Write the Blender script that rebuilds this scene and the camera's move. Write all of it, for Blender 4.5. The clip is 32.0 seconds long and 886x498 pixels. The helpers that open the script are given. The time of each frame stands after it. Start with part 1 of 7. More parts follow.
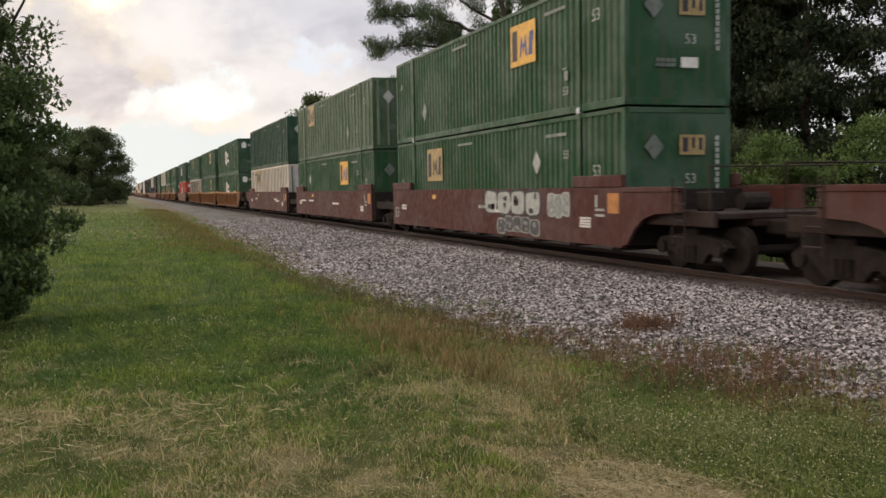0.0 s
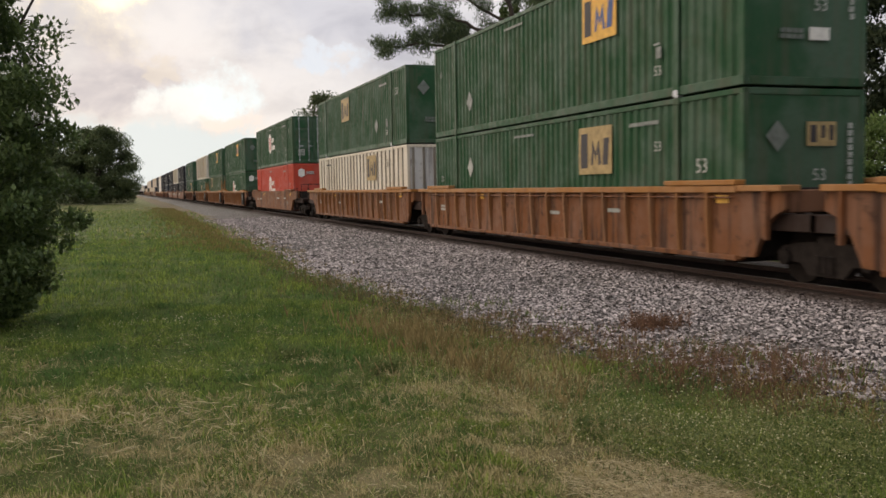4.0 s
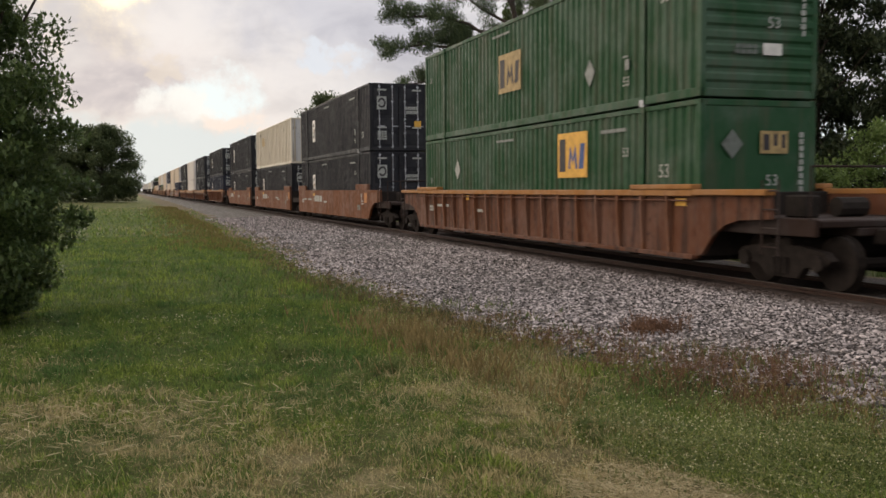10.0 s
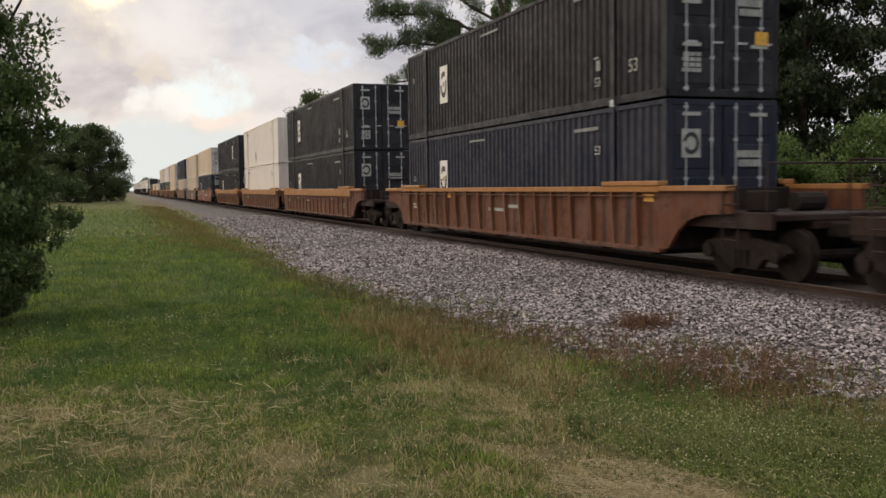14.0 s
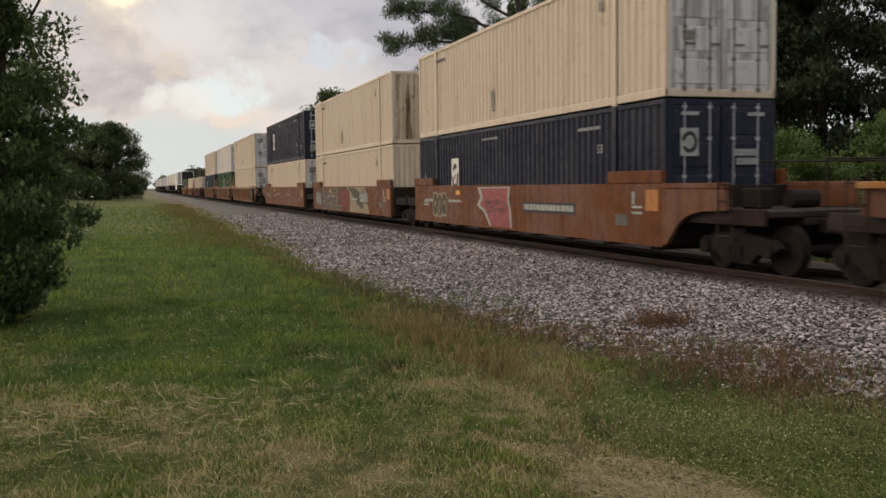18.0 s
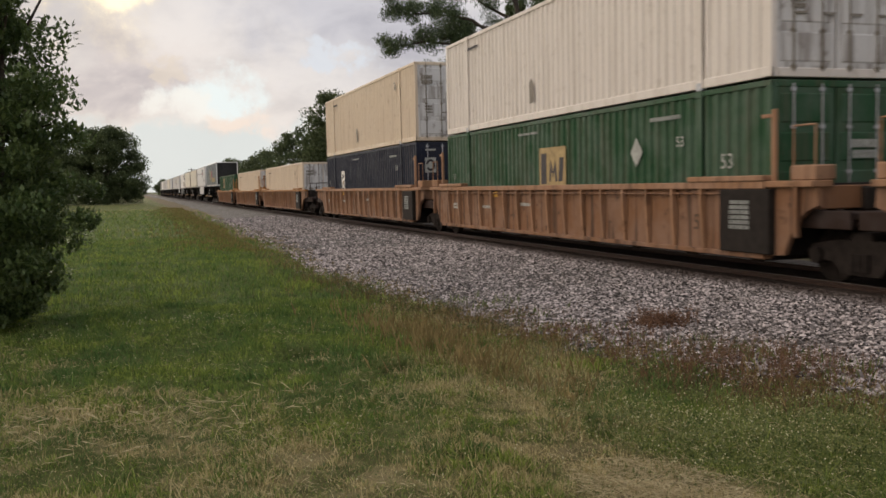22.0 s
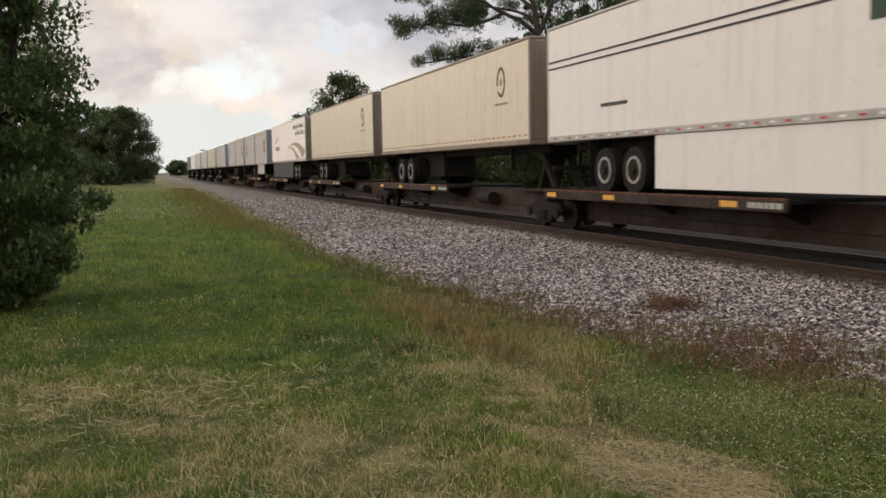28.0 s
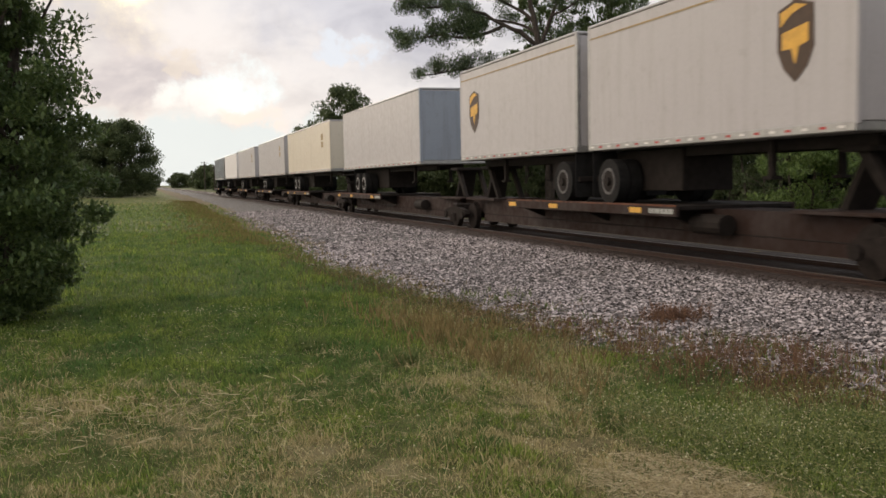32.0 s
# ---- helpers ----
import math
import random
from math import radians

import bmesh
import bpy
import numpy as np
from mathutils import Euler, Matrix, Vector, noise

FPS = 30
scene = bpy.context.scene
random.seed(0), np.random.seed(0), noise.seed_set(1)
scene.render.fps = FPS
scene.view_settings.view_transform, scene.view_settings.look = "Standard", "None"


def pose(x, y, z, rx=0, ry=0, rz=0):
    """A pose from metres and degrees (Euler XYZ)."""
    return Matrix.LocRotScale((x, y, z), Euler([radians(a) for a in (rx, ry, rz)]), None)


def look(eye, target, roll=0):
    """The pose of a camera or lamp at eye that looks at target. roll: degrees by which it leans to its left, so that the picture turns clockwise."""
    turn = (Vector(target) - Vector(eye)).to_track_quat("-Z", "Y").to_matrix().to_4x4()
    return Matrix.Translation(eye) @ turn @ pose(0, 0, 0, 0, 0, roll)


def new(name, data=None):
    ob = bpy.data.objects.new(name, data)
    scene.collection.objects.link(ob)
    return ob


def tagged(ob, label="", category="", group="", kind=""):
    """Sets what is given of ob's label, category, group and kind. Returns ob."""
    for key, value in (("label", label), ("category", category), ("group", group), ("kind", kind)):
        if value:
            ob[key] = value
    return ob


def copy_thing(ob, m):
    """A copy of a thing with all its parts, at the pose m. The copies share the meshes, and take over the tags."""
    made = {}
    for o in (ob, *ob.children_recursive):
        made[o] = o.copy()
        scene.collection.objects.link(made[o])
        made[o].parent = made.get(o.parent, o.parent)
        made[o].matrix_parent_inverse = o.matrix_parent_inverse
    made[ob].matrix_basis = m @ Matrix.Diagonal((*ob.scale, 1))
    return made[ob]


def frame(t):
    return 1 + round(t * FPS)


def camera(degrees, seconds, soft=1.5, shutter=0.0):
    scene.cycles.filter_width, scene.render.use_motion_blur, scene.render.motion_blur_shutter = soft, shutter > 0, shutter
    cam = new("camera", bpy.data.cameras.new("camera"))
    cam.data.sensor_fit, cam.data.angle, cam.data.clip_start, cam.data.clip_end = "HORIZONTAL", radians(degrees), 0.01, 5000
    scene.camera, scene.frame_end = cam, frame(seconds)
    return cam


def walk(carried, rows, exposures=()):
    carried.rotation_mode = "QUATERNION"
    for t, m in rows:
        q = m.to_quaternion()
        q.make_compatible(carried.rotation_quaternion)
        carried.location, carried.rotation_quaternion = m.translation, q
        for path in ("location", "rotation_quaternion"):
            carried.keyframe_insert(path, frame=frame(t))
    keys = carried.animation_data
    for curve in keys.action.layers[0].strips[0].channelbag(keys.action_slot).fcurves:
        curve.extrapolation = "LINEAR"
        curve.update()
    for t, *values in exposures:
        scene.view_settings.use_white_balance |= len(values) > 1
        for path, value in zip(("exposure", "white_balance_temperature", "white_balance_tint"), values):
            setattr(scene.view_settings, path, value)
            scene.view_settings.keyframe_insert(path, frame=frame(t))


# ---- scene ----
# Metres. The rail head is z = 0, the track runs along +Y, its centre line is x = TRACK.
EYE_Z = 1.65
TRACK = 11.2
SPEED = 21.568
CLIP = 32.0

cam = camera(51.63, CLIP, soft=1.6, shutter=0.14)
# seconds, turn to the right of the track, tilt down, roll (degrees): a steady stand, held by hand
SWAY = [
    (0, 19.53, 3.81, -0.99), (0.5, 19.46, 3.75, -0.90), (1, 19.53, 3.93, -0.85), (1.5, 19.60, 3.94, -0.86), (2, 19.68, 3.84, -0.75),
    (2.5, 19.35, 3.85, -0.81), (3, 19.09, 3.69, -0.98), (3.5, 19.02, 3.85, -0.90), (5.5, 19.63, 3.81, -0.89), (6, 19.77, 4.05, -0.66),
    (6.5, 19.92, 3.90, -0.63), (7, 20.45, 3.93, -0.67), (7.5, 20.78, 4.08, -0.63), (8, 20.59, 4.03, -0.51), (8.5, 20.67, 3.98, -0.47),
    (9, 20.40, 3.91, -0.46), (9.5, 19.46, 3.80, -0.42), (10, 19.03, 3.78, -0.38), (10.5, 19.38, 3.64, -0.77), (11, 19.82, 3.49, -0.66),
    (11.5, 19.66, 3.75, -0.69), (12, 19.28, 3.82, -0.75), (12.5, 19.28, 3.80, -0.78), (13, 19.46, 3.81, -0.67), (13.5, 19.52, 3.87, -0.79),
    (14, 19.64, 3.92, -0.79), (14.5, 19.59, 3.85, -0.68), (16.5, 19.43, 3.44, -0.59), (17, 19.56, 3.42, -0.39), (17.5, 18.94, 3.81, -0.52),
    (18, 18.64, 4.06, -0.81), (18.5, 18.85, 4.21, -0.91), (19, 18.86, 4.33, -1.14), (19.5, 18.82, 4.33, -1.24), (20, 18.79, 4.36, -1.15),
    (20.5, 18.66, 4.49, -1.19), (21, 18.58, 4.40, -1.01), (21.5, 18.49, 4.18, -1.09), (22, 18.63, 3.97, -1.29), (22.5, 18.39, 3.76, -1.20),
    (23, 18.11, 4.01, -1.14), (23.5, 18.20, 4.13, -0.94), (24, 18.36, 4.01, -0.82), (24.5, 18.46, 4.01, -0.83), (25, 18.51, 4.10, -0.86),
    (25.5, 18.33, 4.32, -0.77), (27.5, 17.87, 5.08, -1.02), (28, 17.95, 5.06, -0.95), (28.5, 17.99, 5.15, -0.98), (29, 17.94, 5.03, -1.23),
    (29.5, 17.98, 4.93, -1.05), (30, 18.09, 4.93, -0.76), (30.5, 18.24, 4.89, -0.70), (31, 18.23, 4.79, -0.68), (31.5, 18.17, 4.66, -1.02),
    (32, 17.88, 4.33, -1.12),
]


def held(turn, tilt, roll):
    return pose(0, 0, EYE_Z, 90 - tilt, 0, -turn) @ pose(0, 0, 0, 0, 0, roll)


walk(cam, [(t, held(a, b, c)) for t, a, b, c in SWAY],
     exposures=[(0.0, 0.12), (3.0, 0.08), (8.0, 0.0), (14.5, -0.05), (16.6, -0.38), (17.2, -0.34), (18.4, -0.16), (20.0, -0.10), (25.5, -0.14), (28.0, 0.0), (30.0, 0.05), (32.0, 0.09)])

# ---------------------------------------------------------------- world and sun
SUN_TURN, SUN_UP = radians(-0.5), radians(11.0)


def make_world():
    w = bpy.data.worlds.new("evening_sky")
    w.use_nodes = True
    nt = w.node_tree
    nt.nodes.clear()
    N, L = nt.nodes.new, nt.links.new

    def math_node(op, a, b=None, clamp=False):
        n = N("ShaderNodeMath")
        n.operation, n.use_clamp = op, clamp
        for i, v in enumerate((a, b)):
            if v is None:
                continue
            if isinstance(v, (int, float)):
                n.inputs[i].default_value = v
            else:
                L(v, n.inputs[i])
        return n.outputs[0]

    def mixed(fac, a, b):
        n = N("ShaderNodeMix")
        n.data_type = "RGBA"
        if isinstance(fac, (int, float)):
            n.inputs[0].default_value = fac
        else:
            L(fac, n.inputs[0])
        for i, v in ((6, a), (7, b)):
            if isinstance(v, tuple):
                n.inputs[i].default_value = (*v, 1)
            else:
                L(v, n.inputs[i])
        return n.outputs[2]

    sky = N("ShaderNodeTexSky")
    sky.sky_type, sky.sun_disc = "NISHITA", False
    sky.sun_elevation, sky.sun_rotation = SUN_UP, SUN_TURN
    way = N("ShaderNodeTexCoord").outputs["Generated"]
    parts = N("ShaderNodeSeparateXYZ")
    L(way, parts.inputs[0])
    up = math_node("MAXIMUM", parts.outputs[2], 0.0)
    deck = math_node("ADD", up, 0.12)
    flat = N("ShaderNodeCombineXYZ")
    L(math_node("DIVIDE", parts.outputs[0], deck), flat.inputs[0])
    L(math_node("DIVIDE", parts.outputs[1], deck), flat.inputs[1])

    def clouds(scale, detail, shift, rough=0.5):
        m = N("ShaderNodeMapping")
        m.inputs["Location"].default_value = shift
        L(flat.outputs[0], m.inputs[0])
        n = N("ShaderNodeTexNoise")
        n.inputs["Scale"].default_value = scale
        n.inputs["Detail"].default_value = detail
        n.inputs["Roughness"].default_value = rough
        n.inputs["Distortion"].default_value = 0.3
        L(m.outputs[0], n.inputs["Vector"])
        return n.outputs[0]

    def near(direction, lo, hi):
        d = N("ShaderNodeVectorMath")
        d.operation = "DOT_PRODUCT"
        L(way, d.inputs[0])
        d.inputs[1].default_value = Vector(direction).normalized()
        r = N("ShaderNodeMapRange")
        r.interpolation_type = "SMOOTHSTEP"
        r.inputs[1].default_value, r.inputs[2].default_value = math.cos(radians(lo)), math.cos(radians(hi))
        L(d.outputs["Value"], r.inputs[0])
        return r.outputs[0]

    def band(v, lo, hi):
        r = N("ShaderNodeMapRange")
        r.interpolation_type = "SMOOTHSTEP"
        r.inputs[1].default_value, r.inputs[2].default_value = lo, hi
        L(v, r.inputs[0])
        return r.outputs[0]

    def toward(turn, rise):
        turn, rise = radians(turn), radians(rise)
        return (math.sin(turn) * math.cos(rise), math.cos(turn) * math.cos(rise), math.sin(rise))

    def puffs(scale, detail, shift, rough=0.5):
        m = N("ShaderNodeMapping")
        m.inputs["Location"].default_value = shift
        m.inputs["Scale"].default_value = (1.0, 1.0, 1.9)
        L(way, m.inputs[0])
        n = N("ShaderNodeTexNoise")
        n.inputs["Scale"].default_value = scale
        n.inputs["Detail"].default_value = detail
        n.inputs["Roughness"].default_value = rough
        n.inputs["Distortion"].default_value = 0.6
        L(m.outputs[0], n.inputs["Vector"])
        return n.outputs[0]

    big = puffs(6.5, 4.0, (0.35, 0.2, 0.1))
    fine = puffs(17.0, 6.0, (0.4, 5.2, 0.0), 0.55)
    wisps = clouds(2.2, 5.0, (1.4, 2.2, 0.0), 0.5)
    both = math_node("ADD", math_node("MULTIPLY", big, 0.7), math_node("MULTIPLY", fine, 0.3))
    thick = band(both, 0.36, 0.62)
    # bearing and height in degrees, stirred so that every cloud has a billowing edge
    stir = N("ShaderNodeTexNoise")
    stir.inputs["Scale"].default_value, stir.inputs["Detail"].default_value, stir.inputs["Roughness"].default_value = 13.0, 6.0, 0.58
    L(way, stir.inputs["Vector"])
    stirred = N("ShaderNodeSeparateXYZ")
    L(stir.outputs["Color"], stirred.inputs[0])

    def angle(v, part_of, reach):
        return math_node("ADD", math_node("MULTIPLY", v, 180.0 / math.pi), math_node("MULTIPLY", math_node("SUBTRACT", stirred.outputs[part_of], 0.5), reach))

    bearing = angle(math_node("ARCTAN2", parts.outputs[0], parts.outputs[1]), 0, 13.0)
    rise_of = angle(math_node("ARCSINE", parts.outputs[2]), 1, 9.0)

    def cloud_at(base, turn, rise, wide, tall, tone, much, soft=0.7):
        a = math_node("DIVIDE", math_node("SUBTRACT", bearing, turn), wide)
        b = math_node("DIVIDE", math_node("SUBTRACT", rise_of, rise), tall)
        d = math_node("SQRT", math_node("ADD", math_node("MULTIPLY", a, a), math_node("MULTIPLY", b, b)))
        return mixed(math_node("MULTIPLY", band(d, 1.0, 1.0 - soft), much), base, tone)

    # a grey-lilac deck, lighter where it thins
    col = mixed(thick, (0.78, 0.75, 0.755), (0.56, 0.545, 0.575))
    col = mixed(0.004, col, sky.outputs[0])
    # the blue-grey bank over the track and the warm mass under the sun
    col = cloud_at(col, 14.0, 10.5, 10.0, 4.4, mixed(thick, (0.68, 0.665, 0.71), (0.51, 0.50, 0.555)), 0.85)
    col = cloud_at(col, 0.0, 7.0, 6.4, 3.2, mixed(thick, (0.86, 0.765, 0.72), (0.60, 0.54, 0.54)), 0.9)
    # pale low air, the bright opening with a peach cloud in it, a small rift
    low = band(rise_of, 5.0, 3.2)
    col = mixed(math_node("MULTIPLY", low, 0.9), col, (0.80, 0.835, 0.81))
    col = cloud_at(col, 5.6, 6.1, 3.5, 2.0, (0.95, 1.02, 1.0), 0.95, 0.6)
    col = cloud_at(col, 3.4, 5.6, 2.9, 1.7, (1.04, 1.0, 0.92), 0.85)
    col = cloud_at(col, 6.0, 4.8, 3.1, 1.3, (1.02, 0.86, 0.74), 0.95)
    col = cloud_at(col, 13.6, 7.5, 1.9, 0.9, (0.80, 0.84, 0.90), 0.75)
    col = cloud_at(col, 2.6, 8.0, 1.6, 0.7, (0.90, 0.77, 0.62), 0.5)
    # the low sun shines through the deck
    col = cloud_at(col, -0.6, 11.3, 5.2, 3.8, (1.02, 0.87, 0.65), 0.9, 0.8)
    col = cloud_at(col, -0.3, 11.3, 4.0, 2.6, (1.5, 1.3, 0.92), 0.95, 0.6)
    # the brighter deck overhead
    high = band(parts.outputs[2], 0.25, 0.6)
    col = mixed(math_node("MULTIPLY", high, 0.8), col, mixed(band(wisps, 0.35, 0.65), (0.83, 0.87, 0.96), (0.97, 0.96, 0.99)))
    # warm glow added to the unseen western sky to light the train's sides
    west_fill = near(toward(-88.0, 16.0), 80.0, 12.0)
    col = mixed(west_fill, col, (2.02, 1.74, 1.48))
    # likewise added: blue-grey sky behind the camera, cooling the train's fronts
    back_tone = near(toward(178.0, 12.0), 85.0, 20.0)
    col = mixed(math_node("MULTIPLY", back_tone, 0.6), col, (0.66, 0.70, 0.80))
    ground = band(parts.outputs[2], 0.0, -0.05)
    col = mixed(ground, col, (0.10, 0.11, 0.07))
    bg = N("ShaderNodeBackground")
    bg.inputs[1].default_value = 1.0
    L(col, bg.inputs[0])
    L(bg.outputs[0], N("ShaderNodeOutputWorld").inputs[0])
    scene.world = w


make_world()
sun_data = bpy.data.lights.new("sun", "SUN")
sun_data.energy, sun_data.angle, sun_data.color = 0.7, radians(14), (1.0, 0.86, 0.68)
sun = new("sun", sun_data)
sun.matrix_world = look((0, 0, 0), (-math.sin(SUN_TURN) * math.cos(SUN_UP), -math.cos(SUN_TURN) * math.cos(SUN_UP), -math.sin(SUN_UP)))

# ---------------------------------------------------------------- materials


def shader(name, rough=0.6, metal=0.0, spec=0.4):
    m = bpy.data.materials.new(name)
    m.use_nodes = True
    nt = m.node_tree
    p = nt.nodes["Principled BSDF"]
    p.inputs["Roughness"].default_value = rough
    p.inputs["Metallic"].default_value = metal
    p.inputs["Specular IOR Level"].default_value = spec
    return m, nt, p


def n_mix(nt, fac, a, b):
    n = nt.nodes.new("ShaderNodeMix")
    n.data_type = "RGBA"
    for i, v in ((0, fac), (6, a), (7, b)):
        if isinstance(v, tuple):
            n.inputs[i].default_value = (*v, 1)
        elif isinstance(v, (int, float)):
            n.inputs[i].default_value = v
        else:
            nt.links.new(v, n.inputs[i])
    return n.outputs[2]


def n_noise(nt, vec, scale, detail=4.0, rough=0.55):
    n = nt.nodes.new("ShaderNodeTexNoise")
    n.inputs["Scale"].default_value, n.inputs["Detail"].default_value, n.inputs["Roughness"].default_value = scale, detail, rough
    nt.links.new(vec, n.inputs["Vector"])
    return n.outputs[0]


def n_range(nt, v, lo, hi, a=0.0, b=1.0):
    n = nt.nodes.new("ShaderNodeMapRange")
    n.interpolation_type = "SMOOTHSTEP"
    for i, x in ((1, lo), (2, hi), (3, a), (4, b)):
        n.inputs[i].default_value = x
    nt.links.new(v, n.inputs[0])
    return n.outputs[0]


def n_mul(nt, a, b, op="MULTIPLY"):
    n = nt.nodes.new("ShaderNodeMath")
    n.operation = op
    for i, v in enumerate((a, b)):
        if isinstance(v, (int, float)):
            n.inputs[i].default_value = v
        else:
            nt.links.new(v, n.inputs[i])
    return n.outputs[0]


def n_bump(nt, p, height, strength, distance):
    n = nt.nodes.new("ShaderNodeBump")
    n.inputs["Strength"].default_value, n.inputs["Distance"].default_value = strength, distance
    nt.links.new(height, n.inputs["Height"])
    nt.links.new(n.outputs[0], p.inputs["Normal"])


def own_space(nt):
    """Object coordinates, shifted for each object, so that no two pieces wear alike."""
    c = nt.nodes.new("ShaderNodeTexCoord").outputs["Object"]
    info = nt.nodes.new("ShaderNodeObjectInfo")
    s = nt.nodes.new("ShaderNodeVectorMath")
    s.operation = "MULTIPLY_ADD"
    nt.links.new(info.outputs["Random"], s.inputs[0])
    s.inputs[1].default_value = (37.0, 51.0, 23.0)
    nt.links.new(c, s.inputs[2])
    return s.outputs[0]


def stretched(nt, vec, sx, sy, sz):
    m = nt.nodes.new("ShaderNodeMapping")
    m.inputs["Scale"].default_value = (sx, sy, sz)
    nt.links.new(vec, m.inputs[0])
    return m.outputs[0]


def steel_paint(name, rgb, grime=(0.10, 0.075, 0.055), amount=0.5, streak=0.5, rough=0.5, faded=0.18, spec=0.18):
    """Weathered paint on steel: chalky fading, running dirt, specks of rust."""
    m, nt, p = shader(name, rough, 0.0, spec)
    v = own_space(nt)
    light = tuple(min(1.0, c + (0.55 - c) * 0.35) for c in rgb)
    col = n_mix(nt, n_range(nt, n_noise(nt, v, 0.7, 4), 0.42, 0.62, 0.0, faded * 2), rgb, light)
    col = n_mix(nt, n_range(nt, n_noise(nt, v, 14.0, 3), 0.4, 0.7, 0.0, 0.12), col, tuple(c * 0.7 for c in rgb))
    runs = n_mul(nt, n_range(nt, n_noise(nt, stretched(nt, v, 4.5, 4.5, 0.35), 1.0, 5), 0.47, 0.66, 0.0, streak * 0.75), 1.0)
    col = n_mix(nt, runs, col, grime)
    specks = n_range(nt, n_noise(nt, v, 3.0, 8, 0.7), 0.55, 0.67, 0.0, amount * 0.7)
    col = n_mix(nt, specks, col, grime)
    nt.links.new(col, p.inputs["Base Color"])
    nt.links.new(n_range(nt, n_noise(nt, v, 5.0, 4), 0.3, 0.8, rough - 0.1, rough + 0.25), p.inputs["Roughness"])
    n_bump(nt, p, n_noise(nt, v, 6.0, 4), 0.15, 0.01)
    return m


def plain(name, rgb, rough=0.6, metal=0.0, vary=0.25, scale=6.0):
    m, nt, p = shader(name, rough, metal)
    v = own_space(nt)
    col = n_mix(nt, n_range(nt, n_noise(nt, v, scale, 6, 0.65), 0.3, 0.75), rgb, tuple(c * (1 - vary * 1.6) for c in rgb))
    nt.links.new(col, p.inputs["Base Color"])
    n_bump(nt, p, n_noise(nt, v, scale * 3, 4), 0.12, 0.01)
    return m


GREEN = steel_paint("green_paint", (0.019, 0.066, 0.027), amount=0.3, streak=0.4, faded=0.10)
OLIVE = steel_paint("olive_green_paint", (0.044, 0.084, 0.042), amount=0.35, streak=0.4, faded=0.15)
DEEP_GREEN = steel_paint("deep_green_paint", (0.016, 0.052, 0.029), amount=0.3, streak=0.35, faded=0.08)
BLACK = steel_paint("black_paint", (0.014, 0.014, 0.018), grime=(0.05, 0.045, 0.04), amount=0.25, streak=0.3, faded=0.04, rough=0.55)
NAVY = steel_paint("navy_paint", (0.014, 0.017, 0.032), grime=(0.05, 0.045, 0.04), amount=0.25, streak=0.3, faded=0.03)
RED = steel_paint("red_paint", (0.42, 0.055, 0.030), amount=0.2, streak=0.2, faded=0.10)
TAN = steel_paint("cream_paint", (0.62, 0.515, 0.395), grime=(0.26, 0.17, 0.09), amount=0.4, streak=0.25, faded=0.06)
CREAM = steel_paint("offwhite_paint", (0.63, 0.58, 0.49), grime=(0.24, 0.17, 0.10), amount=0.6, streak=0.45, faded=0.06)
WHITE = steel_paint("white_paint", (0.67, 0.62, 0.57), grime=(0.30, 0.25, 0.19), amount=0.3, streak=0.25, faded=0.04)
DOOR_GREY = steel_paint("dirty_white_paint", (0.58, 0.57, 0.56), grime=(0.10, 0.065, 0.04), amount=0.8, streak=0.75, faded=0.05)
# On cream boxes these rib colours hold dirt and the ribs' painted-in shadow lines.
POST_GREY = steel_paint("grey_post_paint", (0.20, 0.175, 0.14), amount=0.7, streak=0.6)
POST_CREAM = steel_paint("worn_shaded_cream_rib_paint", (0.45, 0.40, 0.31), grime=(0.24, 0.17, 0.10), amount=0.5, streak=0.4)
TAN_STAINED = steel_paint("rust_stained_cream_paint", (0.50, 0.40, 0.29), grime=(0.11, 0.062, 0.036), amount=1.2, streak=1.3, faded=0.05)
POST_OLIVE = steel_paint("pale_green_post_paint", (0.13, 0.17, 0.10), amount=0.4, streak=0.4)
MAROON = steel_paint("maroon_paint", (0.070, 0.022, 0.017), grime=(0.035, 0.022, 0.018), amount=0.5, streak=0.4, faded=0.06, rough=0.65)
RUST = steel_paint("rust_orange_paint", (0.135, 0.046, 0.014), grime=(0.07, 0.03, 0.018), amount=0.8, streak=0.75, faded=0.10, rough=0.65)
OCHRE = steel_paint("ochre_paint", (0.165, 0.066, 0.026), grime=(0.035, 0.018, 0.012), amount=1.1, streak=1.15, faded=0.08, rough=0.65)
OCHRE_PALE = steel_paint("faded_ochre_paint", (0.205, 0.105, 0.056), grime=(0.05, 0.028, 0.019), amount=1.1, streak=1.1, faded=0.08, rough=0.65)
# lighter than the panels for the light on the ribs; top edges share it
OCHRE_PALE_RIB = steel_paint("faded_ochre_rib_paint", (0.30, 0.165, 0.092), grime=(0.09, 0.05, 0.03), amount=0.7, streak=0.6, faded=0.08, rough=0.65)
BROWN = steel_paint("brown_orange_paint", (0.115, 0.046, 0.024), grime=(0.035, 0.019, 0.014), amount=1.1, streak=1.1, faded=0.06, rough=0.65)
# Rib copies of the panel paints, worn, paler for the light the ribs catch.
OCHRE_RIB = steel_paint("worn_lit_ochre_rib_paint", (0.23, 0.105, 0.040), grime=(0.08, 0.04, 0.02), amount=0.6, streak=0.5, faded=0.08, rough=0.65)
BROWN_RIB = steel_paint("worn_lit_brown_rib_paint", (0.15, 0.062, 0.030), grime=(0.06, 0.03, 0.018), amount=0.6, streak=0.5, faded=0.08, rough=0.65)
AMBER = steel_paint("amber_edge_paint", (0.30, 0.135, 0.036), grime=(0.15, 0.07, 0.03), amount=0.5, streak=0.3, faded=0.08)
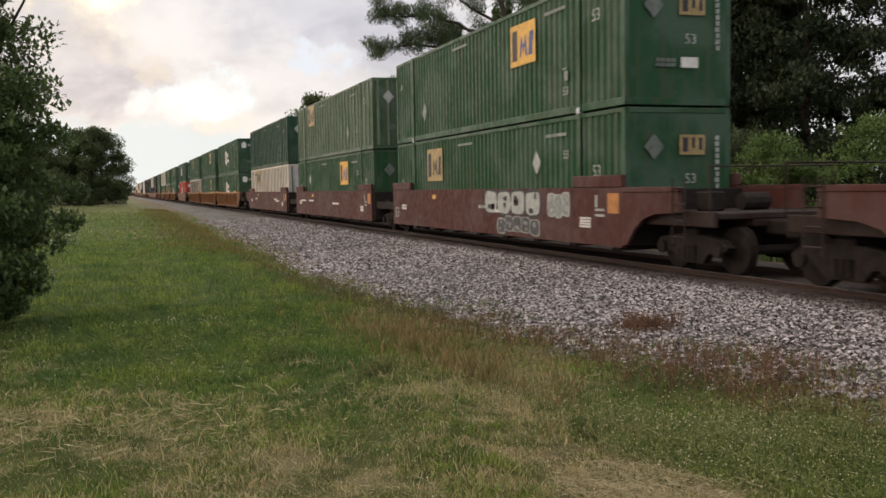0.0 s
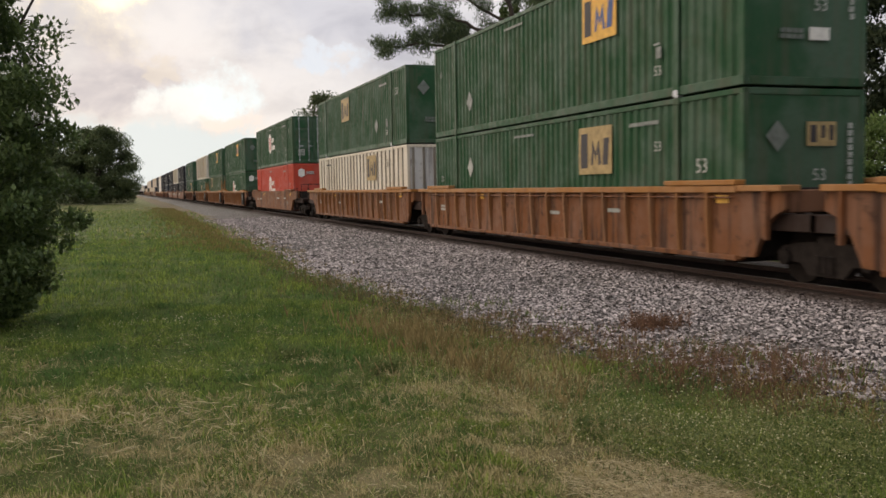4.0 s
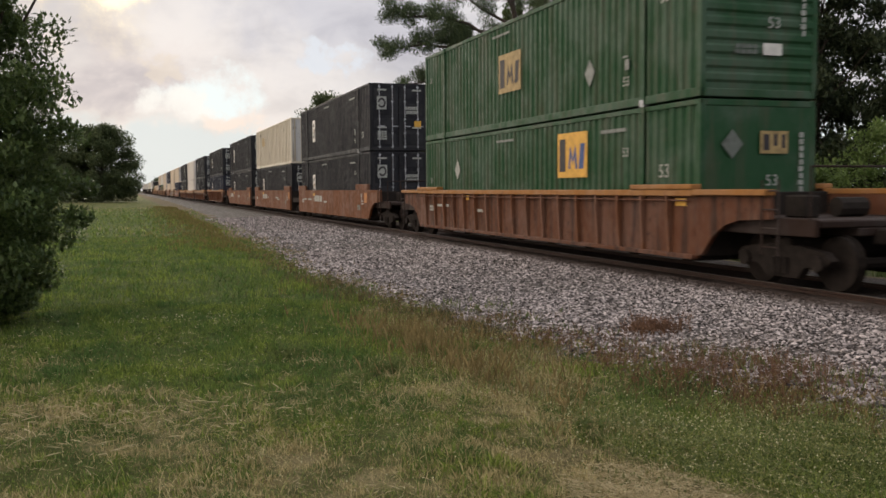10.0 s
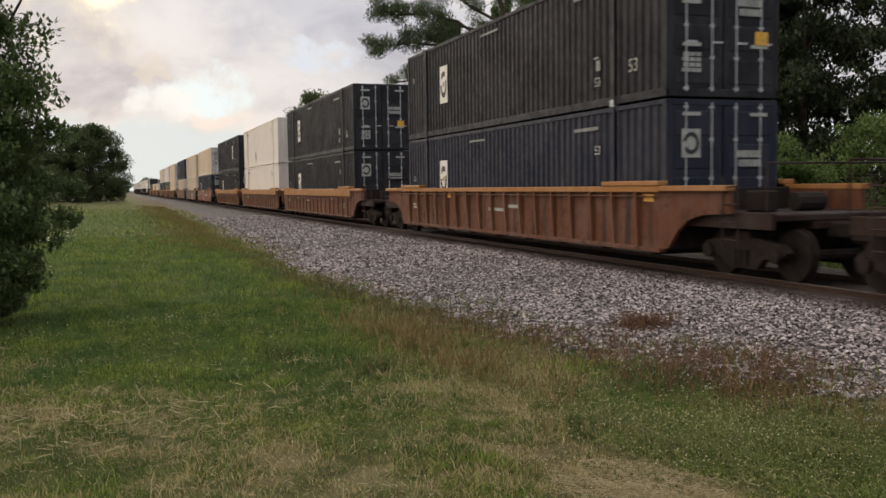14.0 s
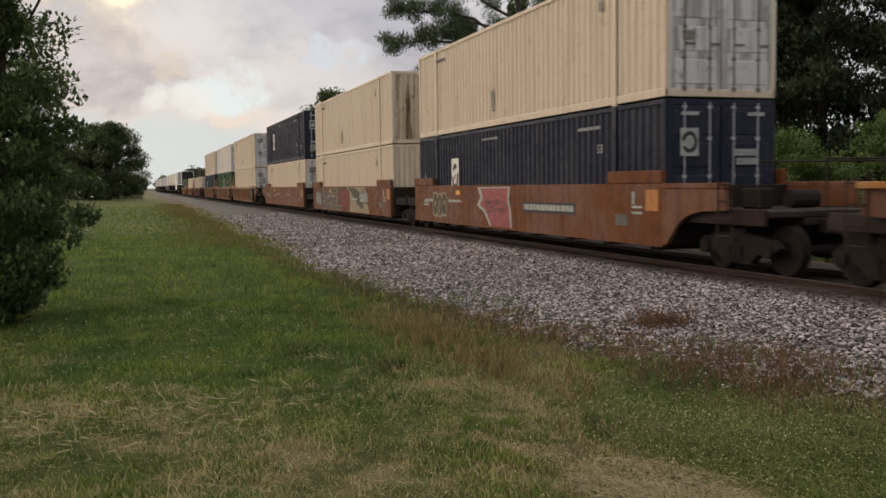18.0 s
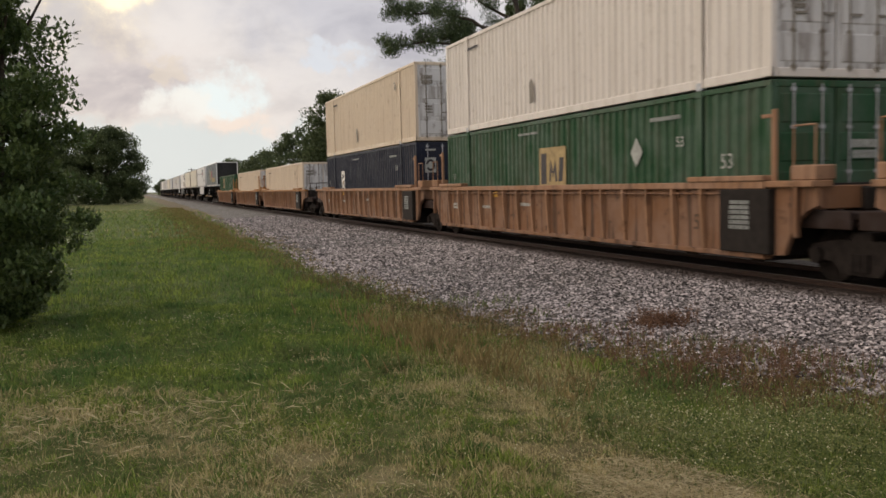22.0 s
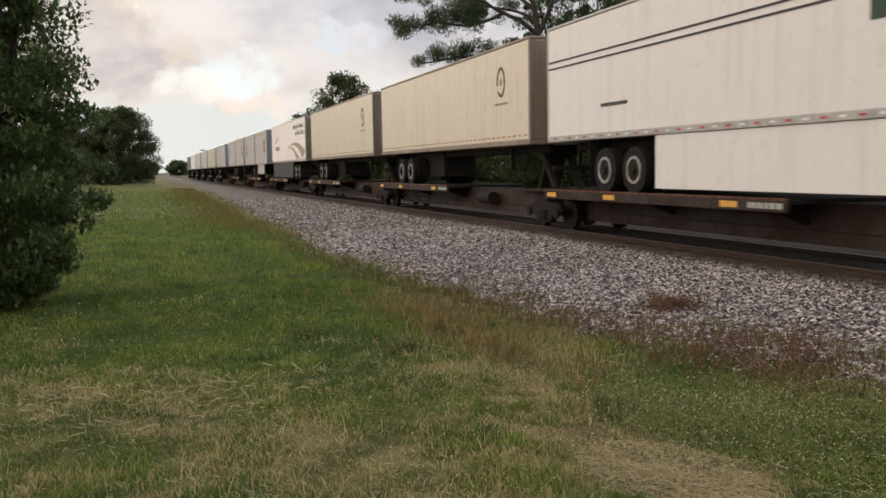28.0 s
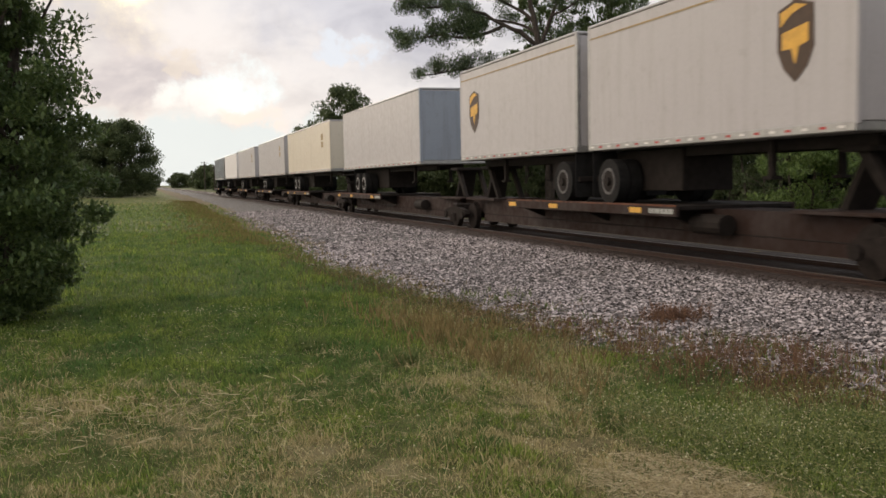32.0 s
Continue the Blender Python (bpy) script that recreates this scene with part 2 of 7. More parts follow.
SPINE = steel_paint("grimy_brown_paint", (0.027, 0.0145, 0.011), grime=(0.03, 0.02, 0.015), amount=0.6, streak=0.5, faded=0.05, rough=0.7)
TRUCK = plain("grimy_cast_steel", (0.028, 0.022, 0.019), 0.9, 0.0, 0.35)
UNDER = plain("dark_underframe", (0.027, 0.022, 0.019), 0.8)
TYRE = plain("tyre_rubber", (0.022, 0.021, 0.020), 0.85)
RIM_DULL = plain("dull_wheel_rim", (0.12, 0.115, 0.11), 0.6, 0.0, 0.4)
RIM = plain("pale_wheel_rim", (0.40, 0.385, 0.365), 0.5, 0.2, 0.4)
CHROME = plain("lock_rod_zinc", (0.48, 0.49, 0.52), 0.45, 0.5)
for m in (TRUCK, UNDER, TYRE):
    m.node_tree.nodes["Principled BSDF"].inputs["Specular IOR Level"].default_value = 0.12
SIGN_WHITE = plain("white_marking", (0.72, 0.70, 0.66), 0.6, 0.0, 0.15)
SIGN_FADED = plain("faded_marking", (0.40, 0.41, 0.38), 0.6, 0.0, 0.25)
SIGN_PALE = plain("weathered_marking", (0.27, 0.285, 0.27), 0.6, 0.0, 0.3)
SIGN_DULL = plain("dull_marking", (0.16, 0.18, 0.16), 0.6, 0.0, 0.3)
SIGN_GOLD = plain("gold_marking", (0.72, 0.40, 0.06), 0.55, 0.0, 0.2)
SIGN_STALE = plain("faded_gold_marking", (0.42, 0.30, 0.13), 0.6, 0.0, 0.3)
SIGN_TAUPE = plain("taupe_marking", (0.33, 0.27, 0.20), 0.6, 0.0, 0.1)
SIGN_INK = plain("dark_marking", (0.035, 0.03, 0.035), 0.6, 0.0, 0.2)
SIGN_ORANGE = plain("orange_marking", (0.48, 0.20, 0.055), 0.6, 0.0, 0.25)
SIGN_RED = plain("red_marking", (0.45, 0.05, 0.04), 0.6, 0.0, 0.2)
SIGN_BROWN = plain("brown_marking", (0.065, 0.034, 0.016), 0.55, 0.0, 0.2)
SIGN_BLUE = plain("blue_marking", (0.05, 0.09, 0.25), 0.6, 0.0, 0.2)
TRAILER_WHITE = steel_paint("white_trailer_skin", (0.73, 0.70, 0.68), grime=(0.30, 0.26, 0.2), amount=0.2, streak=0.15, faded=0.03, rough=0.4)
TRAILER_CREAM = steel_paint("cream_trailer_skin", (0.62, 0.56, 0.45), grime=(0.28, 0.22, 0.14), amount=0.25, streak=0.2, faded=0.03, rough=0.4)
TRAILER_GREY = steel_paint("grey_beige_trailer_skin", (0.45, 0.43, 0.425), grime=(0.22, 0.19, 0.15), amount=0.2, streak=0.15, faded=0.03, rough=0.4)
TRAILER_DARK = steel_paint("black_trailer_skin", (0.020, 0.019, 0.018), grime=(0.05, 0.045, 0.04), amount=0.2, streak=0.2, faded=0.03, rough=0.35)
ALUMINIUM = plain("dull_aluminium", (0.42, 0.41, 0.39), 0.45, 0.6, 0.2)
GREY_RAIL = steel_paint("taupe_rail_paint", (0.22, 0.175, 0.13), amount=0.3, streak=0.3)
SKIRT_DARK = plain("dark_skirt_plastic", (0.024, 0.024, 0.026), 0.6)
SLATE = steel_paint("slate_front_paint", (0.26, 0.29, 0.33), amount=0.2, streak=0.2, faded=0.05)

# ---------------------------------------------------------------- mesh building


class Geo:
    """Collects boxes, prisms and tubes for one mesh."""

    def __init__(self):
        self.v, self.f = [], []

    def add(self, verts, faces):
        k = len(self.v)
        self.v += [tuple(p) for p in verts]
        self.f += [tuple(i + k for i in q) for q in faces]
        return self

    def box(self, x0, x1, y0, y1, z0, z1):
        v = [(x, y, z) for z in (z0, z1) for y in (y0, y1) for x in (x0, x1)]
        return self.add(v, [(0, 2, 3, 1), (4, 5, 7, 6), (0, 1, 5, 4), (2, 6, 7, 3), (0, 4, 6, 2), (1, 3, 7, 5)])

    def block(self, x0, x1, y0, y1, z0, z1, c=0.015):
        """A box with chamfered edges."""
        x0, x1 = min(x0, x1), max(x0, x1)
        xs, ys, zs = (x0, x1), (y0, y1), (z0, z1)
        v, idx = [], {}
        for i in (0, 1):
            for j in (0, 1):
                for k in (0, 1):
                    s = (1 if i == 0 else -1, 1 if j == 0 else -1, 1 if k == 0 else -1)
                    base = (xs[i], ys[j], zs[k])
                    for a in range(3):
                        q = [base[b] + (0 if b == a else s[b] * c) for b in range(3)]
                        idx[i, j, k, a] = len(v)
                        v.append(tuple(q))
        f = []
        for a in range(3):
            b, d = (a + 1) % 3, (a + 2) % 3
            for s in (0, 1):
                ring = []
                for (u, w) in ((0, 0), (1, 0), (1, 1), (0, 1)):
                    key = [0, 0, 0]
                    key[a], key[b], key[d] = s, u, w
                    ring.append(idx[(*key, a)])
                f.append(tuple(ring if s else ring[::-1]))
        for a in range(3):
            b, d = (a + 1) % 3, (a + 2) % 3
            for u in (0, 1):
                for w in (0, 1):
                    k0, k1 = [0, 0, 0], [0, 0, 0]
                    k0[a], k1[a] = 0, 1
                    k0[b] = k1[b] = u
                    k0[d] = k1[d] = w
                    q = (idx[(*k0, b)], idx[(*k1, b)], idx[(*k1, d)], idx[(*k0, d)])
                    f.append(q if (u == w) else q[::-1])
        for i in (0, 1):
            for j in (0, 1):
                for k in (0, 1):
                    q = (idx[i, j, k, 0], idx[i, j, k, 1], idx[i, j, k, 2])
                    f.append(q if (i + j + k) % 2 else q[::-1])
        return self.add(v, f)

    def prism(self, outline, axis, a, b):
        """A closed outline of (u, w) pairs, pulled along an axis from a to b."""
        n = len(outline)
        put = {"x": lambda u, w, s: (s, u, w), "y": lambda u, w, s: (u, s, w), "z": lambda u, w, s: (u, w, s)}[axis]
        v = [put(u, w, s) for s in (a, b) for u, w in outline]
        f = [(i, (i + 1) % n, n + (i + 1) % n, n + i) for i in range(n)]
        return self.add(v, f + [tuple(range(n))[::-1], tuple(range(n, 2 * n))])

    def disc(self, x0, x1, y, z, r, n=16):
        return self.prism([(y + r * math.cos(i * math.tau / n), z + r * math.sin(i * math.tau / n)) for i in range(n)], "x", x0, x1)

    def tube(self, p, q, r, n=6):
        p, q = Vector(p), Vector(q)
        d = (q - p).normalized()
        s = d.orthogonal().normalized()
        t = d.cross(s)
        ring = [s * math.cos(i * math.tau / n) * r + t * math.sin(i * math.tau / n) * r for i in range(n)]
        v = [p + o for o in ring] + [q + o for o in ring]
        f = [(i, (i + 1) % n, n + (i + 1) % n, n + i) for i in range(n)]
        return self.add(v, f + [tuple(range(n))[::-1], tuple(range(n, 2 * n))])

    def mesh(self, name, material):
        me = bpy.data.meshes.new(name)
        me.from_pydata(self.v, [], self.f)
        me.materials.append(material)
        bm = bmesh.new()
        bm.from_mesh(me)
        bmesh.ops.recalc_face_normals(bm, faces=bm.faces)
        bm.to_mesh(me)
        bm.free()
        return me


STORE = {}


def shared(key, material, build):
    """One mesh for all alike parts of one material."""
    k = (key, material.name)
    if k not in STORE:
        STORE[k] = build().mesh(str(key[0] if isinstance(key, tuple) else key), material)
    return STORE[k]


JOINED = ("number_strip", "data_panel", "data_lettering", "small_lettering", "lettering", "graffiti", "wordmark")


def part(name, me, parent, loc=(0, 0, 0), label=""):
    ob = new(name, me)
    ob.parent = parent
    ob.location = loc
    return tagged(ob, label, kind="stuff" if name in JOINED else "")


def thing(name, label, category, group=""):
    ob = new(name)
    ob.empty_display_size = 0.2
    return tagged(ob, label, category, group)


def bars(width, height, rows=1, n=6, seed=1, lean=0.0):
    """Plain bars that stand for lettering, in the y-z plane, 4 mm thick at x = 0."""
    def build():
        g, r = Geo(), random.Random(seed)
        h = height / rows
        for j in range(rows):
            y = 0.0
            while y < width - 0.02:
                w = min(width / n * r.uniform(0.55, 0.95), width - y)
                z = height - (j + 1) * h + h * 0.12
                g.box(-0.004, 0.0, y, y + w, z, z + h * 0.76)
                y += w + width / n * 0.18
        return g
    return build
# ---------------------------------------------------------------- containers
CL, CW, CH = 8.075, 1.295, 2.87   # half length, half width, height
P40 = 6.096


def corrugated(half, z0, z1, side, pitch=0.28, deep=0.046):
    def build():
        g = Geo()
        n = int(2 * half / pitch)
        step = 2 * half / n
        v, f = [], []
        for i in range(n):
            y = -half + i * step
            for a, d in ((0.0, 0.0), (0.30, 0.0), (0.45, deep), (0.85, deep)):
                v += [(side * (CW - 0.012 - d), y + a * step, z0), (side * (CW - 0.012 - d), y + a * step, z1)]
        v += [(side * (CW - 0.012), half, z0), (side * (CW - 0.012), half, z1)]
        for i in range(len(v) // 2 - 1):
            f.append((2 * i, 2 * i + 2, 2 * i + 3, 2 * i + 1))
        return g.add(v, f)
    return build


def end_ribs(kind, sgn):
    """The closed end: one sheet, folded into upright or level ribs between the corner posts."""
    def build():
        y, x0, x1, z0, z1 = CL - 0.035, -CW + 0.1, CW - 0.1, 0.15, CH - 0.1
        g = Geo()
        if kind == "flat":
            a, b = sorted((sgn * y, sgn * (y + 0.02)))
            return g.block(x0, x1, a, b, z0, z1, 0.006)
        run = []
        if kind == "level":
            run.append((z0, 0.0))
            for k in range(10):
                z = 0.26 + k * 0.255
                run += [(z, 0.0), (z + 0.05, 0.034), (z + 0.15, 0.034), (z + 0.2, 0.0)]
            run.append((z1, 0.0))
            v = [(x, sgn * (y + d), w) for w, d in run for x in (x0, x1)]
        else:
            n, wide, deep = (11, 0.16, 0.03) if kind == "upright" else (5, 0.10, 0.034)
            step = (x1 - x0) / n
            run.append((x0, 0.0))
            for k in range(n):
                x = x0 + (k + 0.5) * step
                run += [(x - wide / 2, 0.0), (x - wide / 4, deep), (x + wide / 4, deep), (x + wide / 2, 0.0)]
            run.append((x1, 0.0))
            v = [(w, sgn * (y + d), z) for w, d in run for z in (z0, z1)]
        return g.add(v, [(2 * i, 2 * i + 2, 2 * i + 3, 2 * i + 1) for i in range(len(run) - 1)])
    return build


def door_leaf():
    g = Geo()
    g.block(0.02, CW - 0.1, -CL + 0.012, -CL + 0.05, 0.14, CH - 0.1, 0.01)
    return g


def lock_rod():
    g = Geo()
    g.tube((0, -CL - 0.012, 0.1), (0, -CL - 0.012, CH - 0.06), 0.017)
    for z in (0.16, 0.75, 1.35, 2.1, 2.72):
        g.box(-0.045, 0.045, -CL - 0.02, -CL + 0.01, z - 0.03, z + 0.03)
    g.box(0, 0.24, -CL - 0.03, -CL - 0.012, 1.02, 1.06)
    return g


def corner_post():
    g = Geo()
    g.block(-0.06, 0.06, -0.07, 0.07, 0.0, CH, 0.012)
    return g


def mid_post():
    g = Geo()
    g.block(-0.022, 0.02, -0.075, 0.075, 0.0, CH, 0.008)
    g.block(-0.032, 0.02, -0.10, 0.10, CH - 0.13, CH, 0.008)
    g.block(-0.032, 0.02, -0.10, 0.10, 0.0, 0.13, 0.008)
    return g


def body_box():
    g = Geo()
    g.box(-CW + 0.06, CW - 0.06, -CL + 0.08, CL - 0.04, 0.10, CH - 0.05)
    return g


def hexagon(w, h):
    return [(-w, -h * 0.62), (0, -h), (w, -h * 0.62), (w, h * 0.62), (0, h), (-w, h * 0.62)]


def put_sign(root, name, key, material, build, y, z, proud, label=""):
    """A marking on the camera's side of a container; y from its leading end, z from its base."""
    return part(name, shared(key, material, build), root, (-CW - proud, y - CL, z), label)


def logo_gold(root, s, z, ground=None, w=1.5, h=1.05):
    ground = ground or SIGN_GOLD
    plate = put_sign(root, "logo_panel", ("gold_plate", w), ground, lambda: Geo().box(-0.004, 0, 0, w, 0, h), s, z, 0.012, "square gold emblem panel with dark figures")

    def marks():
        g = Geo()
        g.box(-0.004, 0, w * 0.72, w * 0.93, 0.14, h - 0.14)
        return g

    def peaks():
        g = Geo()
        g.prism([(w * 0.62, 0.2), (w * 0.56, 0.75), (w * 0.47, 0.45), (w * 0.38, 0.75), (w * 0.31, 0.2), (w * 0.38, 0.2), (w * 0.41, 0.5), (w * 0.47, 0.3), (w * 0.53, 0.5), (w * 0.56, 0.2)], "x", -0.004, 0)
        g.prism([(w * 0.27, 0.2), (w * 0.22, 0.78), (w * 0.07, 0.78), (w * 0.12, 0.2)], "x", -0.004, 0)
        return g
    for nm, b, mt in (("bars", marks, SIGN_INK), ("peaks", peaks, SIGN_BLUE if ground is SIGN_GOLD else SIGN_INK)):
        o = part("logo_figure", shared(("fig" + nm, w), mt, b), plate, (-0.004, 0, 0))


def logo_hex(root, s, z, h=0.72):
    """White upright hexagon with two red uprights, and blocky white lettering beside it."""
    hx = put_sign(root, "logo_hexagon", "hex", SIGN_WHITE, lambda: Geo().prism(hexagon(0.58, h), "x", -0.004, 0), s, z, 0.012, "white hexagon emblem with red uprights")

    def uprights():
        g = Geo()
        g.box(-0.004, 0, 0.12, 0.33, -0.42, 0.42)
        g.box(-0.004, 0, -0.33, -0.12, -0.42, 0.42)
        return g
    part("logo_figure", shared("uprights", SIGN_RED, uprights), hx, (-0.004, 0, 0))
    put_sign(root, "lettering", "hexword1", SIGN_WHITE, bars(0.85, 0.40, 1, 3, 3), s - 1.65, z - 0.02, 0.012)
    put_sign(root, "lettering", "hexword2", SIGN_WHITE, bars(1.3, 0.38, 1, 5, 5), s - 2.1, z - 0.52, 0.012)


def logo_ring(root, s, z):
    """White-framed panel with a round mark."""
    fr = put_sign(root, "logo_panel", "ring_plate", SIGN_WHITE, lambda: Geo().box(-0.004, 0, -0.34, 0.34, -0.58, 0.58), s, z, 0.012, "white emblem panel with a dark open ring")

    def ring():
        g = Geo()
        n = 20
        for i in range(n):
            a, b = i * math.tau / n, (i + 1) * math.tau / n
            if 0.2 < (a / math.tau) < 0.8 or a / math.tau < 0.12 or a / math.tau > 0.88:
                g.prism([(0.28 * math.sin(a), 0.42 * math.cos(a)), (0.28 * math.sin(b), 0.42 * math.cos(b)), (0.16 * math.sin(b), 0.26 * math.cos(b)), (0.16 * math.sin(a), 0.26 * math.cos(a))], "x", -0.004, 0)
        return g
    part("logo_ring", shared("ring", SIGN_INK, ring), fr, (-0.004, 0, 0))
    part("logo_disc", shared("ring_disc", SIGN_STALE, lambda: Geo().disc(-0.004, 0, 0, 0, 0.09, 12)), fr, (-0.004, 0, 0))


def open_ring():
    """An open ring for the small panel on a door leaf."""
    g, n = Geo(), 18
    for i in range(n):
        if i in (4, 5):
            continue
        a, b = i * math.tau / n, (i + 1) * math.tau / n
        g.prism([(0.21 + k * math.sin(t), 0.275 + 1.2 * k * math.cos(t)) for t, k in ((a, 0.18), (b, 0.18), (b, 0.11), (a, 0.11))], "x", -0.004, 0)
    return g


def end_sign(root, name, key, material, build, x, z, label=""):
    return part(name, shared(key, material, build), root, (x, -CL - 0.03, z), label)


def turned(build):
    """Marking geometry turned from the side to the leading end."""
    def made():
        g = build()
        g.v = [(-y, x, z) for x, y, z in g.v]
        return g
    return made


DIGITS = {}


def digits(text, size, material):
    key = (text, size, material.name)
    if key not in DIGITS:
        cu = bpy.data.curves.new("digits", "FONT")
        cu.body, cu.size, cu.extrude, cu.resolution_u = text, size, 0.002, 2
        tmp = bpy.data.objects.new("digits", cu)
        me = bpy.data.meshes.new_from_object(tmp)
        me.materials.clear()
        me.materials.append(material)
        me.transform(Matrix(((0, 0, -1, 0), (-1, 0, 0, 0), (0, 1, 0, 0), (0, 0, 0, 1))))
        bpy.data.objects.remove(tmp)
        DIGITS[key] = me
    return DIGITS[key]


def container(label, paint, high=False, skin="fine", front="plain", sign=None, rail=None, post=None, doors=None, ink=None, mark_at=4.0, seed=0):
    root = thing("shipping_container", label, "container", "containers on the train")
    r = random.Random(seed)
    rail, post, ink = rail or paint, post or paint, ink or SIGN_PALE
    part("body", shared("cbody", paint, body_box), root)
    for side in (-1, 1):
        if skin == "fine":
            part("side_panel", shared(("side_panel", side, 0.28), paint, corrugated(CL - 0.06, 0.16, CH - 0.1, side)), root)
        elif skin == "broad":
            part("side_panel", shared(("side_panel", side, 0.6), paint, corrugated(CL - 0.06, 0.16, CH - 0.1, side, 0.6, 0.03)), root)
        else:
            part("side_panel", shared(("flat_panel", side), paint, lambda: Geo().box(side * (CW - 0.05), side * (CW - 0.03), -CL + 0.06, CL - 0.06, 0.16, CH - 0.1)), root)
            me = shared("rib", post, lambda: Geo().block(-0.022, 0.03, -0.036, 0.036, 0.16, CH - 0.1, 0.008))
            for k in range(1, 27):
                part("rib", me, root, (side * CW * 0.992, -CL + k * 2 * CL / 27, 0))
        part("top_rail", shared(("top_rail", side), rail, lambda: Geo().block(side * (CW - 0.07), side * CW, -CL, CL, CH - 0.1, CH, 0.012)), root)
        part("bottom_rail", shared(("bottom_rail", side), rail, lambda: Geo().block(side * (CW - 0.07), side * CW, -CL, CL, 0.0, 0.17, 0.012)), root)
        for y in (-P40, P40):
            part("side_post", shared("side_post", rail, mid_post), root, (side * CW, y, 0))
            part("corner_casting", shared("casting", CHROME if skin == "fine" and r.random() < 0.6 else rail, lambda: Geo().block(-0.02, 0.12, -0.085, 0.085, -0.044, 0.11, 0.012)), root, (side * CW - (0.1 if side > 0 else 0.0) - 0.016 * (1 if side < 0 else -1), y, 0.0))
        for y in (-CL + 0.07, CL - 0.07):
            part("corner_post", shared("corner_post", rail, corner_post), root, (side * (CW - 0.06), y, 0))
    part("roof", shared("croof", paint, lambda: Geo().block(-CW + 0.05, CW - 0.05, -CL + 0.02, CL - 0.02, CH - 0.06, CH - 0.02, 0.01)), root)
    for y in (-CL, CL):
        a = y if y < 0 else y - 0.12
        part("end_sill", shared(("end_sill", y > 0), rail, lambda: Geo().block(-CW + 0.12, CW - 0.12, a, a + 0.12, 0.0, 0.15, 0.012)), root)
        part("end_header", shared(("end_header", y > 0), rail, lambda: Geo().block(-CW + 0.12, CW - 0.12, a, a + 0.12, CH - 0.12, CH, 0.012)), root)
    part("end_panel", shared(("end_panel", 1, "upright"), paint, end_ribs("upright", 1)), root)
    if front == "doors":
        leaf = doors or paint
        for sx in (1, -1):
            d = part("door", shared(("door", sx), leaf, door_leaf if sx > 0 else (lambda: mirror(door_leaf()))), root)
            for k in range(4):
                part("door_panel", shared("door_panel", leaf, lambda: Geo().prism([(-CL + 0.016, 0.0), (-CL + 0.0, 0.03), (-CL + 0.0, 0.47), (-CL + 0.016, 0.5)], "x", -0.48, 0.48)), d, (sx * 0.61, 0, 0.24 + k * 0.64))
            for x in (0.28, 0.86):
                part("lock_rod", shared("lock_rod", POST_GREY if leaf is DOOR_GREY else CHROME, lock_rod), d, (sx * x, 0, 0))
        c = SIGN_INK if leaf in (DOOR_GREY, CREAM, TAN, WHITE) else SIGN_FADED
        if leaf is DOOR_GREY:
            end_sign(root, "data_lettering", "door_data_small", POST_GREY, turned(bars(0.42, 0.36, 2, 4, 7)), -0.62, 2.05)
            end_sign(root, "data_lettering", "door_data_low", POST_GREY, turned(bars(0.3, 0.2, 2, 3, 11)), -0.65, 1.1)
        else:
            end_sign(root, "data_lettering", "door_data", c, turned(bars(0.55, 0.36, 2, 5, 7)), 0.85, 1.55)
            end_sign(root, "data_lettering", "door_data2", c, turned(bars(0.42, 0.4, 4, 3, 11)), -0.55, 0.45)
        if leaf in (BLACK, NAVY):
            pl = end_sign(root, "logo_panel", "door_plate", SIGN_FADED, turned(lambda: Geo().box(-0.004, 0, 0, 0.42, 0, 0.55)), -0.55, 1.75 if sign != "low" else 1.6)
            part("logo_ring", shared("door_ring", SIGN_INK, turned(open_ring)), pl, (0, -0.004, 0))
            for k, z in enumerate((2.55, 0.95)):
                end_sign(root, "label_plate", "door_strip", SIGN_FADED, turned(lambda: Geo().box(-0.004, 0, 0, 0.4, 0, 0.07)), -0.55, z)
                end_sign(root, "label_plate", "door_strip", SIGN_FADED, turned(lambda: Geo().box(-0.004, 0, 0, 0.4, 0, 0.07)), 1.0, z)
            if r.random() < 0.6:
                end_sign(root, "placard", "placard", SIGN_GOLD, turned(lambda: Geo().box(-0.004, 0, 0, 0.3, 0, 0.28)), 1.0, 1.0)
    else:
        kind = {"plain": "flat", "level": "level", "upright": "upright", "posts": "posts"}[front]
        part("end_panel", shared(("end_panel", -1, kind), doors or paint, end_ribs(kind, -1)), root)
        if front == "posts":
            for k in range(6):
                part("end_post", shared("end_post", post, lambda: Geo().block(-0.045, 0.045, -CL - 0.02, -CL + 0.035, 0.15, CH - 0.1, 0.008)), root, ((k - 2.5) * 0.42, 0, 0))
        light = paint in (TAN, CREAM, WHITE)
        c = SIGN_INK if light else SIGN_FADED
        if light:
            end_sign(root, "data_lettering", "end_line", SIGN_TAUPE, turned(bars(1.05, 0.15, 1, 10, 17)), 0.85, 2.25)
        else:
            end_sign(root, "number_strip", "end_column", c, turned(bars(0.11, 1.15, 9, 1, 19)), 0.98, 1.15)
            o = part("size_number", digits("53", 0.30, SIGN_FADED), root, (0.12, -CL - 0.035, 1.28 if sign == "gold" else 0.5))
            o.rotation_euler = (0, 0, radians(90))
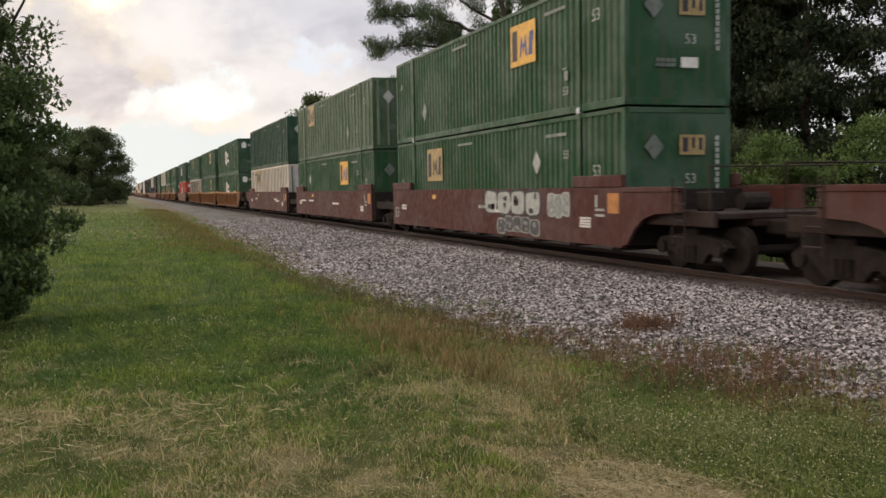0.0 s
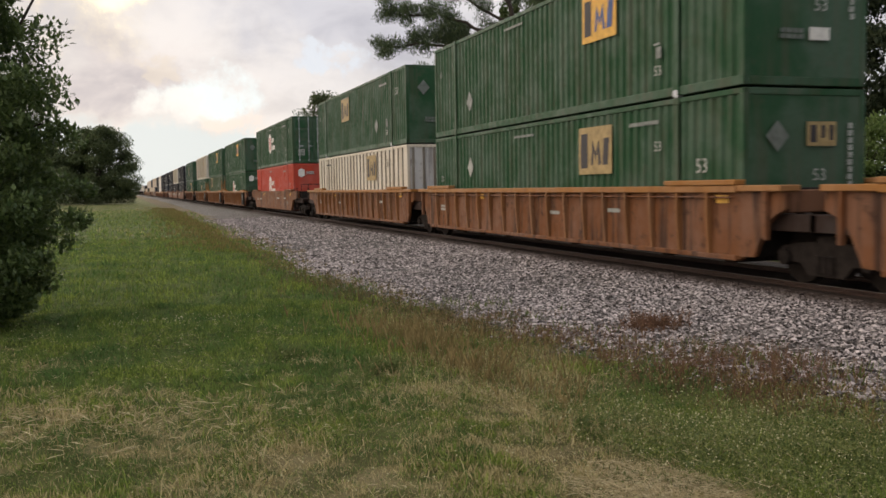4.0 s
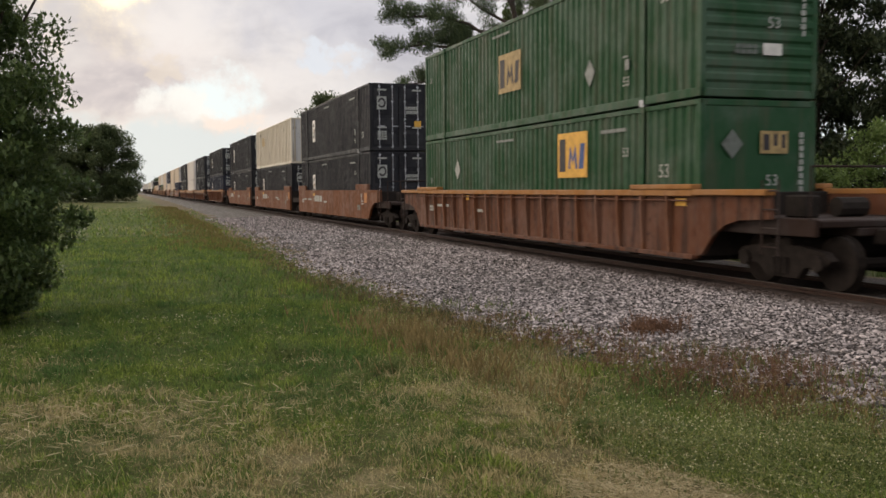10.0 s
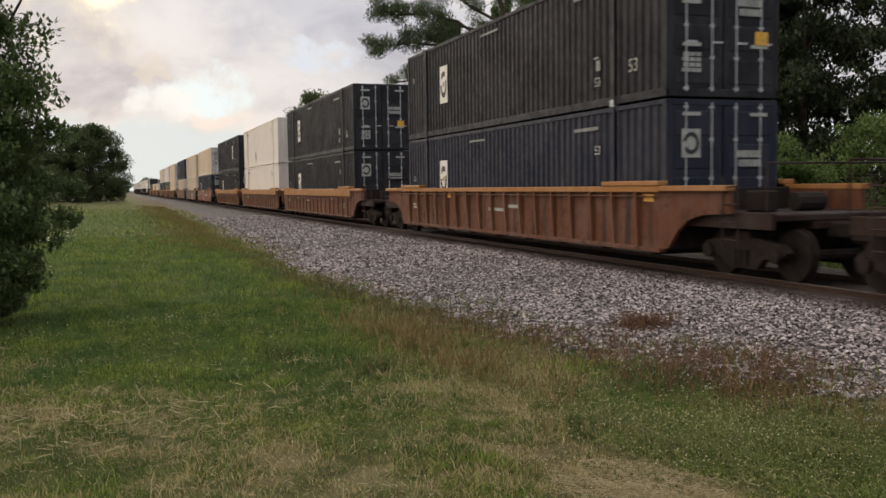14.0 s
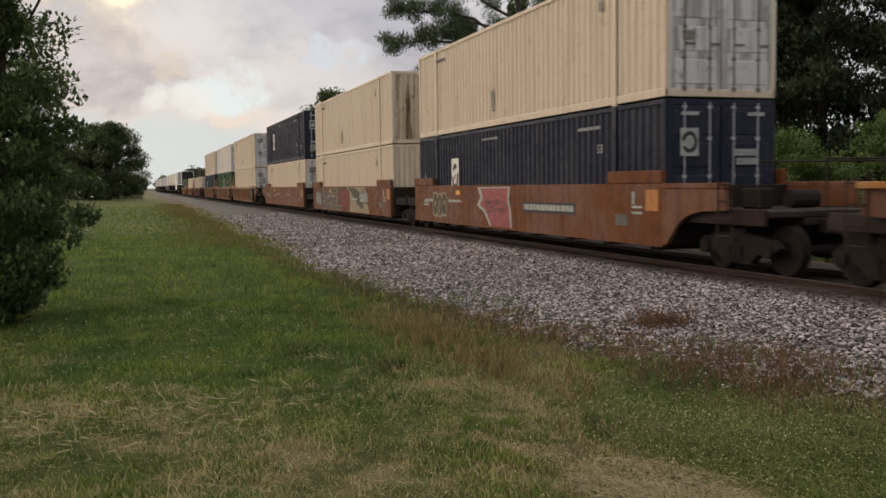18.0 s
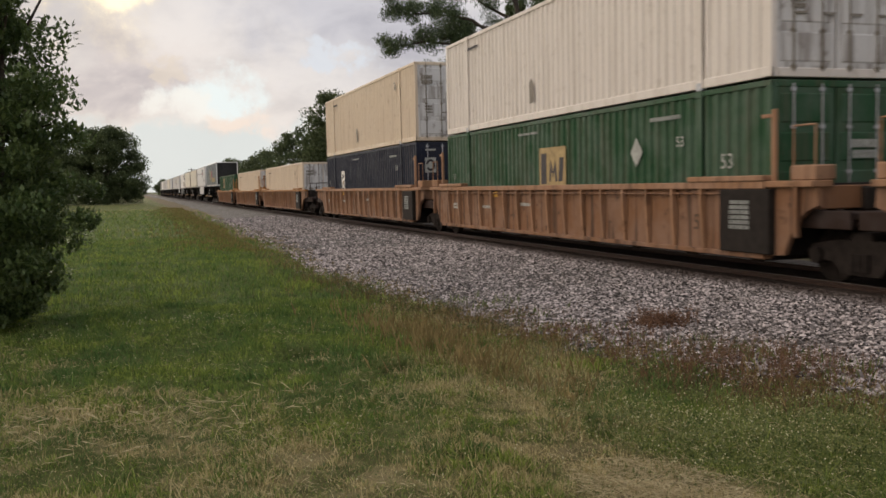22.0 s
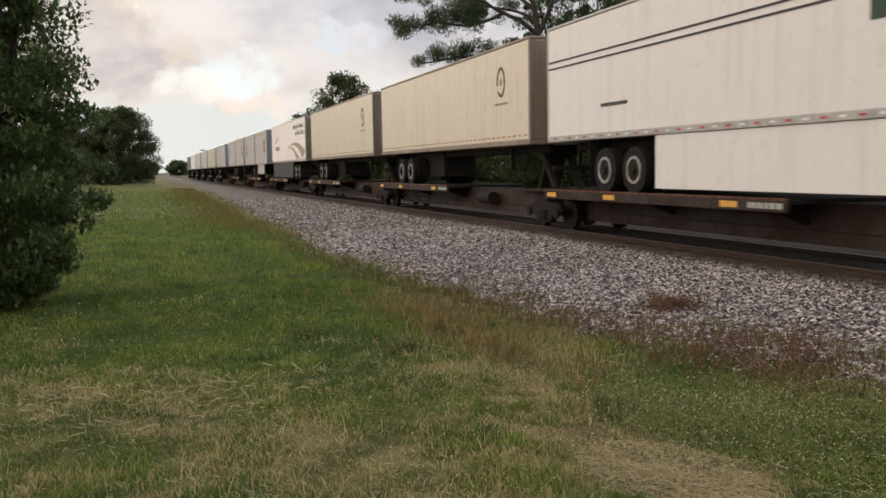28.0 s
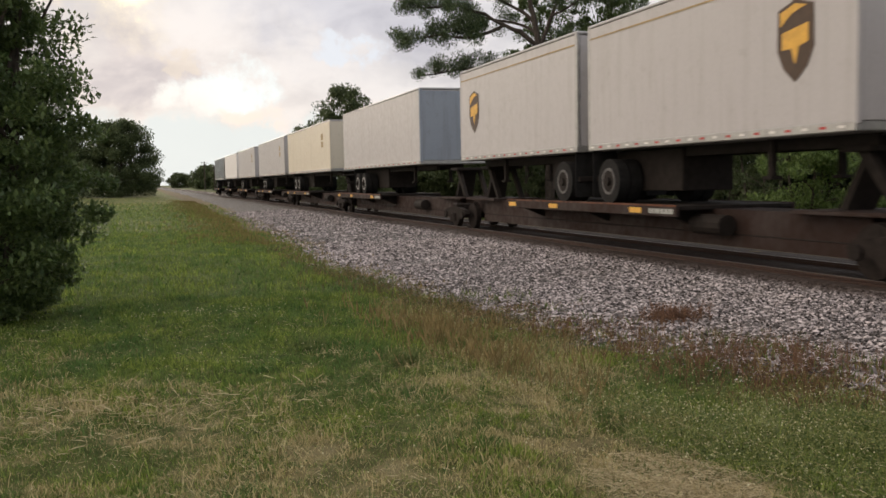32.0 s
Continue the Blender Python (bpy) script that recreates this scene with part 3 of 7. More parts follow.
            if sign == "gold" and front == "plain":
                end_sign(root, "placard", "end_diamond", SIGN_DULL, turned(lambda: Geo().prism([(0, -0.27), (0.24, 0), (0, 0.27), (-0.24, 0)], "x", -0.004, 0)), -0.62, 2.05)
                pl = end_sign(root, "logo_panel", "end_gold", SIGN_STALE, turned(lambda: Geo().box(-0.004, 0, 0, 0.62, 0, 0.42)), 0.62, 1.88)
                part("logo_figure", shared("end_gold_fig", SIGN_INK, turned(lambda: Geo().box(-0.004, 0, 0.42, 0.55, 0.06, 0.36).box(-0.004, 0, 0.24, 0.32, 0.14, 0.36).box(-0.004, 0, 0.06, 0.14, 0.1, 0.36))), pl, (0, -0.004, 0))
            elif sign == "ring":
                pl = end_sign(root, "logo_panel", "end_ring_plate", SIGN_WHITE, turned(lambda: Geo().box(-0.004, 0, -0.42, 0.42, -0.42, 0.42)), 0.2, 2.2)
                part("logo_ring", shared("end_ring", SIGN_INK, turned(lambda: Geo().disc(-0.004, 0, 0, 0, 0.34, 18))), pl, (0, -0.004, 0))
                part("logo_disc", shared("end_ring_disc", SIGN_STALE, turned(lambda: Geo().disc(-0.004, 0, 0, 0, 0.16, 14))), pl, (0, -0.008, 0))
            elif sign == "hex":
                end_sign(root, "logo_hexagon", "end_hex", SIGN_WHITE, turned(lambda: Geo().prism(hexagon(0.20, 0.27), "x", -0.004, 0)), -0.78, 2.3)
                end_sign(root, "lettering", "end_hexword", SIGN_FADED, turned(bars(0.5, 0.2, 2, 4, 27)), 0.0, 2.2)
            else:
                end_sign(root, "placard", "end_diamond", SIGN_FADED, turned(lambda: Geo().prism([(0, -0.27), (0.24, 0), (0, 0.27), (-0.24, 0)], "x", -0.004, 0)), -0.62, 2.1)
            end_sign(root, "label_plate", "end_plate", SIGN_WHITE, turned(lambda: Geo().box(-0.004, 0, 0, 0.42, 0, 0.22)), 0.45, 0.78)
            end_sign(root, "data_lettering", "end_data", SIGN_DULL, turned(bars(0.5, 0.2, 2, 4, 17)), -0.1, 0.78)
    # small markings of the side: size figures, numbers as bars, placards
    dark = paint in (TAN, CREAM, WHITE)
    c = SIGN_INK if dark else ink
    put_sign(root, "number_strip", ("num", dark), c, bars(1.1, 0.10, 1, 11, 21), 2.6 if not dark else 13.2, 2.42, 0.012)
    if not dark:
        put_sign(root, "small_lettering", "small", c, bars(1.2, 0.08, 1, 10, 23), 8.6 + r.uniform(-0.6, 0.6), 2.52, 0.012)
    put_sign(root, "label_plate", ("plate", dark), POST_GREY if dark else c, lambda: Geo().box(-0.004, 0, 0, 0.16, 0, 0.22).box(-0.004, 0, 0.05, 0.26, 0.26, 0.30), 2.5, 2.1 if dark else 0.78, 0.012)
    if not dark:
        if high or paint not in (BLACK, NAVY):
            part("size_number", digits("53", 0.38, SIGN_FADED), root, (-CW - 0.014, 1.35 - CL, (0.6 if paint in (BLACK, NAVY) else 1.9) if high else 1.45))
        part("size_number", digits("53", 0.28, SIGN_FADED), root, (-CW - 0.014, 2.75 - CL, 0.45 if high else 1.9))
        part("size_number", digits("53", 0.26, c), root, (-CW - 0.014, 15.6 - CL, 1.9 if high else 1.45))
        if paint in (GREEN, OLIVE) and sign == "gold":
            put_sign(root, "placard", "side_diamond", SIGN_FADED if not high else SIGN_PALE, lambda: Geo().prism([(0, -0.30), (0.24, 0), (0, 0.30), (-0.24, 0)], "x", -0.004, 0), 4.2 if 5.0 < mark_at else 12.9, 1.85 if not high else 0.9, 0.012, "pale diamond placard")
    else:
        put_sign(root, "rust_scar", "scar", POST_GREY, lambda: Geo().prism([(-0.12, -0.3), (0.1, -0.34), (0.14, 0.2), (0.0, 0.32), (-0.13, 0.1)], "x", -0.003, 0), 9.4 + r.uniform(-0.5, 0.5), 0.75, 0.008)
    return root


def mirror(g):
    g.v = [(-x, y, z) for x, y, z in g.v]
    return g


LOW, HIGH = 0.385, 3.30


def place(root, q, z, train):
    train.append((root, q + CL, z))
    root.location = (TRACK, q + CL, z)
    return root


# ---------------------------------------------------------------- well cars
WX = CW + 0.16   # outer face of the side sills


def truck_side():
    g = Geo()
    g.prism([(-1.12, 0.50), (-0.98, 0.62), (-0.42, 0.70), (0.42, 0.70), (0.98, 0.62), (1.12, 0.50), (1.0, 0.40), (0.55, 0.36), (0.38, 0.18), (-0.38, 0.18), (-0.55, 0.36), (-1.0, 0.40)], "x", -0.08, 0.08)
    for y in (-0.88, 0.88):
        g.disc(-0.15, -0.08, y, 0.44, 0.13, 10)
    for y in (-0.14, 0.0, 0.14):
        g.tube((-0.1, y, 0.24), (-0.1, y, 0.5), 0.055, 7)
    return g


def wheelset():
    g = Geo()
    for s in (-1, 1):
        g.disc(s * 0.70 - 0.065, s * 0.70 + 0.065, 0, 0.43, 0.43, 22)
        g.disc(s * 0.70 + (0.05 if s < 0 else -0.09), s * 0.70 + (0.09 if s < 0 else -0.05), 0, 0.43, 0.455, 22)
    g.tube((-0.8, 0, 0.43), (0.8, 0, 0.43), 0.09, 8)
    return g


def truck(root, y):
    t = part("truck", shared("bolster", TRUCK, lambda: Geo().block(-1.1, 1.1, -0.22, 0.22, 0.45, 0.82, 0.03).block(-0.3, 0.3, -0.35, 0.35, 0.8, 0.95, 0.03)), root, (0, y, 0), "grimy cast-steel two-axle truck")
    for s in (-1, 1):
        o = part("side_frame", shared("side_frame", TRUCK, truck_side), t, (s * 1.02, 0, 0))
        if s > 0:
            o.rotation_euler = (0, 0, math.pi)
    for dy in (-0.88, 0.88):
        part("wheelset", shared("wheelset", TRUCK, wheelset), t, (0, dy, 0))


def ladder():
    g = Geo()
    for x in (-0.2, 0.2):
        g.tube((0, x, 0.55), (0, x, 1.75), 0.016, 5)
    for k in range(4):
        g.tube((0, -0.2, 0.68 + 0.3 * k), (0, 0.2, 0.68 + 0.3 * k), 0.014, 5)
    return g


def coupler(root, y, s):
    me = shared(("coupler", s), TRUCK, lambda: Geo().block(-0.12, 0.12, 0 if s > 0 else -0.8, 0.8 if s > 0 else 0, 0.72, 0.98, 0.03).block(-0.22, 0.22, 0.62 if s > 0 else -0.98, 0.98 if s > 0 else -0.62, 0.66, 1.0, 0.05))
    part("coupler", me, root, (0, y, 0))


def side_smooth(side, taper):
    def build():
        g = Geo()
        e = CL + (0.75 if taper else 0.15)
        if taper:
            out = [(-e - 1.6, 1.58), (-e - 1.5, 1.15), (-e + 0.2, 1.02), (-e + 0.9, 0.36), (e - 0.9, 0.36), (e - 0.2, 1.02), (e + 1.5, 1.15), (e + 1.6, 1.58)]
        else:
            out = [(-e, 1.6), (-e, 0.36), (e, 0.36), (e, 1.6)]
        g.prism(out, "x", side * WX, side * (WX - 0.10))
        return g
    return build


def well_car(label, paint, kind, first, last, edge=None, marks=SIGN_FADED, seed=0, plate=False):
    """One unit of an articulated car: two deep side sills, end platforms over the trucks, a floor of cross members."""
    root = thing("well_car", label, "freight car", "cars of the train")
    r = random.Random(seed)
    edge = edge or paint
    taper = kind == "taper"
    for side in (-1, 1):
        part("side_sill", shared(("side_sill", side, taper), paint, side_smooth(side, taper)), root)
        if kind in ("ribbed", "broad"):
            n = 17
            # ribs catch more light than panels; that is put into their paler paint
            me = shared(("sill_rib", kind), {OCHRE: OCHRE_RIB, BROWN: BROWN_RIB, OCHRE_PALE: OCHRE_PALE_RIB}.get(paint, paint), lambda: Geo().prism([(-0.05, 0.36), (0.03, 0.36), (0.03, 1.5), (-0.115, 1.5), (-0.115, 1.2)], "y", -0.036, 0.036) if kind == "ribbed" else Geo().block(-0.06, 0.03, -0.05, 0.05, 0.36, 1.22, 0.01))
            for k in range(n):
                o = part("sill_rib", me, root, (side * WX, -7.4 + 14.8 * k / (n - 1), 0))
                if side > 0:
                    o.rotation_euler = (0, 0, math.pi)
            tz = 1.48 if kind == "ribbed" else 1.26
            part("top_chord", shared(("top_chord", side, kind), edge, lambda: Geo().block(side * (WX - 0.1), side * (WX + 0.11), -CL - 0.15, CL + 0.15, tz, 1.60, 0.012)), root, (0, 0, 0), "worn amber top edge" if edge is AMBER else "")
            if kind == "ribbed":
                part("pipe", shared(("sill_grab", side), paint, lambda: Geo().tube((side * (WX + 0.075), -CL, 1.40), (side * (WX + 0.075), CL, 1.40), 0.018, 5)), root)
                if plate:
                    pl = part("equipment_plate", shared(("equipment", side), UNDER, lambda: Geo().block(side * (WX - 0.02), side * (WX + 0.13), -CL - 0.3, -CL + 1.0, 0.42, 1.475, 0.015)), root, (0, 0, 0), "dark plate with white stencils")
                    if side < 0:
                        part("data_panel", shared("plate_data", SIGN_PALE, bars(0.52, 0.5, 6, 4, 53)), pl, (-WX - 0.132, -CL + 0.2, 0.8))
                        part("size_number", digits("53", 0.40, SIGN_BROWN), root, (-WX - 0.004, -CL + 1.95, 0.75))
            if kind == "broad":
                for z in (1.08, 1.18):
                    part("pipe", shared(("sill_pipe", side, z), paint, lambda: Geo().tube((side * (WX + 0.05), -CL, z), (side * (WX + 0.05), CL, z), 0.025)), root)
            part("bottom_chord", shared(("bottom_chord", side), paint, lambda: Geo().block(side * (WX - 0.1), side * (WX + 0.06), -CL - 0.1, CL + 0.1, 0.33, 0.42, 0.012)), root)
        # the raised end caps over the last two metres
        for s in (-1, 1):
            y0, y1 = (P40, CL + 0.15) if s > 0 else (-CL - 0.15, -P40)
            hi = 1.86 if kind == "smooth" else 1.70
            if not taper:
                part("end_cap", shared(("end_cap", side, s, kind), edge if kind != "smooth" else paint, lambda: Geo().block(side * (WX - 0.10), side * (WX + (0.02 if kind == "smooth" else 0.13)), y0, y1, 1.604, hi, 0.015)), root)
            else:
                part("end_cap", shared(("end_cap_t", side, s), paint, lambda: Geo().block(side * (WX - 0.10), side * (WX + 0.12), y0 - 0.6 * (s < 0), y1 + 0.6 * (s > 0), 1.584, 1.68, 0.015)), root)
    part("floor_beam", shared("well_floor", UNDER, lambda: well_floor()), root)
    for s in (-1, 1):
        outer = (last if s > 0 else first)
        end = CL + (3.0 if outer else 1.75)
        coat = SPINE if outer or taper or kind != "smooth" else UNDER
        lo, hi_y = sorted((s * (CL + 0.3), s * end))
        mid_y = (lo + hi_y) / 2
        part("end_platform", shared(("end_platform", s, outer), coat, lambda: Geo().block(-1.2, 1.2, lo, hi_y, 1.0, 1.12, 0.02)), root)
        part("draft_sill", shared(("draft_sill", s, outer), coat, lambda: Geo().block(-0.45, 0.45, lo, hi_y, 0.86, 1.0, 0.02)), root)
        for x in (-1.29, 1.21):
            part("platform_beam", shared(("platform_beam", s, outer), coat, lambda: Geo().block(0, 0.08, lo, hi_y, 0.86, 1.14, 0.015)), root, (x, 0, 0))
        part("brake_box", shared("brake_box", UNDER, lambda: Geo().block(-0.16, 0.16, -0.25, 0.25, 1.12, 1.5, 0.03)), root, (-0.4, mid_y, 0))
        part("air_reservoir", shared("air_reservoir", UNDER, lambda: Geo().tube((0.3, 0, 1.29), (0.9, 0, 1.29), 0.17, 10)), root, (0, mid_y, 0))
        part("bulkhead", shared(("bulkhead", s), UNDER, lambda: Geo().block(-WX + 0.1, WX - 0.1, s * (CL + 0.25) - 0.05, s * (CL + 0.25) + 0.05, 0.4, 1.55, 0.015)), root)
        if outer and not taper:
            arch = [(0.15, 1.6), (2.1, 1.6), (2.15, 1.12), (1.35, 1.08), (0.95, 0.98), (0.6, 0.76), (0.32, 0.44), (0.15, 0.40)]
            for side in (-1, 1):
                part("end_arch", shared(("end_arch", side, s), paint, lambda: Geo().prism([(s * (CL + u), w) for u, w in arch], "x", side * (WX - 0.001), side * (WX - 0.09))), root)
                part("arch_chord", shared(("arch_chord", side, s, kind == "smooth"), edge, lambda: Geo().block(side * (WX - 0.1), side * (WX + (0.02 if kind == "smooth" else 0.11)), min(s * (CL + 0.155), s * (CL + 2.15)), max(s * (CL + 0.155), s * (CL + 2.15)), 1.5, 1.602, 0.012)), root)
        if kind in ("ribbed", "broad"):
            if not outer:
                wing = [(0.155, 1.6), (1.22, 1.6), (1.26, 1.22), (1.0, 1.12), (0.78, 0.94), (0.62, 0.66), (0.5, 0.42), (0.155, 0.40)]
                for side in (-1, 1):
                    part("end_wing", shared(("end_wing", side, s), paint, lambda: Geo().prism([(s * (CL + u), w) for u, w in wing], "x", side * (WX - 0.001), side * (WX - 0.09))), root)
                    part("wing_flange", shared(("wing_flange", side, s), edge, lambda: Geo().block(side * (WX - 0.30), side * (WX + 0.10), min(s * (CL + 0.16), s * (CL + 1.25)), max(s * (CL + 0.16), s * (CL + 1.25)), 1.5, 1.602, 0.012)), root)
                    part("wing_stiffener", shared(("wing_stiffener", s), paint, lambda: Geo().block(-0.05, 0.05, -0.04, 0.04, 0.72, 1.5, 0.01)), root, (side * (WX + 0.045), s * (CL + 0.86), 0))
                part("end_crossbeam", shared(("end_crossbeam", s), paint, lambda: Geo().block(-WX + 0.1, WX - 0.1, min(s * (CL + 1.06), s * (CL + 1.18)), max(s * (CL + 1.06), s * (CL + 1.18)), 1.16, 1.52, 0.015)), root)
            far_y = CL + 0.95
            for side in (-1, 1) if plate and not outer else ():
                part("step_block", shared(("step_block", s), edge, lambda: Geo().block(-0.20, 0.20, -0.28, 0.28, 1.604, 1.84, 0.02)), root, (side * (WX - 0.18), s * far_y, 0))
                part("stanchion", shared(("stanchion", side), edge, lambda: Geo().block(-0.035, 0.035, -0.045, 0.045, 1.55, 2.75, 0.01).block(-0.02, 0.02, -0.02, 0.30, 2.62, 2.68, 0.008)), root, (side * (WX - 0.05), s * (CL + 0.22), 0), "worn upright guide post")
                part("grab_iron", shared("grab_iron", edge, lambda: Geo().tube((0, -0.24, 1.84), (0, -0.24, 2.45), 0.016, 5).tube((0, 0.24, 1.84), (0, 0.24, 2.45), 0.016, 5).tube((0, -0.24, 2.45), (0, 0.24, 2.45), 0.016, 5)), root, (side * (WX - 0.02), s * far_y, 0))
        if outer:
            coupler(root, s * (CL + 2.9), s)
            for x in (-1, 1):
                part("ladder", shared("ladder", SPINE, ladder), root, (x * (WX + 0.04), s * (CL + 2.2), 0))
            part("handrail", shared(("handrail", s), SPINE, lambda: Geo().tube((-1.35, s * (CL + 2.95), 1.1), (-1.35, s * (CL + 2.95), 1.95), 0.018).tube((1.35, s * (CL + 2.95), 1.1), (1.35, s * (CL + 2.95), 1.95), 0.018).tube((-1.35, s * (CL + 2.95), 1.95), (1.35, s * (CL + 2.95), 1.95), 0.018)), root)
        else:
            part("hose", shared(("hose", s), UNDER, lambda: Geo().tube((-1.0, s * (CL + 0.8), 1.2), (-0.9, s * (CL + 1.75), 0.95), 0.03)), root)
    truck(root, -(CL + (2.0 if first else 1.75)))
    if last:
        truck(root, CL + 2.0)
    # data panels and numbers, unreadable at speed
    x = -WX - (0.004 if kind in ("smooth", "taper") else 0.006)
    for k in range(3 if kind != "ribbed" else 2):
        y = r.uniform(-6.5, 6.0)
        w = r.uniform(0.5, 1.3)
        part("number_strip", shared(("carnum", k, round(w, 1)), marks, bars(w, 0.11, 1, 10, 30 + k)), root, (x, round(y, 2), 1.05 if k else 0.95))
    if kind != "ribbed":
        part("data_panel", shared("car_data", marks if marks is SIGN_WHITE else SIGN_DULL, bars(0.5, 0.24, 4, 6, 41)), root, (x, -6.9, 0.72))
    part("data_panel", shared("car_data2", marks, bars(0.55, 0.2, 2, 4, 43)), root, (x, 6.6, 0.9))
    if kind == "smooth":
        part("reflector", shared("car_plate", SIGN_ORANGE, lambda: Geo().box(-0.006, 0, 0, 0.46, 0, 0.42)), root, (x, -8.1, 1.06), "square orange plate")
        part("label_plate", shared("car_plate_low", SIGN_FADED, lambda: Geo().box(-0.006, 0, 0, 0.4, 0, 0.05).box(-0.006, 0, 0, 0.4, 0.12, 0.17).box(-0.006, 0, 0.3, 0.4, 0.2, 0.46)), root, (x, -7.5, 0.98))
    else:
        part("reflector", shared("car_mark", SIGN_GOLD, lambda: Geo().box(-0.006, 0, 0, 0.34, 0, 0.14)), root, (x, -7.9, 1.3))
    part("reflector", shared("car_mark", SIGN_GOLD, lambda: Geo().box(-0.006, 0, 0, 0.34, 0, 0.14)), root, (x, 3.4, 1.3))
    return root


def well_floor():
    g = Geo()
    for k in range(9):
        y = -CL + 0.3 + k * (2 * CL - 0.6) / 8
        g.box(-WX + 0.11, WX - 0.11, y - 0.15, y + 0.15, 0.28, 0.38)
    for x in (-0.6, 0.6):
        g.box(x - 0.08, x + 0.08, -CL, CL, 0.3, 0.37)
    return g


def blob(w, h, r, n=14):
    """A rounded, slightly uneven closed outline."""
    out = []
    for k in range(n):
        a = k * math.tau / n
        c, q = math.cos(a), math.sin(a)
        out.append((w * math.copysign(abs(c) ** 0.55, c) * r.uniform(0.9, 1.06), h * math.copysign(abs(q) ** 0.55, q) * r.uniform(0.92, 1.06)))
    return out


def graffiti(root, y, w, z, h, fill, rim, seed, letters):
    """Sprayed bubble letters: each a fill on a wider rim, with its counters in the rim's colour."""
    r = random.Random(seed)
    step = w / letters
    for k in range(letters):
        c = y + step * (k + 0.5)
        zz = z + h / 2 + r.uniform(-0.05, 0.05)
        outer = blob(step * 0.60, h * 0.53, r)
        inner = blob(step * 0.48, h * 0.44, r)
        holes = [(r.uniform(-0.2, 0.2) * step, r.uniform(-0.28, 0.3) * h, step * r.uniform(0.06, 0.14), h * r.uniform(0.07, 0.16)) for q in range(3)]
        key = (seed, k)
        o = part("graffiti_letter", shared(("gr_rim", key), rim, lambda: Geo().prism(outer, "x", -0.003, 0)), root, (-WX - 0.004 - 0.0004 * (k % 2), c, zz), "sprayed graffiti letter")
        part("letter_fill", shared(("gr_fill", key), fill, lambda: Geo().prism(inner, "x", -0.002, 0)), o, (-0.004, 0, 0))
        for q, (dy, dz, a, b) in enumerate(holes):
            part("letter_gap", shared(("gr_gap", key, q), rim, lambda: Geo().prism(blob(a, b, r, 8), "x", -0.002, 0)), o, (-0.007, dy, dz))


# ---------------------------------------------------------------- trailers and spine cars
DECK = 1.04
TW = 1.295


def road_wheel():
    g = Geo()
    g.prism([(0.50 * math.cos(i * math.tau / 24), 0.50 + 0.50 * math.sin(i * math.tau / 24)) for i in range(24)], "x", -0.13, 0.13)
    return g


def wheel_rim():
    g = Geo()
    n = 20
    for i in range(n):
        a, b = i * math.tau / n, (i + 1) * math.tau / n
        g.prism([(0.30 * math.cos(a), 0.5 + 0.30 * math.sin(a)), (0.30 * math.cos(b), 0.5 + 0.30 * math.sin(b)), (0.245 * math.cos(b), 0.5 + 0.245 * math.sin(b)), (0.245 * math.cos(a), 0.5 + 0.245 * math.sin(a))], "x", -0.15, -0.128)
    return g


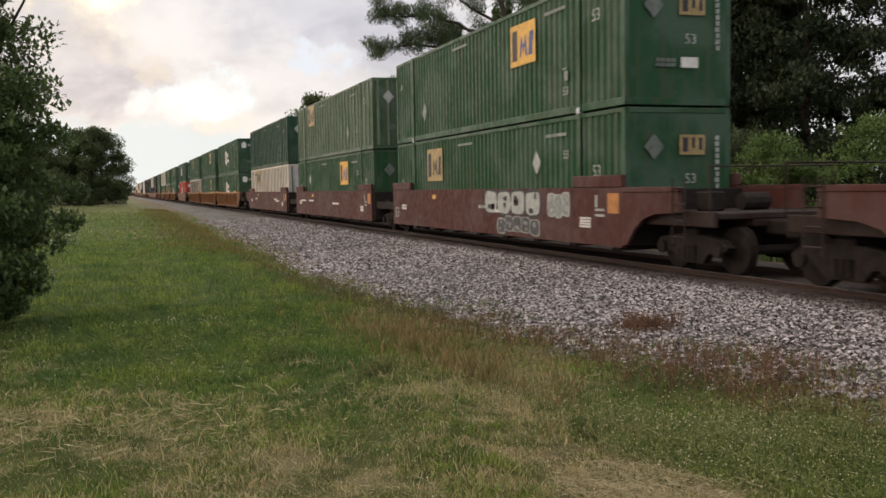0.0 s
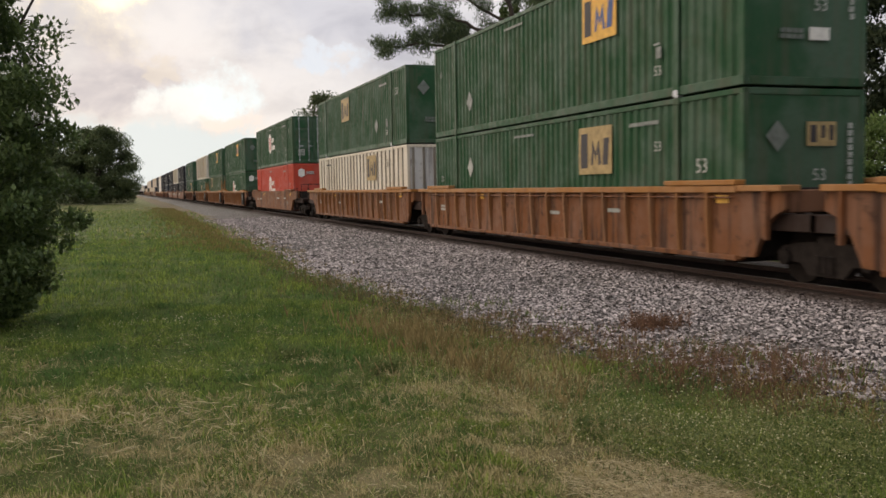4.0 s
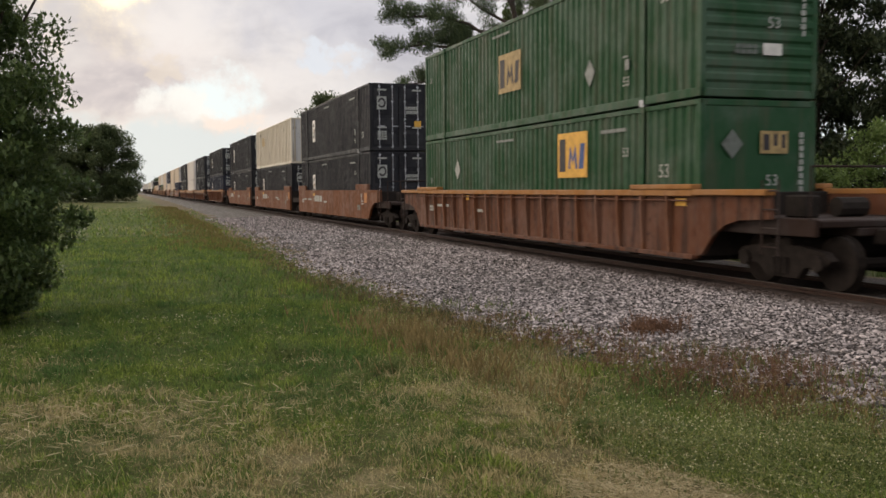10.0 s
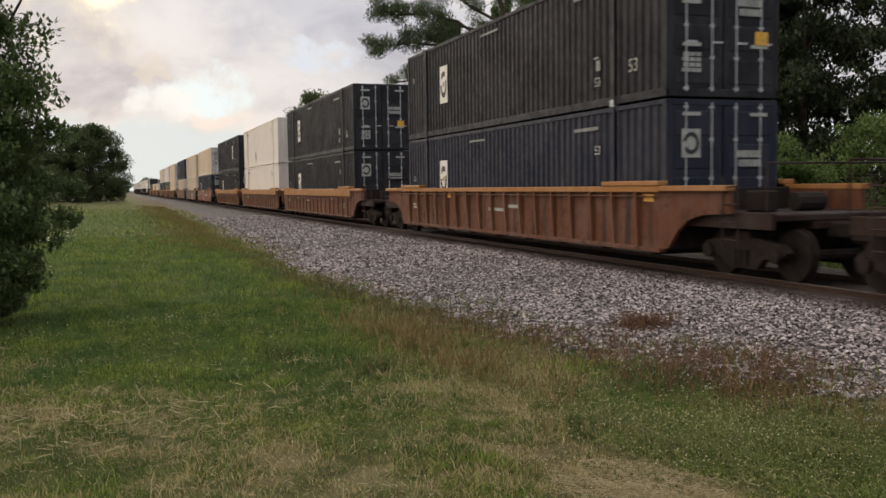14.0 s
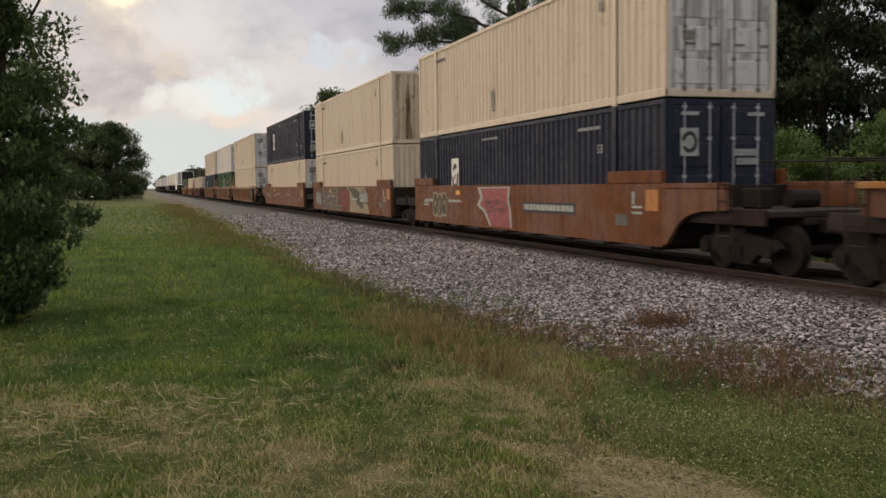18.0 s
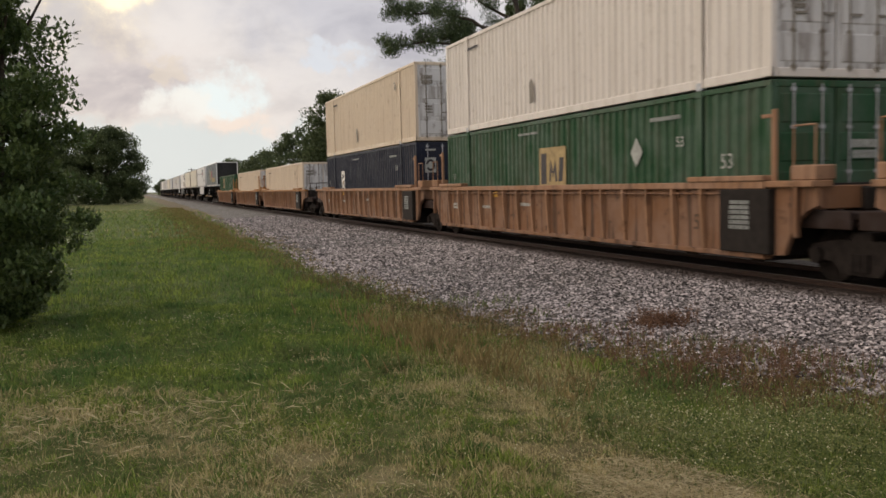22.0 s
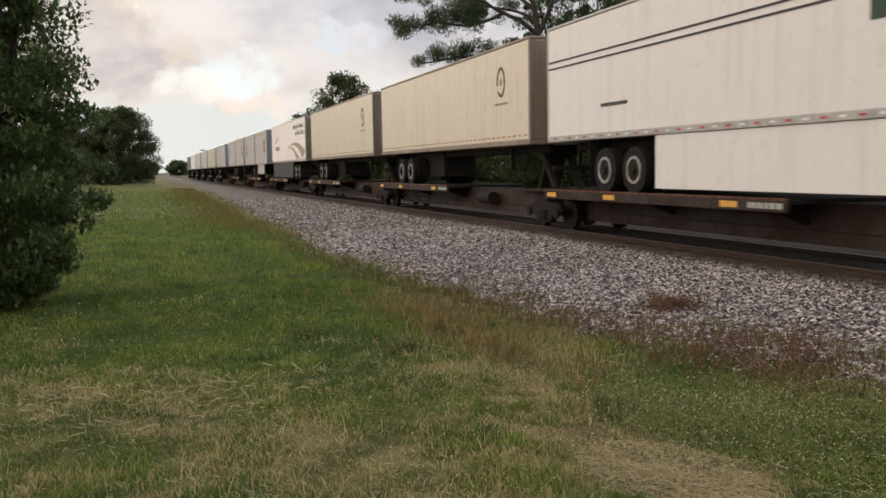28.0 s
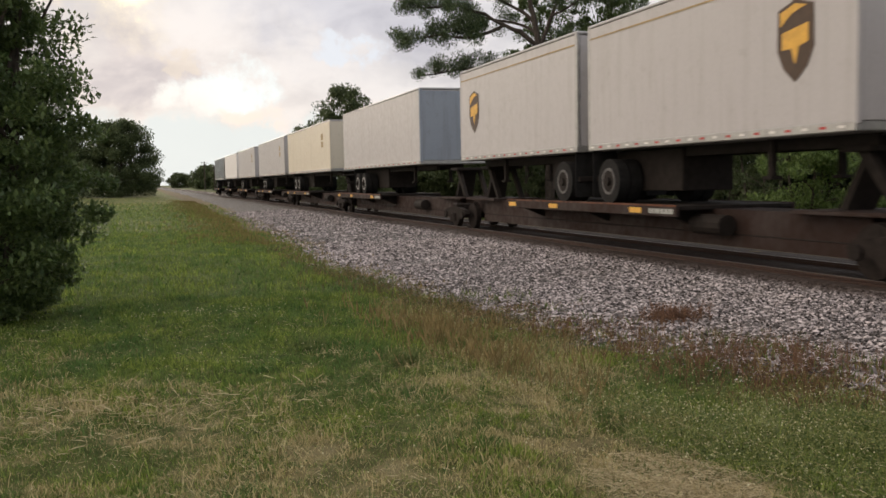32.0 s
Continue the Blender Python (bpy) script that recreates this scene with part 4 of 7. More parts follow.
def trailer(label, skin, length, rear=1, axles=2, trim=None, front=None, skirt=None, skin_kind="flat", rail=None, low=2.24, top=5.12):
    """A road trailer; rear = 1 when its wheels stand at the trailing (far) end. Origin at the middle, rail-head height."""
    root = thing("road_trailer", label, "trailer", "trailers on the train")
    h, trim, front = length / 2, trim or ALUMINIUM, front or skin
    part("body", shared(("tbody", length, low), skin, lambda: Geo().block(-TW, TW, -h + 0.04, h - 0.04, low + 0.12, top - 0.08, 0.02)), root)
    part("roof", shared(("troof", length, top), trim, lambda: Geo().block(-TW - 0.012, TW + 0.012, -h, h, top - 0.085, top, 0.03)), root)
    part("bottom_rail", shared(("trail", length, low), rail or trim, lambda: Geo().block(-TW - 0.014, TW + 0.014, -h + 0.02, h - 0.02, low, low + 0.16, 0.02)), root)
    for s in (-1, 1):
        part("end_panel", shared(("tend", length, s, low), front, lambda: Geo().block(-TW + 0.1, TW - 0.1, s * (h - 0.035) - 0.02, s * (h - 0.035) + 0.02, low + 0.16, top - 0.12, 0.008)), root)
        for x in (-1, 1):
            part("corner_post", shared(("tpost", low, top), trim if s == rear or skin is TRAILER_DARK else front, lambda: Geo().block(-0.055, 0.055, -0.06, 0.06, low + 0.1, top - 0.02, 0.02)), root, (x * (TW - 0.046), s * (h - 0.06), 0))
    if skin_kind == "ribbed":
        me = shared(("trib", length), skin, lambda: Geo().prism([(-TW, -0.03), (-TW - 0.014, 0.0), (-TW, 0.03)], "y", -h + 0.1, h - 0.1))
        for k in range(22):
            part("skin_rib", me, root, (0, 0, low + 0.28 + k * 0.115))
    elif skin_kind == "seamed":
        me = shared(("tseam", low), trim, lambda: Geo().box(-TW - 0.004, -TW + 0.01, -0.006, 0.006, low + 0.17, top - 0.1))
        for k in range(1, int(length / 1.22)):
            part("seam", me, root, (0, -h + k * 1.22, 0))
    # rivet line and marker lamps along the lower rail
    for k in range(int(length / 0.4)):
        part("reflector", shared(("rail_reflector", k % 2), SIGN_RED if k % 2 else (SIGN_WHITE if trim is not GREY_RAIL else SIGN_BROWN), lambda: Geo().box(-0.006, 0, -0.07, 0.07, 0, 0.04)), root, (-TW - 0.014, -h + 0.3 + k * 0.4, low + (0.06 if rail is not GREY_RAIL else 0.24)))
    y_axle = rear * (h - (3.0 if axles == 2 else 0.9))
    part("chassis", shared(("chassis", length, low), UNDER, lambda: Geo().box(-0.55, -0.43, -h + 0.4, h - 0.3, low - 0.2, low).box(0.43, 0.55, -h + 0.4, h - 0.3, low - 0.2, low)), root)
    for a in range(axles):
        y = y_axle - rear * 1.3 * a
        part("axle", shared("axle", UNDER, lambda: Geo().tube((-1.1, 0, 0.5), (1.1, 0, 0.5), 0.07).block(-0.6, 0.6, -0.2, 0.2, 0.55, low - DECK - 0.1, 0.02)), root, (0, y, DECK))
        for x in (-1.12, -0.82, 0.82, 1.12):
            w = part("wheel", shared("tyre", TYRE, road_wheel), root, (x, y, DECK))
            if abs(x) > 1:
                o = part("rim", shared("rim", RIM if axles == 2 else RIM_DULL, wheel_rim), w, (0, 0, 0))
                part("hub", shared("hub", UNDER, lambda: Geo().disc(-0.14, -0.128, 0, 0.5, 0.243, 14).disc(-0.2, -0.14, 0, 0.5, 0.1, 10)), o)
                if x > 0:
                    o.rotation_euler = (0, 0, math.pi)
    y0, y1 = sorted((y_axle + rear * 0.75, y_axle - rear * (3.6 if axles == 2 else 2.0)))
    part("suspension_frame", shared(("bogie", round(y0, 2), round(y1, 2)), UNDER, lambda: Geo().block(-0.62, 0.62, y0, y1, 1.32, low - 0.02, 0.02)), root)
    for x in (-0.97, 0.97):
        part("mud_flap", shared("mud_flap", TYRE, lambda: Geo().block(-0.3, 0.3, -0.01, 0.01, DECK + 0.12, low, 0.004)), root, (x, y_axle + rear * 0.72, 0))
    for x in (-0.75, 0.75):
        part("landing_leg", shared("landing_leg", UNDER, lambda: Geo().block(-0.06, 0.06, -0.06, 0.06, 0.55, low - DECK, 0.01).block(-0.12, 0.12, -0.12, 0.12, 0.5, 0.56, 0.01)), root, (x, -rear * (h - 2.6), DECK))
    part("bumper", shared("bumper", UNDER, lambda: Geo().block(-1.2, 1.2, -0.05, 0.05, 0.5, 0.62, 0.015).box(-0.5, -0.42, -0.04, 0.04, 0.6, low - DECK).box(0.42, 0.5, -0.04, 0.04, 0.6, low - DECK)), root, (0, rear * (h - 0.15), DECK))
    if skirt:
        y0, y1 = (-h + 3.3, h - 5.2) if length > 12 else (-h + 2.2, h - 1.7)
        if rear < 0:
            y0, y1 = -h + 5.3, h - 0.6
        part("side_skirt", shared(("skirt", length, rear), skirt, lambda: Geo().prism([(y0 + (0.6 if length > 12 else 0.15), low - (1.08 if length > 12 else 0.86)), (y1, low - (1.08 if length > 12 else 0.86)), (y1, low + 0.02), (y0, low + 0.02)], "x", -TW + 0.02, -TW + 0.05)), root)
    return root


def trailer_sign(root, name, key, material, build, y, z, length, proud=0.006, label=""):
    return part(name, shared(key, material, build), root, (-TW - proud, y - length / 2, z), label)


def shield(scale):
    def build():
        s = scale
        return Geo().prism([(0.50 * s, 0.62 * s), (0.0, 0.78 * s), (-0.50 * s, 0.62 * s), (-0.52 * s, -0.15 * s), (-0.34 * s, -0.5 * s), (0, -0.78 * s), (0.34 * s, -0.5 * s), (0.52 * s, -0.15 * s)], "x", -0.004, 0)
    return build


def shield_marks(scale):
    """A sweeping top band and a light field over the lower part, as plain shapes."""
    def build():
        s, g = scale, Geo()
        g.prism([(0.44 * s, 0.57 * s), (0.0, 0.70 * s), (-0.30 * s, 0.62 * s), (0.1 * s, 0.52 * s), (0.44 * s, 0.30 * s)], "x", -0.004, 0)
        return g
    return build


def shield_field(scale):
    def build():
        s = scale
        return Geo().prism([(0.38 * s, 0.18 * s), (-0.36 * s, 0.30 * s), (-0.36 * s, -0.05 * s), (-0.1 * s, -0.12 * s), (0.0, -0.45 * s), (0.12 * s, -0.14 * s), (0.38 * s, -0.14 * s)], "x", -0.004, 0)
    return build


def shield_logo(root, y, z, length, s=1.0):
    sh = trailer_sign(root, "logo_shield", ("shield", s), SIGN_BROWN, shield(s), y, z, length, 0.006, "brown and gold shield emblem")
    part("logo_figure", shared(("shield_fig", s), SIGN_GOLD, shield_marks(s)), sh, (-0.004, 0, 0))
    part("logo_field", shared(("shield_field", s), SIGN_GOLD, shield_field(s)), sh, (-0.004, 0, 0))


def spine_car(label, half, first, last, paint=None, mid=False, seed=0):
    """One unit of a spine car: a low centre sill, a wheel platform, a hitch; trucks shared between units."""
    paint = paint or BROWN
    root = thing("spine_car", label, "freight car", "cars of the train")
    part("centre_sill", shared(("spine", half), SPINE, lambda: Geo().prism([(-0.52, 0.26), (0.52, 0.26), (0.52, 0.97), (-0.52, 0.97)], "y", -half + 1.3, half - 1.3).prism([(-0.3, 0.5), (0.3, 0.5), (0.3, 0.95), (-0.3, 0.95)], "y", -half, half)), root)
    spans = ((-4.4, 4.4),) if mid else ((half - 10.0, half - 0.6),)
    for a, b in spans:
        part("deck_lip", shared(("deck_lip", a, b), paint, lambda: Geo().box(-1.402, -1.38, a, b, DECK - 0.01, DECK + 0.03)), root, (0, 0, 0), "worn rusty deck lip")
        part("wheel_platform", shared(("platform", a, b), UNDER, lambda: Geo().block(-1.32, 1.32, a, b, 0.96, DECK, 0.01)), root)
        for x in (-1, 1):
            part("platform_edge", shared(("platform_edge", a, b, x), SPINE, lambda: Geo().block(x * 1.32, x * 1.40, a, b, 0.83, DECK + 0.02, 0.012)), root, (0, 0, 0), "grimy brown platform edge")
        for k, y in enumerate((a + 1.3, (a + b) / 2 + 1.0, b - 0.7)):
            part("reflector", shared("spine_mark", SIGN_GOLD, lambda: Geo().box(-0.005, 0, 0, 0.5, 0, 0.11)), root, (-1.401, y, 0.88))
        part("number_strip", shared("spine_num", SIGN_FADED, bars(0.9, 0.13, 1, 5, 77)), root, (-1.401, a + 0.1, 0.87))
        for y in (a + 0.6, (a + b) / 2, b - 0.6):
            part("bracket", shared("bracket", UNDER, lambda: Geo().prism([(-1.3, 0.9), (-0.36, 0.5), (0.36, 0.5), (1.3, 0.9), (1.3, 0.97), (-1.3, 0.97)], "y", -0.08, 0.08)), root, (0, y, 0))
    def hitch():
        g = Geo()
        g.prism([(-0.9, 0.95), (-0.7, 0.95), (0.15, 1.98), (-0.12, 1.98)], "x", -0.45, -0.33)
        g.prism([(-0.9, 0.95), (-0.7, 0.95), (0.15, 1.98), (-0.12, 1.98)], "x", 0.33, 0.45)
        g.prism([(0.55, 0.95), (0.72, 0.95), (0.12, 1.98), (-0.02, 1.98)], "x", -0.3, 0.3)
        g.block(-0.6, 0.6, -0.35, 0.35, 1.96, 2.06, 0.02)
        return g
    hitches = (-half + 1.6, half - 1.6) if mid else (-half + 1.6,)
    for y in hitches:
        part("hitch", shared("hitch", UNDER, hitch), root, (0, y, 0), "folding trailer hitch")
        part("hitch_deck", shared("hitch_deck", SPINE, lambda: Geo().block(-0.8, 0.8, -1.3, 1.3, 0.95, 1.02, 0.01)), root, (0, y, 0))
    part("air_tank", shared("air_tank", UNDER, lambda: Geo().tube((-0.75, -0.5, 0.68), (-0.75, 0.5, 0.68), 0.2, 12)), root, (0, -half + 5.2, 0))
    for s in (-1, 1):
        part("brake_pipe", shared(("brake_pipe", s), UNDER, lambda: Geo().tube((s * 0.5, -half, 0.5), (s * 0.5, half, 0.5), 0.03, 5)), root)
    truck(root, -half + 0.1 if not first else -half + 1.1)
    if last:
        truck(root, half - 1.1)
    if first:
        coupler(root, -half, -1)
    if last:
        coupler(root, half, 1)
    return root


# ---------------------------------------------------------------- the train, car by car
TRAIN = []   # thing, position of its middle along the train, height of its base


def cars(fronts, label, paint, kind, **more):
    made = []
    for i, q in enumerate(fronts):
        c = well_car(label, paint, kind, i == 0, i == len(fronts) - 1, seed=int(q), **more)
        made.append(place(c, q, 0.0, TRAIN))
    return made


maroon = cars((16.6, 36.2, 55.9), "maroon smooth-sided articulated well car with worn white stencils", MAROON, "smooth", marks=SIGN_WHITE)
cars((-27.0, -7.4), "maroon smooth-sided well car ahead on the track", MAROON, "smooth", marks=SIGN_WHITE)
cars((79.8, 99.3, 118.8), "rusty ochre well car with ribbed sides", OCHRE, "ribbed", edge=AMBER)
cars((143.0,), "ochre smooth-sided well car with tapered ends", OCHRE, "taper")
cars((166.7, 186.5, 206.4), "rusty orange well car with ribbed sides and a dark plate", OCHRE, "ribbed", edge=AMBER, plate=True)
cars((230.0,), "brown-orange ribbed well car", BROWN, "ribbed", edge=AMBER)
rust = cars((253.9, 273.6, 293.2), "rust-orange smooth-sided articulated well car", RUST, "smooth")
cars((317.0,), "brown ribbed well car with amber top edge", BROWN, "ribbed", edge=AMBER)
cars((341.1, 360.7, 380.3), "brown well car with broad amber top edge", BROWN, "broad", edge=AMBER)
tagged_cars = cars((403.9, 423.7, 443.4), "rust-orange smooth-sided well car with sprayed graffiti", RUST, "smooth")
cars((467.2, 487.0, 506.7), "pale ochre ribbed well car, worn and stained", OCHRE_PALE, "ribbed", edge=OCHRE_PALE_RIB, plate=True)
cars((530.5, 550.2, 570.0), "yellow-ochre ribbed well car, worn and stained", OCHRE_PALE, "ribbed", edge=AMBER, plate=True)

SPRAY_CREAM = plain("sprayed_cream", (0.30, 0.25, 0.155), 0.7, 0.0, 0.2)
SPRAY_PINK = plain("sprayed_dull_red", (0.22, 0.05, 0.04), 0.7, 0.0, 0.3)
part("size_number", digits("53", 0.52, SIGN_FADED), maroon[0], (-WX - 0.004, 8.0, 0.62))
SPRAY_OLIVE = plain("sprayed_olive", (0.085, 0.075, 0.045), 0.7, 0.0, 0.3)
SPRAY_BROWN = plain("sprayed_red_brown", (0.13, 0.05, 0.035), 0.7, 0.0, 0.3)
SPRAY_ROSE = plain("sprayed_rose", (0.34, 0.095, 0.095), 0.7, 0.0, 0.3)
SPRAY_SLATE = plain("sprayed_slate", (0.085, 0.080, 0.085), 0.7, 0.0, 0.3)


def sprayed_word(root, text, y, z, width, height, fill, rim):
    """Fat sprayed capitals with a pale rim, as tall as the sill."""
    for name, material, fat, proud in (("graffiti_rim", rim, 0.055, 0.004), ("graffiti_letters", fill, 0.022, 0.008)):
        cu = bpy.data.curves.new(name, "FONT")
        cu.body, cu.size, cu.extrude, cu.resolution_u, cu.offset = text, 1.0, 0.001, 3, fat
        tmp = bpy.data.objects.new(name, cu)
        me = bpy.data.meshes.new_from_object(tmp)
        bpy.data.objects.remove(tmp)
        me.materials.clear()
        me.materials.append(material)
        xs, zs = [v.co.x for v in me.vertices], [v.co.y for v in me.vertices]
        grow = 0.0 if fat < 0.03 else 0.07
        sx, sz = (width + grow) / (max(xs) - min(xs)), (height + grow) / (max(zs) - min(zs))
        me.transform(Matrix(((0, 0, -1, 0), (-sx, 0, 0, min(xs) * sx + grow / 2), (0, sz, 0, -min(zs) * sz - grow / 2), (0, 0, 0, 1))))
        part(name, me, root, (-WX - proud, y, z), "sprayed graffiti word")


def sprayed_shape(root, name, outline, material, proud, label=""):
    """A flat sprayed field of any outline (along the car, height)."""
    part(name, Geo().prism(outline, "x", -0.001, 0).mesh(name, material), root, (-WX - proud, 0, 0), label)


# the maroon car: pale block letters over a dark scrawl
graffiti(maroon[0], -5.9, 1.1, 0.92, 0.56, SIGN_PALE, SIGN_FADED, 6, 3)
graffiti(maroon[0], -4.4, 3.6, 0.88, 0.66, SIGN_FADED, SIGN_INK, 5, 4)
graffiti(maroon[0], -4.3, 2.6, 0.44, 0.42, SPRAY_SLATE, SIGN_PALE, 7, 5)
# the first rust-orange car: a rose field with a pale torn rim, a small olive tag, a dark number plate
sprayed_shape(tagged_cars[0], "sprayed_patch", [(1.85, 1.54), (-0.65, 1.55), (-0.55, 1.2), (-0.7, 0.9), (-0.75, 0.42), (0.9, 0.42), (1.3, 0.8), (1.9, 1.0), (1.6, 1.25)], SIGN_FADED, 0.002, "torn pale rim of a sprayed field")
sprayed_shape(tagged_cars[0], "sprayed_field", [(1.6, 1.50), (-0.5, 1.51), (-0.45, 1.2), (-0.58, 0.9), (-0.65, 0.42), (0.75, 0.42), (1.15, 0.85), (1.65, 1.02), (1.4, 1.25)], SPRAY_ROSE, 0.005, "rose-red sprayed field")
graffiti(tagged_cars[0], -0.3, 1.5, 0.85, 0.3, SPRAY_ROSE, SIGN_INK, 8, 4)
graffiti(tagged_cars[0], 4.7, 1.4, 0.58, 0.8, SPRAY_OLIVE, SPRAY_CREAM, 9, 3)
sprayed_shape(tagged_cars[0], "number_plate", [(-1.5, 0.88), (-1.5, 1.16), (-4.55, 1.16), (-4.55, 0.88)], SIGN_INK, 0.004, "dark band behind the car's number")
part("number_strip", shared("big_number", SIGN_FADED, bars(2.85, 0.19, 1, 11, 87)), tagged_cars[0], (-WX - 0.008, -4.45, 0.93))
# the second: dark capitals, red strokes, a cream field with an olive wedge and a pale ring of letters
sprayed_shape(tagged_cars[1], "sprayed_patch", [(-0.3, 1.56), (-0.95, 0.7), (-0.65, 0.40), (-4.7, 0.40), (-4.3, 0.9), (-4.6, 1.2), (-3.9, 1.56)], SPRAY_CREAM, 0.002, "pale cream sprayed field")
sprayed_shape(tagged_cars[1], "sprayed_wedge", [(-0.7, 1.55), (-1.5, 1.2), (-2.4, 0.82), (-3.2, 0.58), (-3.65, 0.60), (-3.6, 0.85), (-2.95, 1.05), (-2.9, 1.35), (-2.0, 1.52)], SPRAY_OLIVE, 0.005, "olive sprayed wedge")
graffiti(tagged_cars[1], -0.9, 1.9, 0.46, 0.98, SPRAY_PINK, SPRAY_BROWN, 17, 3)
graffiti(tagged_cars[1], -4.45, 1.45, 0.86, 0.48, SIGN_FADED, SIGN_INK, 13, 3)
graffiti(tagged_cars[1], -4.2, 0.8, 1.22, 0.3, SPRAY_CREAM, SIGN_INK, 18, 1)
graffiti(tagged_cars[1], 5.95, 1.4, 0.62, 0.72, SIGN_PALE, SPRAY_SLATE, 14, 3)
sprayed_word(tagged_cars[1], "BAREL", 5.65, 0.44, 4.55, 1.06, SPRAY_SLATE, SPRAY_CREAM)
for c, y in ((rust[0], 1.5), (rust[1], 1.7), (rust[2], 4.3)):
    part("lettering", shared("wordmark", SIGN_FADED, bars(2.1, 0.42, 1, 3, 61)), c, (-WX - 0.004, y, 0.95), "faded white blocky wordmark")

GREEN_GOLD = dict(paint=GREEN, sign="gold")
# position of the leading end; upper box, lower box: paint, skin, leading end, emblem and its place
LOADS = [
    (-7.4, dict(paint=GREEN, sign=None), dict(paint=GREEN, sign=None)),
    (16.6, dict(paint=GREEN, sign="gold", at=(4.2, 1.45)), dict(paint=GREEN, sign="gold", at=(11.2, 1.5), stale=True)),
    (36.2, dict(paint=OLIVE, skin="posts", front="posts", post=POST_OLIVE, sign="gold", at=(11.5, 1.75), stale=True), dict(paint=GREEN, sign="gold", at=(4.35, 1.5))),
    (55.9, dict(paint=DEEP_GREEN, skin="posts", front="plain"), dict(paint=CREAM, skin="posts", front="posts", post=POST_GREY, doors=DOOR_GREY, sign="gold", at=(11.4, 1.75), stale=True)),
    (79.8, dict(paint=GREEN, front="level", sign="hex", at=(9.0, 1.55)), dict(paint=GREEN, front="level", sign="hex", at=(9.0, 1.55))),
    (99.3, dict(paint=GREEN, sign="gold", at=(4.2, 1.5)), dict(paint=GREEN, sign="gold", at=(4.4, 1.5), stale=True)),
    (118.8, dict(paint=GREEN, sign="gold", at=(9.0, 1.5), stale=True), dict(paint=CREAM, skin="posts", front="posts", post=POST_GREY, doors=DOOR_GREY, sign="gold", at=(4.4, 1.6), stale=True)),
    (143.0, dict(paint=GREEN, front="doors", sign="hex", at=(9.03, 1.62)), dict(paint=RED, sign="hex", at=(9.36, 1.56))),
    (166.7, dict(paint=GREEN, sign="gold", at=(4.5, 1.5)), dict(paint=GREEN, front="level", sign="hex", at=(9.0, 1.5))),
    (186.5, dict(paint=GREEN, sign="gold", at=(4.3, 1.5)), dict(paint=OLIVE, skin="posts", front="posts", post=POST_OLIVE, sign="gold", at=(11.4, 1.75), stale=True)),
    (206.4, dict(paint=CREAM, skin="posts", front="posts", post=POST_CREAM, doors=DOOR_GREY, sign="scar", scar=3.2), dict(paint=GREEN, sign="gold", at=(7.4, 1.0), stale=True)),
    (230.0, dict(paint=GREEN, front="level", sign="gold", at=(8.0, 0.95), stale=True), dict(paint=GREEN, sign="gold", at=(4.3, 1.5))),
    (253.9, dict(paint=BLACK, front="doors", sign="ring", at=(12.1, 1.55)), dict(paint=BLACK, front="doors", sign="ring", at=(12.2, 1.5))),
    (273.6, dict(paint=CREAM, skin="posts", front="posts", post=POST_CREAM, doors=DOOR_GREY, sign="scar"), dict(paint=BLACK, front="doors", sign="ring", at=(12.2, 1.5))),
    (293.2, dict(paint=BLACK, front="doors", sign="ring", at=(12.3, 1.55)), dict(paint=BLACK, front="doors", sign="ring", at=(12.4, 1.5))),
    (317.0, dict(paint=BLACK, front="doors", sign="ring", at=(12.3, 1.55)), dict(paint=NAVY, front="doors", sign="ring", at=(12.4, 1.5))),
    (341.1, dict(paint=BLACK, front="doors", sign="ring", at=(12.3, 1.55)), dict(paint=BLACK, front="doors", sign="ring", at=(12.4, 1.5))),
    (360.7, dict(paint=WHITE, skin="broad"), dict(paint=WHITE, skin="broad")),
    (380.3, dict(paint=BLACK, sign="ring", at=(4.0, 1.55)), dict(paint=BLACK, front="doors", sign="ring", at=(12.2, 1.5))),
    (403.9, dict(paint=TAN, front="doors", doors=DOOR_GREY), dict(paint=NAVY, front="doors", sign="ring", at=(12.2, 1.5))),
    (423.7, dict(paint=TAN, front="upright", doors=TAN_STAINED), dict(paint=TAN, front="upright")),
    (443.4, dict(paint=NAVY, front="doors", sign="ring", at=(12.25, 1.55)), dict(paint=TAN, front="doors", doors=DOOR_GREY)),
    (467.2, dict(paint=TAN, front="doors", doors=DOOR_GREY), dict(paint=TAN, front="doors", doors=DOOR_GREY)),
    (487.0, dict(paint=WHITE, front="doors", doors=DOOR_GREY), dict(paint=GREEN, front="doors", sign="gold", at=(7.46, 1.1), stale=True)),
    (506.7, dict(paint=TAN, front="doors", doors=DOOR_GREY), dict(paint=NAVY, front="doors", sign="ring", at=(12.2, 1.5))),
    (530.5, None, dict(paint=TAN, front="doors", doors=DOOR_GREY)),
    (550.2, None, dict(paint=TAN, front="doors", doors=DOOR_GREY)),
    (570.0, None, dict(paint=GREEN, sign="gold", at=(10.2, 1.5), stale=True)),
]
WORDS = {"green_paint": "green", "olive_green_paint": "olive-green", "deep_green_paint": "deep green", "black_paint": "black", "navy_paint": "navy-black",
         "red_paint": "red", "cream_paint": "cream", "offwhite_paint": "off-white", "white_paint": "white"}


